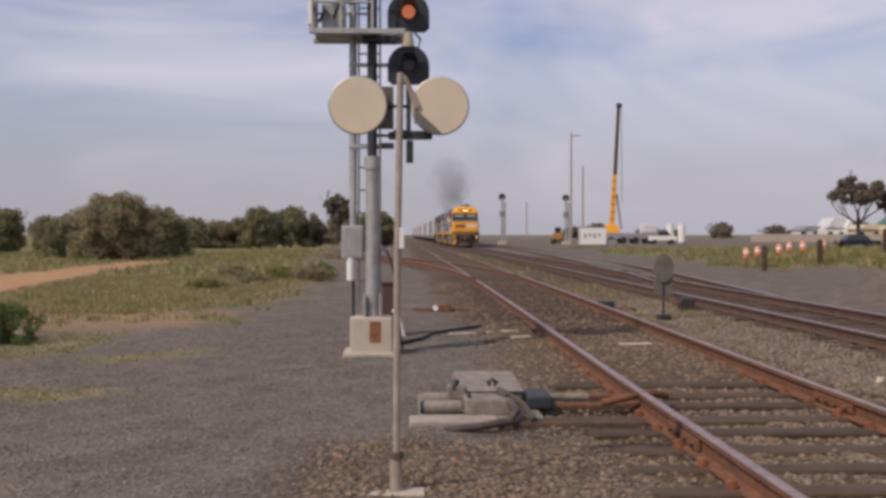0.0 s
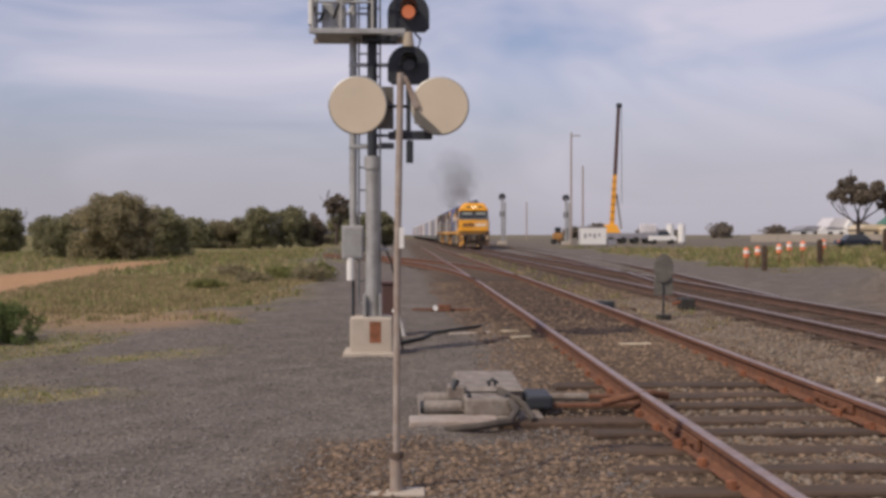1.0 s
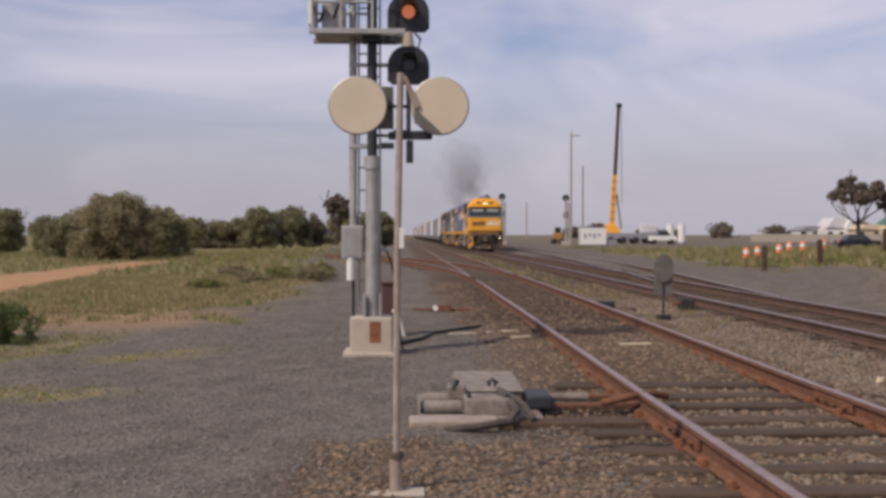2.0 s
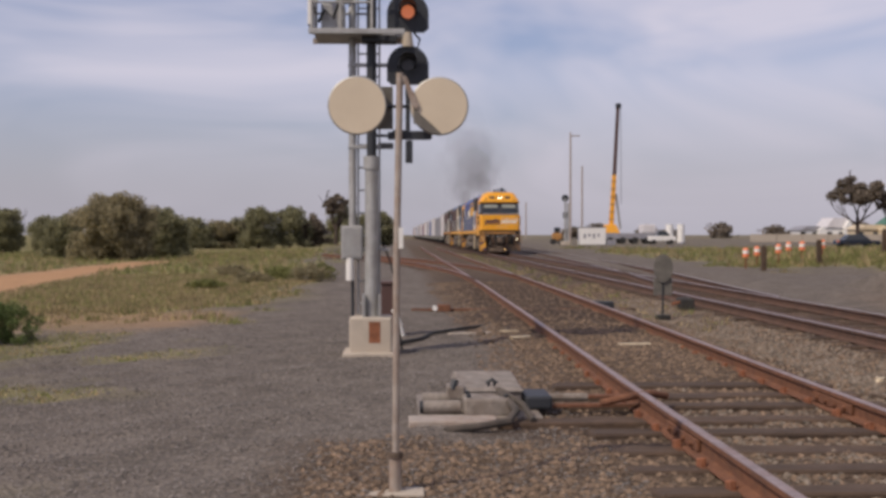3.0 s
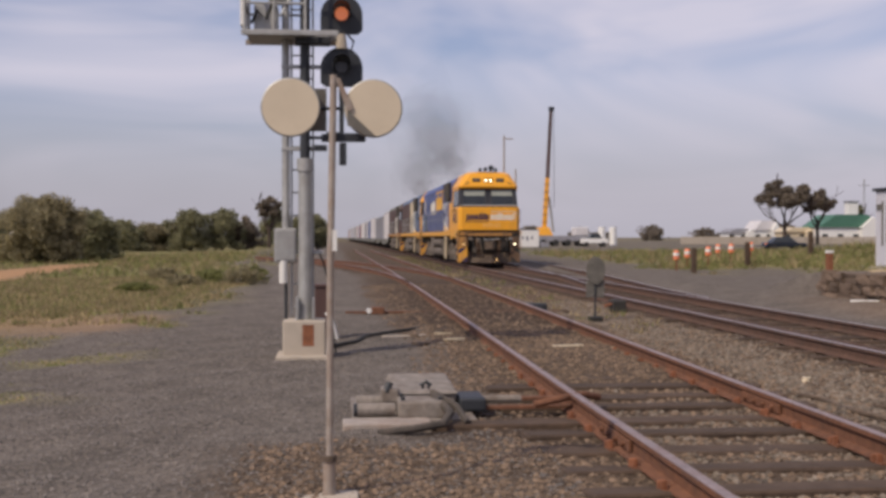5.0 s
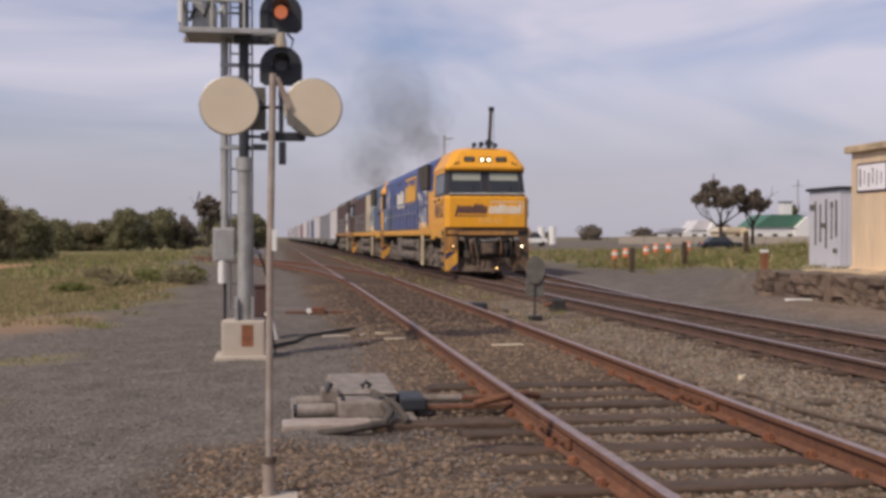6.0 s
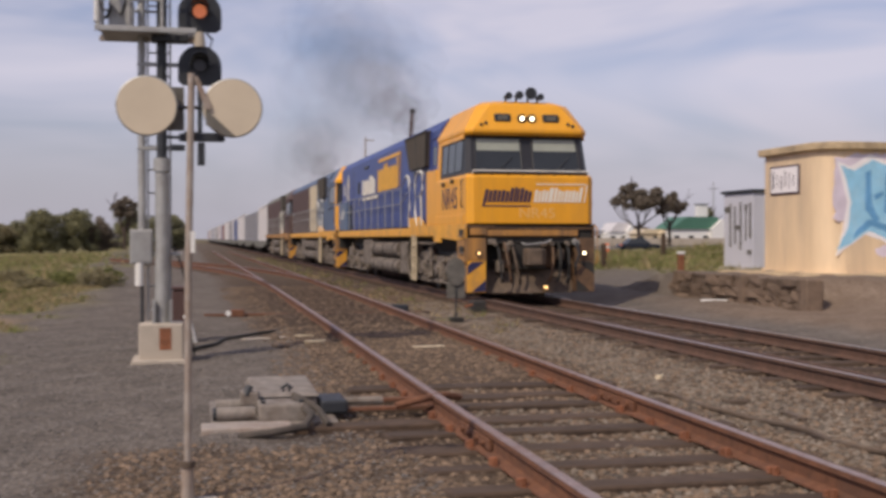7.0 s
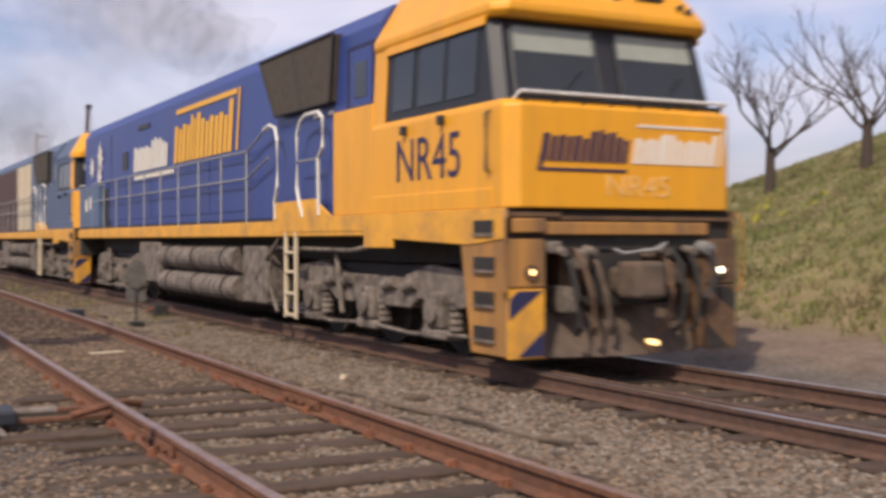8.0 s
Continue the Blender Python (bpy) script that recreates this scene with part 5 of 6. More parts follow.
def rod_set():
    t = thing("point_rodding", "rusty cross rods and drop lever under the points", "point rodding", (0, 22.3, 0))
    part("cross_rod", box(0.25, 4.4, -0.04, 0.04, G0 + 0.02, G0 + 0.06), "rail_side", t)
    part("bearer", box(0.3, 4.6, 0.1, 0.36, G0 - 0.05, G0 + 0.05, 0.01), "timber", t)
    part("lever_case", box(0.75, 1.0, -0.12, 0.1, G0, G0 + 0.14, 0.02), "rail_side", t)
    part("pale_cap", rod((0.7, -0.1, G0 + 0.07), (0.7, 0.0, G0 + 0.07), 0.05, seg=10), "white", t)
    part("lever_weight", box(3.75, 4.15, -0.1, 0.15, G0 + 0.05, G0 + 0.2, 0.03), "steel_dark", t)


rod_set()
hose = link(tube([(-0.05, 15.5, G0 + 0.02), (0.15, 15.9, G0 + 0.03), (0.32, 16.2, G0 + 0.03), (0.5, 17.0, G0 + 0.04), (0.9, 17.8, G0 + 0.03), (1.5, 18.8, G0 + 0.02)], 0.026, 8), "cable_duct", "rubber")
tagged(hose, "black cable duct lying across the gravel", "cable")
board = link(box(0, 1.15, -0.07, 0.07, G0 - 0.01, G0 + 0.035, 0.008), "broken_board", "concrete")
board.matrix_basis = pose(0.75, 17.0, 0, 0, 0, 22)
tagged(board, "pale splintered board lying on the gravel", "board")
board = link(box(0, 0.5, -0.08, 0.08, G0 - 0.01, G0 + 0.03, 0.008), "broken_board", "cream")
board.matrix_basis = pose(1.4, 15.3, 0, 0, 0, -3)
tagged(board, "short pale board lying near the siding", "board")
board = link(box(0, 0.42, -0.05, 0.05, -0.155, -0.115, 0.008), "broken_board", "cream")
board.matrix_basis = pose(2.85, 14.9, 0, 0, 0, 12)
tagged(board, "pale split board lying between the siding rails", "board")
board = link(box(0, 1.1, -0.06, 0.06, -0.04, 0.02, 0.008), "broken_board", "white")
board.matrix_basis = pose(10.42, 22.6, 0, 0, 0, -22)
tagged(board, "whitish board lying below the platform wall", "board")
rb = random.Random(77)
for k in range(9):
    bm = box(0, rb.uniform(0.12, 0.35), -0.03, 0.03, -0.02, 0.02, 0.006)
    for v in bm.verts:
        v.co += Vector((rb.uniform(-0.02, 0.02), rb.uniform(-0.02, 0.02), rb.uniform(-0.008, 0.008)))
    chip = link(bm, "wood_chip", "plough" if k % 3 else "cream")
    x, y = (rb.uniform(4.3, 5.2), rb.uniform(7.0, 12.5)) if k % 2 else (rb.uniform(0.7, 1.7), rb.uniform(15.0, 17.5))
    chip.matrix_basis = pose(x, y, float(ground_z(x, y)) + 0.02, 0, 0, rb.uniform(0, 180))
    tagged(chip, "splintered bit of old sleeper wood on the ballast", "wood", group="bits of sleeper wood")
drain = link(tube([(4.35 + 0.05 * math.sin(k * 1.3) + 0.12 * k * 0.3, 10.6 - k * 0.36, G0 + 0.0 + 0.012 * math.sin(k * 2.1)) for k in range(11)], 0.022, 7), "rusted_pipe", "plough")
tagged(drain, "dull rusted pipe lying between the tracks", "pipe")


def dwarf_target(x, y):
    t = thing("point_indicator", "grey oval point indicator on a thin stem", "point indicator", (x, y, 0))
    part("stem", rod((0, 0, G0 - 0.02), (0, 0, 0.9), 0.018, seg=8), "steel_dark", t)
    bm = bmesh.new()
    bmesh.ops.create_cone(bm, cap_ends=True, segments=30, radius1=0.175, radius2=0.175, depth=0.03, matrix=Matrix.Translation((0, -0.02, 0.69)) @ Matrix.Rotation(math.pi / 2, 4, "X") @ Matrix.Diagonal((1, 1.45, 1, 1)))
    part("target", bm, "target_grey", t, "weathered grey oval target")
    part("lower_target", box(-0.17, 0.17, 0.0, 0.02, 0.20, 0.52, 0.008), "target_grey", t)
    part("foot", box(-0.12, 0.12, -0.12, 0.12, G0 - 0.03, G0 + 0.05, 0.01), "bogie_dark", t)


dwarf_target(4.72, 20.6)
lev = thing("lever_box", "dark rusty lever box beside the main line", "lever box", (5.62, 22.6, G0))
part("case", box(-0.14, 0.14, -0.2, 0.2, 0, 0.24, 0.03), "bogie_dark", lev)
part("lever", rod((0.0, -0.1, 0.2), (-0.3, -0.15, 0.12), 0.03, seg=8), "rust", lev)

# ================= hut, platform and shed =================
M["hut"] = material("sun-faded cream render", (0.74, 0.57, 0.38), 0.9, 0, 0.16, 1.5, 0.2, 20, (0.52, 0.40, 0.29), 1.1, 0.85, streak=True)
M["hut_roof"] = material("stained concrete roof", (0.52, 0.40, 0.25), 0.9, 0, 0.2, 3, 0.3, 20, (0.16, 0.12, 0.08), 2, 0.7)
M["spray_blue"] = material("sky blue spray paint", (0.30, 0.60, 0.82), 0.6, 0, 0.14, 3, dirt=(0.42, 0.66, 0.82), dscale=2.2, damt=0.6)
M["spray_deep"] = material("mid blue spray paint", (0.13, 0.34, 0.60), 0.6, 0, 0.2, 3)
M["spray_white"] = material("white spray paint", (0.88, 0.85, 0.87), 0.6, 0, 0.06, 3)
M["spray_lilac"] = material("lilac spray haze", (0.70, 0.62, 0.72), 0.7, 0, 0.12, 3)
M["shed"] = material("pale galvanised sheet", (0.60, 0.60, 0.66), 0.6, 0.1, 0.15, 2, dirt=(0.42, 0.40, 0.42), dscale=2, damt=0.5, streak=True)
M["masonry"] = material("old brown stone", (0.15, 0.105, 0.075), 0.95, 0, 0.35, 3, 0.6, 15, (0.09, 0.07, 0.055), 2, 0.6, per="object")
HX0, HX1, HY0, HY1, HZ0, HZ1 = 13.05, 15.75, 22.3, 24.9, 0.50, 3.18


def rounded(x0, x1, y0, y1, r, n=8):
    pts = []
    for cx, cy, a0, rr in ((x0 + r, y0 + r, math.pi, r), (x1 - 0.08, y0 + 0.08, 1.5 * math.pi, 0.08), (x1 - 0.08, y1 - 0.08, 0, 0.08), (x0 + 0.08, y1 - 0.08, 0.5 * math.pi, 0.08)):
        pts += [(cx + rr * math.cos(a0 + k * math.pi / 2 / n), cy + rr * math.sin(a0 + k * math.pi / 2 / n)) for k in range(n + 1)]
    return pts


hut = thing("relay_hut", "cream rendered hut with blue graffiti standing on the platform", "hut")
part("wall", extrude_poly(rounded(HX0, HX1, HY0, HY1, 0.55), "z", HZ0 - 0.15, HZ1), "hut", hut, smooth=False)
part("plinth", extrude_poly(rounded(HX0 - 0.05, HX1 + 0.05, HY0 - 0.05, HY1 + 0.05, 0.58), "z", HZ0 - 0.2, HZ0 + 0.10), "hut", hut)
part("roof", extrude_poly(rounded(HX0 - 0.12, HX1 + 0.12, HY0 - 0.12, HY1 + 0.12, 0.62), "z", HZ1, HZ1 + 0.16, bev=0.02), "hut_roof", hut, "stained flat concrete roof slab")
for x, y, w in ((13.5, 23.2, 0.3), (14.6, 23.0, 0.45), (15.3, 23.6, 0.35), (15.9, 22.9, 0.3)):
    part("roof_patch", box(x - w / 2, x + w / 2, y - 0.2, y + 0.2, HZ1 + 0.16, HZ1 + 0.21, 0.02), "hut_roof", hut)
sg = part("sign_panel", box(HX0 - 0.03, HX0, 23.25, 24.55, 2.28, 2.92, 0.006), "letter_dark", hut, "white sprayed panel in a dark frame")
part("sign_face", box(HX0 - 0.036, HX0 - 0.03, 23.30, 24.50, 2.32, 2.88), "spray_white", sg)
for k, (a, b) in enumerate(((24.46, 24.31), (24.25, 24.13), (24.08, 23.94), (23.90, 23.77), (23.72, 23.60), (23.54, 23.42))):
    part("paint_stroke", box(HX0 - 0.04, HX0 - 0.0365, b + 0.04, a - 0.05, 2.40 + 0.05 * (k % 2), 2.80 - 0.05 * (k % 3)), "letter_dark", sg, "dark sprayed bar")
FY = HY0 - 0.003


def decal(pts, mat, lift, label=""):
    """A flat painted shape on the hut's front wall; pts are x from its corner and z from its floor."""
    bm = bmesh.new()
    a = [bm.verts.new((HX0 + 0.14 + x * 0.89, FY - lift, HZ0 + z)) for x, z in pts]
    b = [bm.verts.new((HX0 + 0.14 + x * 0.89, HY0 + 0.01, HZ0 + z)) for x, z in pts]
    n = len(pts)
    fs = [bm.faces.new(a), bm.faces.new(b[::-1])] + [bm.faces.new((a[i], a[(i + 1) % n], b[(i + 1) % n], b[i])) for i in range(n)]
    bmesh.ops.recalc_face_normals(bm, faces=fs)
    bmesh.ops.triangulate(bm, faces=fs)
    return part("graffiti", bm, mat, hut, label)


def wobble(pts, amount, seed):
    r = random.Random(seed)
    out = []
    for (x0, z0), (x1, z1) in zip(pts, pts[1:] + pts[:1]):
        for k in range(4):
            s = k / 4
            out.append((x0 + (x1 - x0) * s + r.uniform(-amount, amount), z0 + (z1 - z0) * s + r.uniform(-amount, amount)))
    return out


star = [(0.42, 2.30), (0.75, 2.20), (1.2, 2.42), (1.7, 2.28), (2.2, 2.45), (2.60, 2.34), (2.40, 1.60), (2.55, 0.92), (2.78, 0.62), (2.2, 0.80), (1.85, 0.62), (1.5, 0.86), (1.1, 0.98), (0.62, 0.70), (0.34, 0.60), (0.60, 1.05), (0.68, 1.55), (0.56, 2.0)]
cx, cz = 1.5, 1.55
star = [(cx - 0.05 + (x - cx) * 1.06, cz + (z - cz) * 1.05) for x, z in star]
decal(wobble([(0.18, 2.48), (0.9, 2.62), (1.7, 2.58), (2.75, 2.60), (2.86, 1.6), (2.85, 0.7), (2.3, 0.95), (1.2, 0.9), (0.55, 1.15), (0.15, 1.2), (0.08, 1.8)], 0.05, 1), "spray_lilac", 0.001, "hazy lilac paint behind the graffiti")
decal(wobble([(max(0.19, min(2.9, cx + (x - cx) * 1.13)), cz + (z - cz) * 1.13) for x, z in star], 0.012, 2), "spray_white", 0.003, "white painted outline")
decal(wobble(star, 0.012, 3), "spray_blue", 0.005, "sky blue graffiti star")
for k, pts in enumerate(([(0.62, 0.78), (1.1, 1.06), (1.5, 0.94), (1.85, 0.70), (2.2, 0.88), (2.5, 0.80), (2.4, 1.0), (1.9, 0.92), (1.5, 1.1), (1.05, 1.2), (0.7, 0.95)],
                         [(0.95, 2.2), (1.1, 2.24), (1.12, 1.5), (1.35, 1.2), (1.2, 1.12), (0.95, 1.4)], [(1.5, 2.2), (1.62, 2.2), (1.58, 1.3), (1.45, 1.35)],
                         [(1.9, 2.25), (2.0, 2.27), (2.1, 1.4), (2.0, 1.25)], [(2.25, 2.25), (2.45, 2.25), (2.3, 1.6), (2.42, 1.05), (2.3, 1.0), (2.2, 1.6)], [(1.2, 1.62), (1.45, 1.72), (1.4, 1.8), (1.18, 1.72)])):
    decal(wobble(pts, 0.012, 10 + k), "spray_deep", 0.007 + 0.0004 * k)
decal(wobble([(1.2, 0.55), (1.5, 0.66), (1.8, 0.5), (1.7, 0.36), (1.35, 0.4)], 0.03, 30), "spray_lilac", 0.002)
decal(wobble([(0.9, 2.42), (1.25, 2.62), (1.6, 2.52), (1.2, 2.44)], 0.02, 31), "spray_lilac", 0.0022)

shed = thing("storage_shed", "pale corrugated steel shed with dark graffiti behind the hut", "shed")
part("wall", box(18.5, 22.3, 36.0, 38.2, 0.25, 2.85), "shed", shed)
for k in range(24):
    part("sheet_rib", box(18.5 + k * 0.16, 18.58 + k * 0.16, 35.975, 36.0, 0.3, 2.82), "shed", shed)
for k in range(13):
    part("sheet_rib", box(18.475, 18.5, 36.04 + k * 0.165, 36.12 + k * 0.165, 0.3, 2.82), "shed", shed)
for k, (a, b, c, d) in enumerate(((18.75, 18.86, 1.3, 2.5), (19.0, 19.2, 2.25, 2.45), (19.05, 19.15, 1.2, 2.3), (19.45, 19.56, 0.9, 2.55), (19.6, 19.95, 1.6, 1.75), (19.85, 19.97, 1.1, 2.4), (18.72, 19.0, 0.75, 0.9), (20.2, 20.32, 1.0, 2.5), (20.35, 20.7, 2.2, 2.4))):
    part("graffiti_stroke", box(18.466 - 0.0005 * k, 18.475, a + 17.4, b + 17.4, c, d), "target_grey", shed, "dark sprayed stroke")
part("roof", box(18.4, 22.4, 35.9, 38.3, 2.85, 2.95, 0.02), "steel_dark", shed)
part("slab", box(18.1, 22.7, 35.5, 38.6, 0.0, 0.28, 0.02), "concrete", shed)

slab_top = link(extrude_poly([(11.9, 21.7), (18.6, 19.9), (19.0, 25.2), (12.1, 25.4)], "z", 0.44, 0.545, bev=0.015), "hut_slab", "hut_roof")
tagged(slab_top, "pale worn concrete slab under the hut", "slab", kind="structure")
platform = tagged(thing("platform_wall", "low old stone wall edging the gravel platform", "wall"), kind="structure")
rs = random.Random(11)
for row in range(3):
    y = 19.2 + 0.2 * (row % 2)
    while y < 24.8:
        w = rs.uniform(0.35, 0.7)
        z0 = -0.10 + row * 0.21
        bm = box(-0.15, 0.15, 0.012, w - 0.012, 0.0, 0.2)
        bmesh.ops.subdivide_edges(bm, edges=bm.edges[:], cuts=1, use_grid_fill=True)
        for v in bm.verts:
            v.co += Vector((rs.uniform(-0.035, 0.035), rs.uniform(-0.025, 0.025), rs.uniform(-0.022, 0.022)))
        ob = part("stone", bm, "masonry", platform)
        ob.matrix_basis = pose(11.02 + rs.uniform(-0.035, 0.035) - 0.02 * (y - 22), y, z0, 0, rs.uniform(-2, 2), rs.uniform(-3, 3))
        y += w
part("backing", box(11.06, 11.25, 19.2, 24.9, -0.2, 0.49), "masonry", platform)
for y in (19.15, 21.6, 24.85):
    part("buttress", box(10.82, 11.15, y - 0.12, y + 0.12, -0.1, 0.56, 0.03), "masonry", platform)

mark = thing("marker_post", "rust red marker post with a white cap", "post", (13.9, 31.5, float(ground_z(13.9, 31.5))))
part("post", box(-0.08, 0.08, -0.08, 0.08, -0.05, 0.85, 0.01), "rust", mark)
part("cap", box(-0.09, 0.09, -0.09, 0.09, 0.85, 0.93, 0.01), "white", mark)

# ================= fence with orange markers =================
for px, y, kind in ((537, 43.5, 1), (557, 45.0, 1), (569, 41.5, 0), (595, 45.5, 1), (613, 48.0, 1), (637, 46.0, 1), (673, 47.0, 1), (667, 43.5, 0), (783, 46.0, 0)):
    x = y * math.tan(math.atan(px / 2060) + radians(2.17))
    z = float(ground_z(x, y))
    if kind:
        t = thing("safety_bollard", "orange and white safety marker on a stake", "bollard", (x, y, z), group="orange safety markers")
        part("stake", rod((0, 0, -0.05), (0, 0, 0.5), 0.03, seg=8), "rust", t)
        part("orange_band", rod((0, 0, 0.44), (0, 0, 0.58), 0.12, seg=14), "orange", t)
        part("white_band", rod((0, 0, 0.58), (0, 0, 0.70), 0.115, seg=14), "white", t)
        part("top_band", rod((0, 0, 0.70), (0, 0, 0.80), 0.12, 0.07, 14), "orange", t)
    else:
        t = thing("fence_post", "weathered timber fence post", "post", (x, y, z), group="timber fence posts")
        part("post", box(-0.09, 0.09, -0.09, 0.09, -0.05, 0.86, 0.02), "timber", t)
        part("post_top", box(-0.07, 0.07, -0.07, 0.07, 0.86, 0.92, 0.01), "timber", t)

# ================= far signals, poles, crane and yard =================


def far_signal(x, y, h):
    t = thing("far_signal", "pale signal post with a black round head", "railway signal", (x, y, float(ground_z(x, y))), group="distant signals")
    part("base", box(-0.6, 0.6, -0.4, 0.4, 0, 0.5, 0.05), "concrete", t)
    part("post", rod((0, 0, 0.4), (0, 0, h), 0.16, 0.13, 10), "steel", t)
    part("head", rod((0, -0.1, h), (0, 0.1, h), 0.45, seg=20), "steel_dark", t)
    part("case", box(-0.25, 0.25, 0, 0.4, h * 0.58, h * 0.70, 0.03), "steel_dark", t)
    part("ladder", box(0.25, 0.5, 0, 0.1, 0.3, h * 0.9), "steel", t)


far_signal(13.5, 152, 6.3)
far_signal(21.6, 150, 6.1)


def pole(x, y, h, arm):
    t = thing("utility_pole", "bare grey timber pole", "pole", (x, y, float(ground_z(x, y))), group="distant poles")
    part("pole", rod((0, 0, 0), (0, 0, h), 0.2, 0.14, 10), "pole_grey", t)
    if arm:
        part("cross_arm", box(-0.1, 1.6, -0.06, 0.06, h - 0.7, h - 0.5), "pole_grey", t)


pole(29.7, 200, 19.0, True)
pole(34.9, 220, 14.4, False)
pole(33.0, 300, 9.8, False)


def crane(x, y):
    t = thing("mobile_crane", "yellow mobile crane with its boom raised nearly upright", "crane", (x, y, float(ground_z(x, y))))
    part("carrier", box(-1.2, 6.5, -1.3, 1.3, 0.7, 1.6, 0.1), "cont_grey", t)
    part("cab", box(4.4, 6.6, -1.2, 1.2, 1.6, 2.9, 0.15), "cont_white", t)
    for k in range(4):
        part("wheel", rod((-0.4 + k * 1.9, -1.35, 0.5), (-0.4 + k * 1.9, 1.35, 0.5), 0.5, seg=16), "rubber", t)
    part("turret", loft([[(-2.0, -1.0, 1.6), (1.2, -1.0, 1.6), (1.2, 1.0, 1.6), (-2.0, 1.0, 1.6)], [(-0.9, -0.7, 2.9), (0.6, -0.7, 2.9), (0.6, 0.7, 2.9), (-0.9, 0.7, 2.9)]], bev=0.08), "yellow", t)
    part("boom", loft([[(-0.35, -0.35, 2.6), (0.30, -0.35, 2.6), (0.30, 0.35, 2.6), (-0.35, 0.35, 2.6)], [(0.15, -0.30, 10.4), (0.72, -0.30, 10.4), (0.72, 0.30, 10.4), (0.15, 0.30, 10.4)]], bev=0.03), "yellow", t, "yellow lower boom section")
    part("upper_boom", loft([[(0.18, -0.28, 10.2), (0.72, -0.28, 10.2), (0.72, 0.28, 10.2), (0.18, 0.28, 10.2)], [(0.75, -0.24, 20.6), (1.2, -0.24, 20.6), (1.2, 0.24, 20.6), (0.75, 0.24, 20.6)]], bev=0.03), "brown", t, "dark inner boom section")
    for k in range(6):
        z = 3.6 + k * 1.15
        part("boom_collar", box(-0.34 + 0.075 * k, 0.42 + 0.065 * k, -0.40, 0.40, z, z + 0.14), "yellow_dirt_shade", t)
    part("boom_head", box(0.65, 1.45, -0.3, 0.3, 20.5, 21.2, 0.08), "steel_dark", t)
    part("hoist_rope", rod((1.4, 0, 20.8), (1.5, 0, 6.0), 0.04, seg=6), "steel_dark", t)
    part("luffing_ram", rod((1.4, 0, 2.2), (0.7, 0, 7.5), 0.18, seg=10), "steel", t)


crane(32.2, 175)
wb = thing("site_container", "white site container with faint scribbles", "container", (25.2, 150, float(ground_z(25.2, 150))))
part("shell", box(-1.6, 1.7, 0, 2.4, 0.05, 2.3, 0.05), "white", wb)
part("lid_edge", box(-1.65, 1.75, -0.05, 2.45, 2.3, 2.4), "cont_grey", wb)
for k in range(4):
    part("scribble", box(-1.2 + k * 0.6, -0.9 + k * 0.6, -0.012, 0, 0.9 + 0.2 * (k % 2), 1.5), "cont_grey", wb)
part("stand", box(1.9, 3.0, 0, 1.2, 0, 0.7, 0.05), "cont_grey", wb)
for k in range(2):
    t = thing("storage_tank", "slim upright white storage tank", "tank", (40.4 + k * 1.7, 172, float(ground_z(40, 172))), group="white storage tanks")
    part("shell", rod((0, 0, 0.2), (0, 0, 2.9), 0.55, seg=20), "white", t)
    part("skirt", rod((0, 0, 0), (0, 0, 0.25), 0.62, seg=20), "cont_grey", t)
truck = thing("utility_truck", "white utility truck parked by the crane", "truck", (38.0, 168, float(ground_z(38, 168))))
part("body", box(-1.6, 2.2, -0.9, 0.9, 0.5, 1.2, 0.08), "white", truck)
part("cab", loft([[(-0.6, -0.85, 1.2), (1.4, -0.85, 1.2), (1.4, 0.85, 1.2), (-0.6, 0.85, 1.2)], [(-0.3, -0.75, 1.9), (0.9, -0.75, 1.9), (0.9, 0.75, 1.9), (-0.3, 0.75, 1.9)]], bev=0.05), "glass", truck)
for x in (-1.0, 1.5):
    part("wheel", rod((x, -0.92, 0.35), (x, 0.92, 0.35), 0.35, seg=16), "rubber", truck)
loader = thing("yellow_loader", "small yellow loader standing by the tracks", "loader", (22.6, 165, float(ground_z(22.6, 165))))
part("body", box(-0.7, 0.7, -0.6, 0.6, 0.5, 1.6, 0.15), "yellow_dirt_shade", loader)
part("cab", box(-0.4, 0.4, -0.5, 0.5, 1.6, 2.4, 0.1), "glass", loader)
for x in (-0.55, 0.55):
    part("wheel", rod((x, -0.7, 0.4), (x, 0.7, 0.4), 0.4, seg=14), "rubber", loader)

# ================= houses, wall, car =================
M["green_roof"] = material("green painted roof sheet", (0.06, 0.16, 0.11), 0.6, 0, 0.12, 0.8)
M["brick_far"] = material("pale cream brick", (0.62, 0.52, 0.36), 0.9, 0, 0.1, 1.0)
M["car_paint"] = material("dark blue car paint", (0.02, 0.025, 0.04), 0.25, 0.2, 0.05, 2)


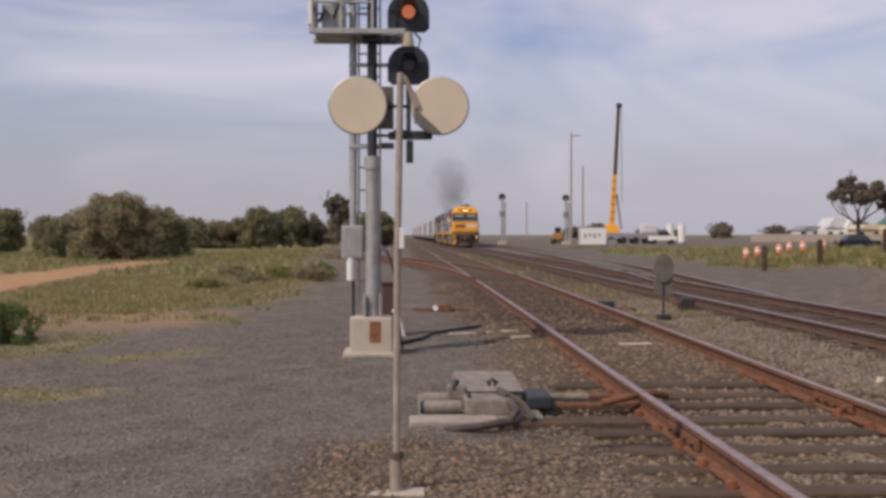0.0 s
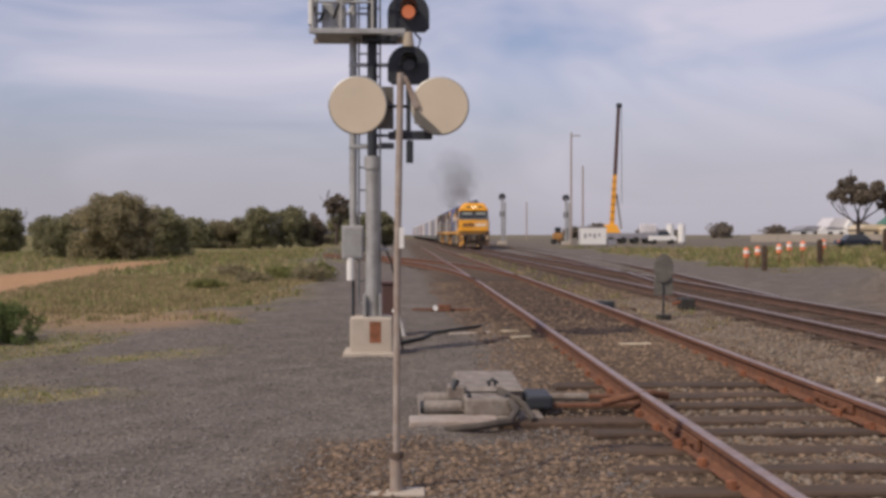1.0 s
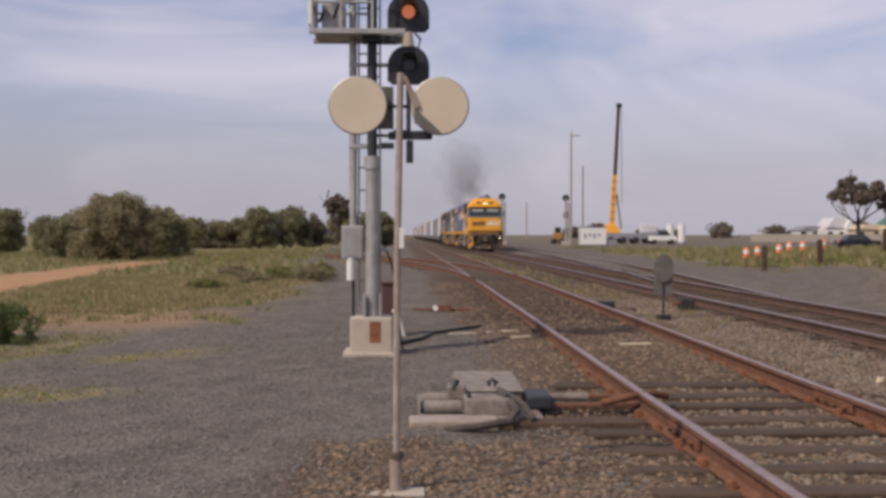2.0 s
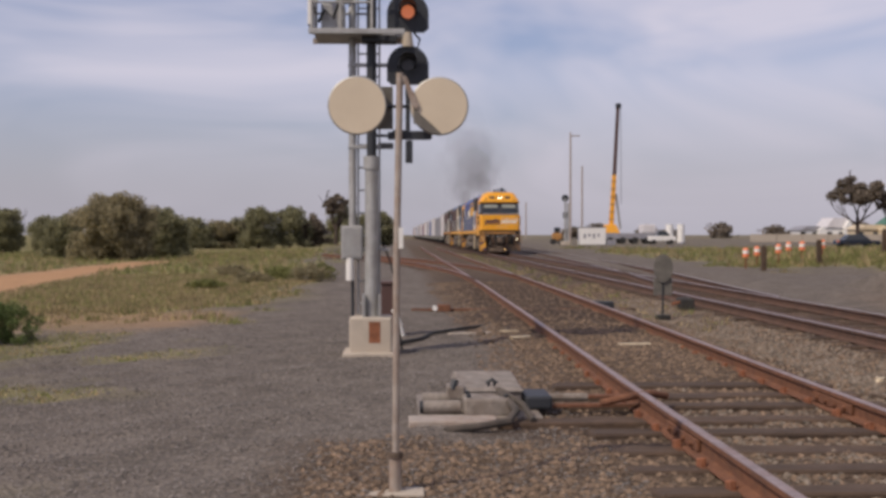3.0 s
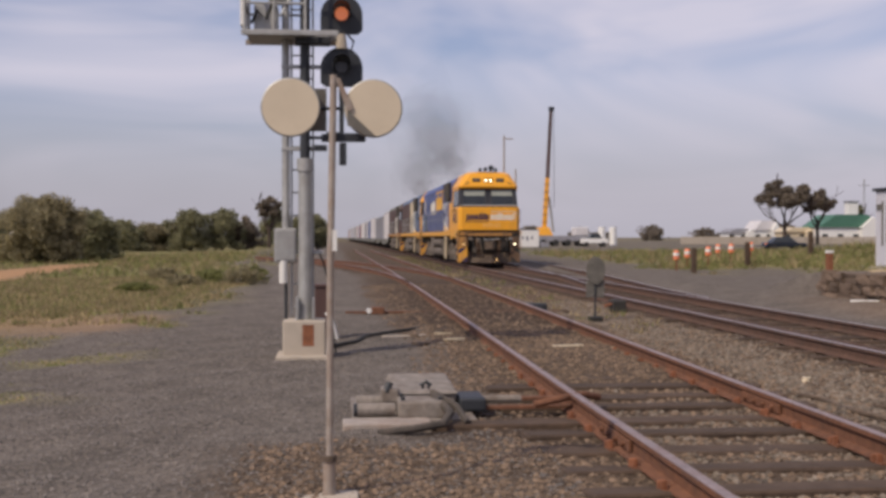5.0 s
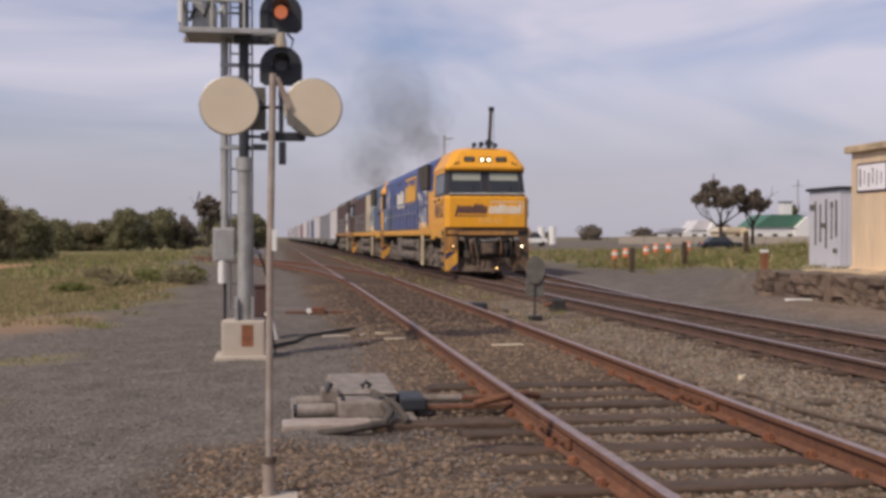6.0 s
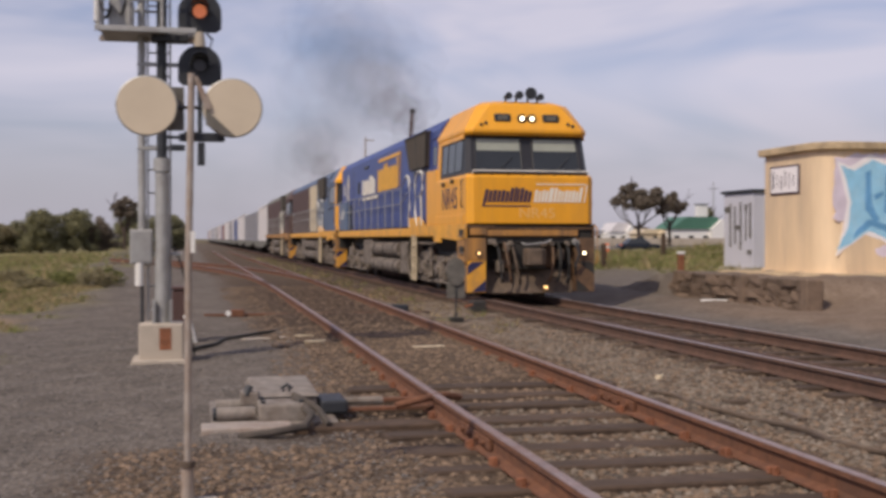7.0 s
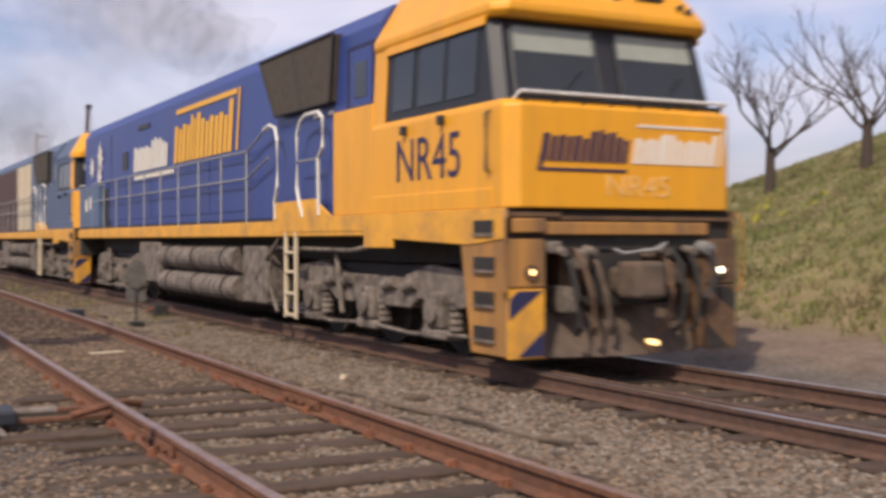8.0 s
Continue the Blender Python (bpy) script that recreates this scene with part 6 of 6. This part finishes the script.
def house(x, y, w, d, h, roof_h, rz, label, roof, wall="brick_far", wins=3):
    t = thing("house", label, "house", (x, y, float(ground_z(x, y))), rz, group="houses beyond the yard")
    part("wall", box(-w / 2, w / 2, 0, d, -0.2, h), wall, t)
    part("roof", extrude_poly([(-w / 2 - 0.4, h), (-w / 4, h + roof_h), (w / 4, h + roof_h), (w / 2 + 0.4, h)], "y", -0.4, d + 0.4), roof, t)
    part("gable", extrude_poly([(w * 0.12, h - 0.1), (w * 0.31, h + roof_h * 0.8), (w * 0.5, h - 0.1)], "y", -1.6, 0.5), wall, t)
    part("gable_wall", box(w * 0.14, w * 0.48, -1.58, 0.0, -0.2, h - 0.1), wall, t)
    for k in range(wins):
        xx = -w * 0.42 + k * w * 0.5 / max(1, wins - 1)
        win = part("window", box(xx - 0.6, xx + 0.6, -0.03, 0.02, 1.0, 2.0), "glass", t)
        part("sill", box(xx - 0.7, xx + 0.7, -0.1, 0.0, 0.92, 1.0), "white", win)


house(108.4, 235, 13.5, 9, 3.4, 2.7, 0, "white house with a green hipped roof", "green_roof", "white")
house(92, 255, 5.4, 7, 2.4, 0.9, 0, "low white outbuilding with a grey roof", "cont_grey", "white", 2)
house(100.6, 262, 5.4, 7, 3.0, 2.2, 0, "white house with a pale roof", "cont_white", "white", 2)
house(99.4, 240, 6.6, 6, 2.5, 1.0, 0, "low cream house with a sandy roof", "cream", "brick_far", 2)
chim = thing("water_tower", "square white tower behind the green roof", "tower", (113.5, 246, float(ground_z(113, 246))))
part("shaft", box(-1.1, 1.1, -1.1, 1.1, 0, 9.0, 0.05), "white", chim)
part("cap", box(-1.3, 1.3, -1.3, 1.3, 9.0, 9.3), "cont_grey", chim)
fence = tagged(thing("boundary_wall", "long pale boundary wall before the houses", "wall"), kind="structure")
for k in range(12):
    part("panel", box(67 + k * 5, 71.9 + k * 5, 219, 219.3, -0.5, 1.35), "concrete", fence)
car = thing("parked_car", "dark blue saloon car parked on the grass", "car", (44.7, 112, float(ground_z(44.7, 112))))
part("body", loft([[(-2.1, -0.85, 0.35), (2.1, -0.85, 0.35), (2.1, 0.85, 0.35), (-2.1, 0.85, 0.35)], [(-2.0, -0.85, 0.85), (2.05, -0.85, 0.8), (2.05, 0.85, 0.8), (-2.0, 0.85, 0.85)]], bev=0.1), "car_paint", car)
part("cabin", loft([[(-1.5, -0.78, 0.82), (1.2, -0.78, 0.82), (1.2, 0.78, 0.82), (-1.5, 0.78, 0.82)], [(-0.9, -0.62, 1.4), (0.5, -0.62, 1.4), (0.5, 0.62, 1.4), (-0.9, 0.62, 1.4)]], bev=0.06), "glass", car)
for x in (-1.3, 1.35):
    for s in (-1, 1):
        part("wheel", rod((x, s * 0.70, 0.32), (x, s * 0.88, 0.32), 0.32, seg=16), "rubber", car)
part("tail_lamp", box(-2.12, -2.02, -0.8, -0.4, 0.65, 0.8), "orange", car)
mst = thing("radio_mast", "thin grey lattice mast", "mast", (124, 262, float(ground_z(124, 262))))
for k in range(3):
    a = k * math.tau / 3
    part("leg", rod((0.5 * math.cos(a), 0.5 * math.sin(a), 0), (0.12 * math.cos(a), 0.12 * math.sin(a), 15), 0.05, seg=5), "steel", mst)
part("cross_bar", box(-1.4, 1.4, -0.05, 0.05, 13.4, 13.55), "steel", mst)

# ================= trees and plants =================


def leaf_cloud(centres, radii, count, size, seed, flat=0.8):
    """Many small bent leaves scattered over clumps."""
    r = np.random.RandomState(seed)
    c = np.asarray(centres, float)
    rad = np.asarray(radii, float)
    pick = r.choice(len(c), count, p=rad ** 2 / np.sum(rad ** 2))
    d = r.normal(size=(count, 3))
    d /= np.linalg.norm(d, axis=1)[:, None]
    p = c[pick] + d * (rad[pick] * r.uniform(0.1, 1.12, count) ** 0.6)[:, None] * np.array([1, 1, flat])
    u = r.normal(size=(count, 3))
    u /= np.linalg.norm(u, axis=1)[:, None]
    w = np.cross(u, r.normal(size=(count, 3)))
    w /= np.linalg.norm(w, axis=1)[:, None]
    s = (size * r.uniform(0.6, 1.4, count))[:, None]
    v = np.stack([p - u * s, p + w * s * 0.55, p + u * s, p - w * s * 0.5 + np.cross(u, w) * s * 0.3], 1).reshape(-1, 3)
    f = np.arange(count)[:, None] * 4 + np.array([[0, 1, 2, 3]])
    return v, f


def branches(bm, a, direction, length, r, depth, rng, tips, spread=0.6, lift=0.15):
    d = Vector(direction).normalized()
    pts = [Vector(a)]
    for k in range(3):
        d = (d + Vector((rng.uniform(-1, 1), rng.uniform(-1, 1), rng.uniform(-0.4, 0.8))) * 0.22).normalized()
        pts.append(pts[-1] + d * length / 3)
    for i in range(3):
        rod(pts[i], pts[i + 1], r * (1 - i * 0.16), r * (1 - (i + 1) * 0.16), 5 if depth else 6, bm, caps=False)
    tips.append((pts[-1], length))
    if depth > 0:
        for k in range(rng.choice((2, 3, 3))):
            nd = (d + Vector((rng.uniform(-1, 1), rng.uniform(-1, 1), rng.uniform(-0.5, 1) + lift)) * spread).normalized()
            branches(bm, pts[rng.choice((1, 2, 3, 3))], nd, length * rng.uniform(0.6, 0.85), r * 0.58, depth - 1, rng, tips, spread, lift)


def tree(name, label, x, y, height, width, leaf, count, size, seed, trunk=0.25, dense=True, group="", z=None):
    rng = random.Random(seed)
    t = thing(name, label, "tree" if "tree" in name else "bush", (x, y, float(ground_z(x, y)) if z is None else z), group=group)
    height *= 1.13
    bm = bmesh.new()
    tips = []
    rod((0, 0, -0.1), (0, 0, height * trunk), height * 0.035, height * 0.028, 8, bm)
    for k in range(5):
        a = k * math.tau / 5 + rng.uniform(-0.4, 0.4)
        branches(bm, (0, 0, height * trunk * rng.uniform(0.6, 1.0)), (math.cos(a) * width / height, math.sin(a) * width / height, 0.9), height * 0.33, height * 0.016, 2, rng, tips)
    part("trunk", bm, "bark", t)
    cs, rs_ = [], []
    n = 150 if dense else 54
    for k in range(n):
        a, u = rng.uniform(0, math.tau), rng.uniform(-1.0 if dense else -0.2, 1.0)
        q = math.sqrt(1 - max(u, 0 if dense else u) ** 2) * rng.uniform(0.3, 1.0)
        lump = 0.85 + 0.25 * math.sin(3 * a + seed) * math.cos(2.2 * u + seed)
        low, high = (0.0, 0.98) if dense else (0.34, 1.0)
        cs.append((math.cos(a) * q * width * 0.45 * lump, math.sin(a) * q * width * 0.45 * lump, height * (low + (high - low) * (0.5 + 0.43 * u * (lump if u > 0 else 1)))))
        rs_.append(rng.uniform(0.07, 0.13) * min(width, height * 1.5) * (1.0 if dense else 0.66))
    v, f = leaf_cloud(cs, rs_, int(count * 3.4), size * 0.5, seed, 0.85)
    from_arrays("crown", v, f, leaf, t)
    return t


def sight(px, d):
    """Sideways place of a thing d metres along the line that stands in that direction from the eye."""
    return d * math.tan(math.atan(px / 2060) + radians(2.17))


# paddock side, from near to far
tree("bush", "low dark green bush in the dry grass", -5.95, 16.9, 0.55, 2.0, "leaf_green", 7000, 0.032, 21)
for px, d, h, w, leaf, n, seed in ((-774, 112, 4.2, 4.6, "leaf", 3600, 24), (-668, 92, 3.0, 4.0, "leaf", 3000, 30), (-578, 84, 4.35, 7.6, "leaf_olive", 7000, 22), (-495, 90, 3.5, 5.0, "leaf", 3600, 23), (-700, 130, 3.6, 6.0, "leaf", 2400, 31)):
    tree("tree", "broad dark green tree at the paddock edge", sight(px, d), d, h, w, leaf, int(n * 1.5), 0.20, seed, group="paddock trees")
for k, (px, h, w, leaf) in enumerate(((-440, 3.8, 7, "leaf"), (-395, 3.4, 6, "leaf_olive"), (-355, 3.5, 6, "leaf"), (-325, 5.0, 6.5, "leaf"), (-270, 5.1, 7.0, "leaf"), (-230, 3.8, 5, "leaf_grey"), (-140, 3.9, 6, "leaf"), (-105, 4.2, 5, "leaf"))):
    tree("tree", "dark green tree in the shelter belt", sight(px, 150 + 3 * (k % 3)), 150 + 3 * (k % 3), h, w, leaf, 2600, 0.30, 40 + k, group="shelter belt trees")
tree("tree", "tall sparse gum tree beyond the line", sight(-188, 178), 178, 7.2, 5.4, "leaf_grey", 2600, 0.32, 60, 0.4, False)
tree("tree", "dark conifer clump beyond the line", sight(-175, 182), 182, 5.4, 7.5, "leaf", 2400, 0.35, 61)
for k, (px, d, h, w) in enumerate(((-335, 36, 0.35, 1.6), (-290, 40, 0.45, 1.5), (-235, 37, 0.55, 1.8), (-212, 39, 0.5, 1.2), (-370, 44, 0.4, 1.8), (-420, 33, 0.3, 1.4))):
    tree("bush", "low weedy bush at the gravel's edge", sight(px, d), d, h, w, "grass" if k % 2 else "leaf_olive", 900, 0.06, 140 + k, group="weedy bushes")
# yard side
tree("gum_tree", "spreading gum tree with two open crowns", 82, 205, 10.5, 13, "leaf_grey", 4200, 0.42, 70, 0.38, False)
tree("gum_tree", "smaller gum tree beside the larger one", 88.6, 206, 9.2, 8, "leaf_grey", 2200, 0.42, 71, 0.42, False)
tree("tree", "dark pine behind the house", 117, 250, 8.5, 4, "leaf", 1200, 0.5, 72)
for k in range(15):
    x = 60 + k * 14 + (k * 37 % 11)
    tree("tree", "low dark scrub tree on the skyline", x, 400 + (k * 53 % 60), 3.6 + (k * 29 % 3), 9 + (k * 17 % 8), "leaf_grey", 500, 0.8, 80 + k, group="skyline scrub")
tree("bush", "dark green bush on the grassy bank", 24.0, 31.3, 1.45, 2.2, "leaf_olive", 5200, 0.10, 120)
tree("tree", "grey green tree behind the bank", 33.0, 50.0, 3.6, 5.5, "leaf_grey", 1800, 0.2, 121)


def bare_tree(x, y, height, seed):
    rng = random.Random(seed)
    t = thing("bare_tree", "leafless dark tree on the grassy bank", "tree", (x, y, float(ground_z(x, y))), group="leafless trees")
    bm = bmesh.new()
    tips = []
    rod((0, 0, -0.2), (0.05, 0, height * 0.3), height * 0.035, height * 0.028, 8, bm)
    for k in range(6):
        a = k * math.tau / 6 + rng.uniform(-0.3, 0.3)
        branches(bm, (0.05, 0, height * rng.uniform(0.2, 0.32)), (math.cos(a) * 0.75, math.sin(a) * 0.75, 0.8), height * 0.30, height * 0.012, 4, rng, tips, 0.8, 0.1)
    part("trunk", bm, "bark", t)


bare_tree(28.4, 30.1, 5.3, 7)
bare_tree(25.9, 23.6, 4.8, 9)


def tufts(name, label, region, count, h, mats, seed, keep):
    """Blades in tufts over a stretch of ground: one object of stuff."""
    r = np.random.RandomState(seed)
    x0, x1, y0, y1 = region
    tx, ty = r.uniform(x0, x1, count), r.uniform(y0, y1, count)
    ok = keep(tx, ty, r.uniform(0, 1, count))
    tx, ty = tx[ok], ty[ok]
    n = len(tx)
    k = 7
    bx = np.repeat(tx, k) + r.normal(0, 0.06 + h * 0.12, n * k)
    by = np.repeat(ty, k) + r.normal(0, 0.06 + h * 0.12, n * k)
    bz = ground_z(bx, by) - 0.01
    hh = np.repeat(h * r.uniform(0.4, 1.3, n), k) * r.uniform(0.5, 1.2, n * k)
    ang = r.uniform(0, math.tau, n * k)
    wd = 0.012 + 0.02 * h + hh * 0.05
    lean = r.normal(0, 0.35, (n * k, 2)) * hh[:, None]
    a = np.stack([bx - np.cos(ang) * wd, by - np.sin(ang) * wd, bz], 1)
    b = np.stack([bx + np.cos(ang) * wd, by + np.sin(ang) * wd, bz], 1)
    c = np.stack([bx + lean[:, 0], by + lean[:, 1], bz + hh], 1)
    v = np.stack([a, b, c], 1).reshape(-1, 3)
    f = np.arange(n * k)[:, None] * 3 + np.array([[0, 1, 2]])
    idx = np.repeat(r.choice(len(mats), n, p=[m[1] for m in mats]), k)
    ob = from_arrays(name, v, f, "", None, [m[0] for m in mats], idx)
    return tagged(ob, label, "grass", kind="stuff")


def cover(thr):
    return lambda x, y, u: zones(x, y)[0] > thr + u * 0.6


tufts("paddock_grass", "dry and green grass tufts beside the gravel", (-16, -1.6, 19, 46), 16000, 0.12, (("grass_dry", 0.72), ("grass", 0.28)), 1, cover(0.25))
tufts("yard_weeds", "short green weeds in the gravel", (-9, -1.6, 7, 20), 5000, 0.045, (("grass_dry", 0.45), ("grass", 0.55)), 8, cover(0.2))
tufts("far_grass", "rough grass along the paddock", (-60, -3, 46, 120), 9000, 0.3, (("grass_dry", 0.4), ("grass", 0.6)), 2, cover(0.25))
tufts("bank_grass", "long green grass on the bank", (10.6, 40, 8, 48), 20000, 0.16, (("grass", 0.7), ("grass_dry", 0.3)), 3, cover(0.15))
tufts("yard_grass", "green weeds behind the fence markers", (11.5, 60, 40, 120), 7000, 0.35, (("grass", 0.6), ("grass_dry", 0.4)), 4, cover(0.2))
tufts("wildflowers", "yellow wildflowers on the bank", (16, 30, 22, 44), 700, 0.20, (("flower", 0.6), ("grass", 0.4)), 5,
      lambda x, y, u: (np.hypot((x - 21.5) / 4, (y - 26) / 4) < 0.5 + 0.6 * u) & (zones(x, y)[0] > 0.3))
tufts("ballast_weeds", "thin weeds between the tracks", (4.3, 5.6, 18, 90), 500, 0.12, (("grass_dry", 0.7), ("grass", 0.3)), 6, lambda x, y, u: u < 0.8)

# ================= ballast =================


def stones(name, label, count, place, size, mat, seed):
    r = np.random.RandomState(seed)
    x, y = place(r, count)
    n = len(x)
    base = np.array([[1, 0, -0.2], [-0.5, 0.85, -0.2], [-0.5, -0.85, -0.2], [0.1, 0.05, 0.75], [0.55, 0.6, 0.35], [-0.8, 0.0, 0.4], [0.35, -0.75, 0.3]])
    tri = np.array([[0, 4, 3], [4, 1, 3], [1, 5, 3], [5, 2, 3], [2, 6, 3], [6, 0, 3], [0, 1, 4], [1, 2, 5], [2, 0, 6]])
    ang = r.uniform(0, math.tau, n)
    s = size * r.uniform(0.5, 1.35, n)
    j = base[None] * (1 + r.normal(0, 0.2, (n, 7, 3)))
    vx = (j[:, :, 0] * np.cos(ang)[:, None] - j[:, :, 1] * np.sin(ang)[:, None]) * s[:, None] + x[:, None]
    vy = (j[:, :, 0] * np.sin(ang)[:, None] + j[:, :, 1] * np.cos(ang)[:, None]) * s[:, None] + y[:, None]
    vz = j[:, :, 2] * s[:, None] * 0.8 + ground_z(x, y)[:, None]
    v = np.stack([vx, vy, vz], 2).reshape(-1, 3)
    f = (np.arange(n)[:, None, None] * 7 + tri[None]).reshape(-1, 3)
    return tagged(from_arrays(name, v, f, mat), label, "ballast", kind="stuff")


def in_ballast(r, n):
    y = 3.0 + 32 * r.uniform(0, 1, n) ** 1.5
    x = r.uniform(-0.6, 9.2, n)
    ok = (zones(x, y)[2] > r.uniform(0.2, 1, n)) & (grease(x, y) < r.uniform(0.1, 1.3, n))
    return x[ok], y[ok]


def between(r, n):
    y = 3.0 + 24 * r.uniform(0, 1, n) ** 1.4
    x = np.where(r.uniform(0, 1, n) < 0.68, r.normal(5.0, 0.5, n), r.uniform(2.2, 3.6, n))
    ok = (np.abs(x - 2.9) > 1.2) | (y < 9.5 + r.normal(0, 0.8, n))
    x, y = x[ok], y[ok]
    return x, y


def sparse(r, n):
    y = 5.0 + 14 * r.uniform(0, 1, n) ** 1.4
    x = r.uniform(-6, 1.5, n)
    return x, y


stones("ballast", "brown grey crushed stone ballast", 90000, in_ballast, 0.026, "stone", 1)
stones("ballast", "paler fresh crushed stone ballast", 22000, between, 0.028, "stone_pale", 2)
stones("gravel", "scattered grey pebbles on the gravel yard", 42000, sparse, 0.013, "stone_grey", 3)

# ================= exhaust smoke =================
sm = bpy.data.materials.new("thin exhaust smoke")
sm.use_nodes = True
sn, sl = sm.node_tree.nodes, sm.node_tree.links
sn.remove(sn["Principled BSDF"])
tr, df, mxs = sn.new("ShaderNodeBsdfTransparent"), sn.new("ShaderNodeBsdfDiffuse"), sn.new("ShaderNodeMixShader")
df.inputs["Color"].default_value = (0.11, 0.09, 0.075, 1)
mxs.inputs["Fac"].default_value = 0.0075
sl.new(tr.outputs[0], mxs.inputs[1]), sl.new(df.outputs[0], mxs.inputs[2]), sl.new(mxs.outputs[0], sn["Material Output"].inputs["Surface"])
M["smoke"] = sm
for name, dense in (("smoke_mid", 0.011), ("smoke_thick", 0.030)):
    M[name] = sm.copy()
    M[name].name = "exhaust " + name.replace("_", " ")
    M[name].node_tree.nodes[mxs.name].inputs["Fac"].default_value = dense
scene.cycles.transparent_max_bounces = 160


def plume(label, seed, count, length, rise):
    t = thing("exhaust_smoke", label, "smoke", (MAIN, 0, 0), kind="stuff")
    r = random.Random(seed)
    for k in range(count):
        s = (k + r.uniform(0, 0.8)) / count
        rad = 0.45 + 2.3 * s
        at = pose(r.uniform(-0.3, 0.3) * (1 + 4 * s), s * length, 4.3 + rise * s ** 0.8 + r.uniform(-0.9, 0.7) * (0.2 + s))
        for shell in (1.0, 0.75, 0.5):
            bm = bmesh.new()
            bmesh.ops.create_icosphere(bm, subdivisions=3, radius=1.0)
            off = Vector((r.uniform(-50, 50), r.uniform(-50, 50), r.uniform(-50, 50)))
            for v in bm.verts:
                v.co *= 1 + 0.75 * noise.noise(v.co * 1.4 + off) + 0.25 * noise.noise(v.co * 3.5 + off)
            ob = part("puff", bm, "smoke_thick" if s < 0.22 else "smoke_mid" if s < 0.55 else "smoke", t, smooth=True)
            ob.matrix_basis = at @ Matrix.Diagonal((rad * shell, rad * 1.6 * shell, rad * shell, 1))
            ob.visible_shadow = False
    return t


smoke_a = plume("thin dark exhaust smoke trailing from the leading locomotive", 3, 15, 17.0, 5.2)
smoke_b = plume("thin dark exhaust smoke trailing from the second locomotive", 4, 8, 18.0, 3.8)
TRAIN += [(smoke_a, 11.8), (smoke_b, LOCO + 11.8)]

# ================= what moves =================
START, SPEED = 123.63, 14.266


def motions():
    steps = [k * 0.5 for k in range(17)]
    for ob, off in TRAIN:
        z, x = ob.matrix_basis.translation.z, ob.matrix_basis.translation.x
        walk(ob, [(t, pose(x, START - SPEED * t + off, z)) for t in steps])
    # the leading wheels roll
    for ws in wheels:
        y, r = ws.matrix_basis.translation.y, 0.51
        walk(ws, [(k / 30, pose(0, y, r, math.degrees(SPEED * k / 30 / r) % 360.0)) for k in range(241)])


motions()
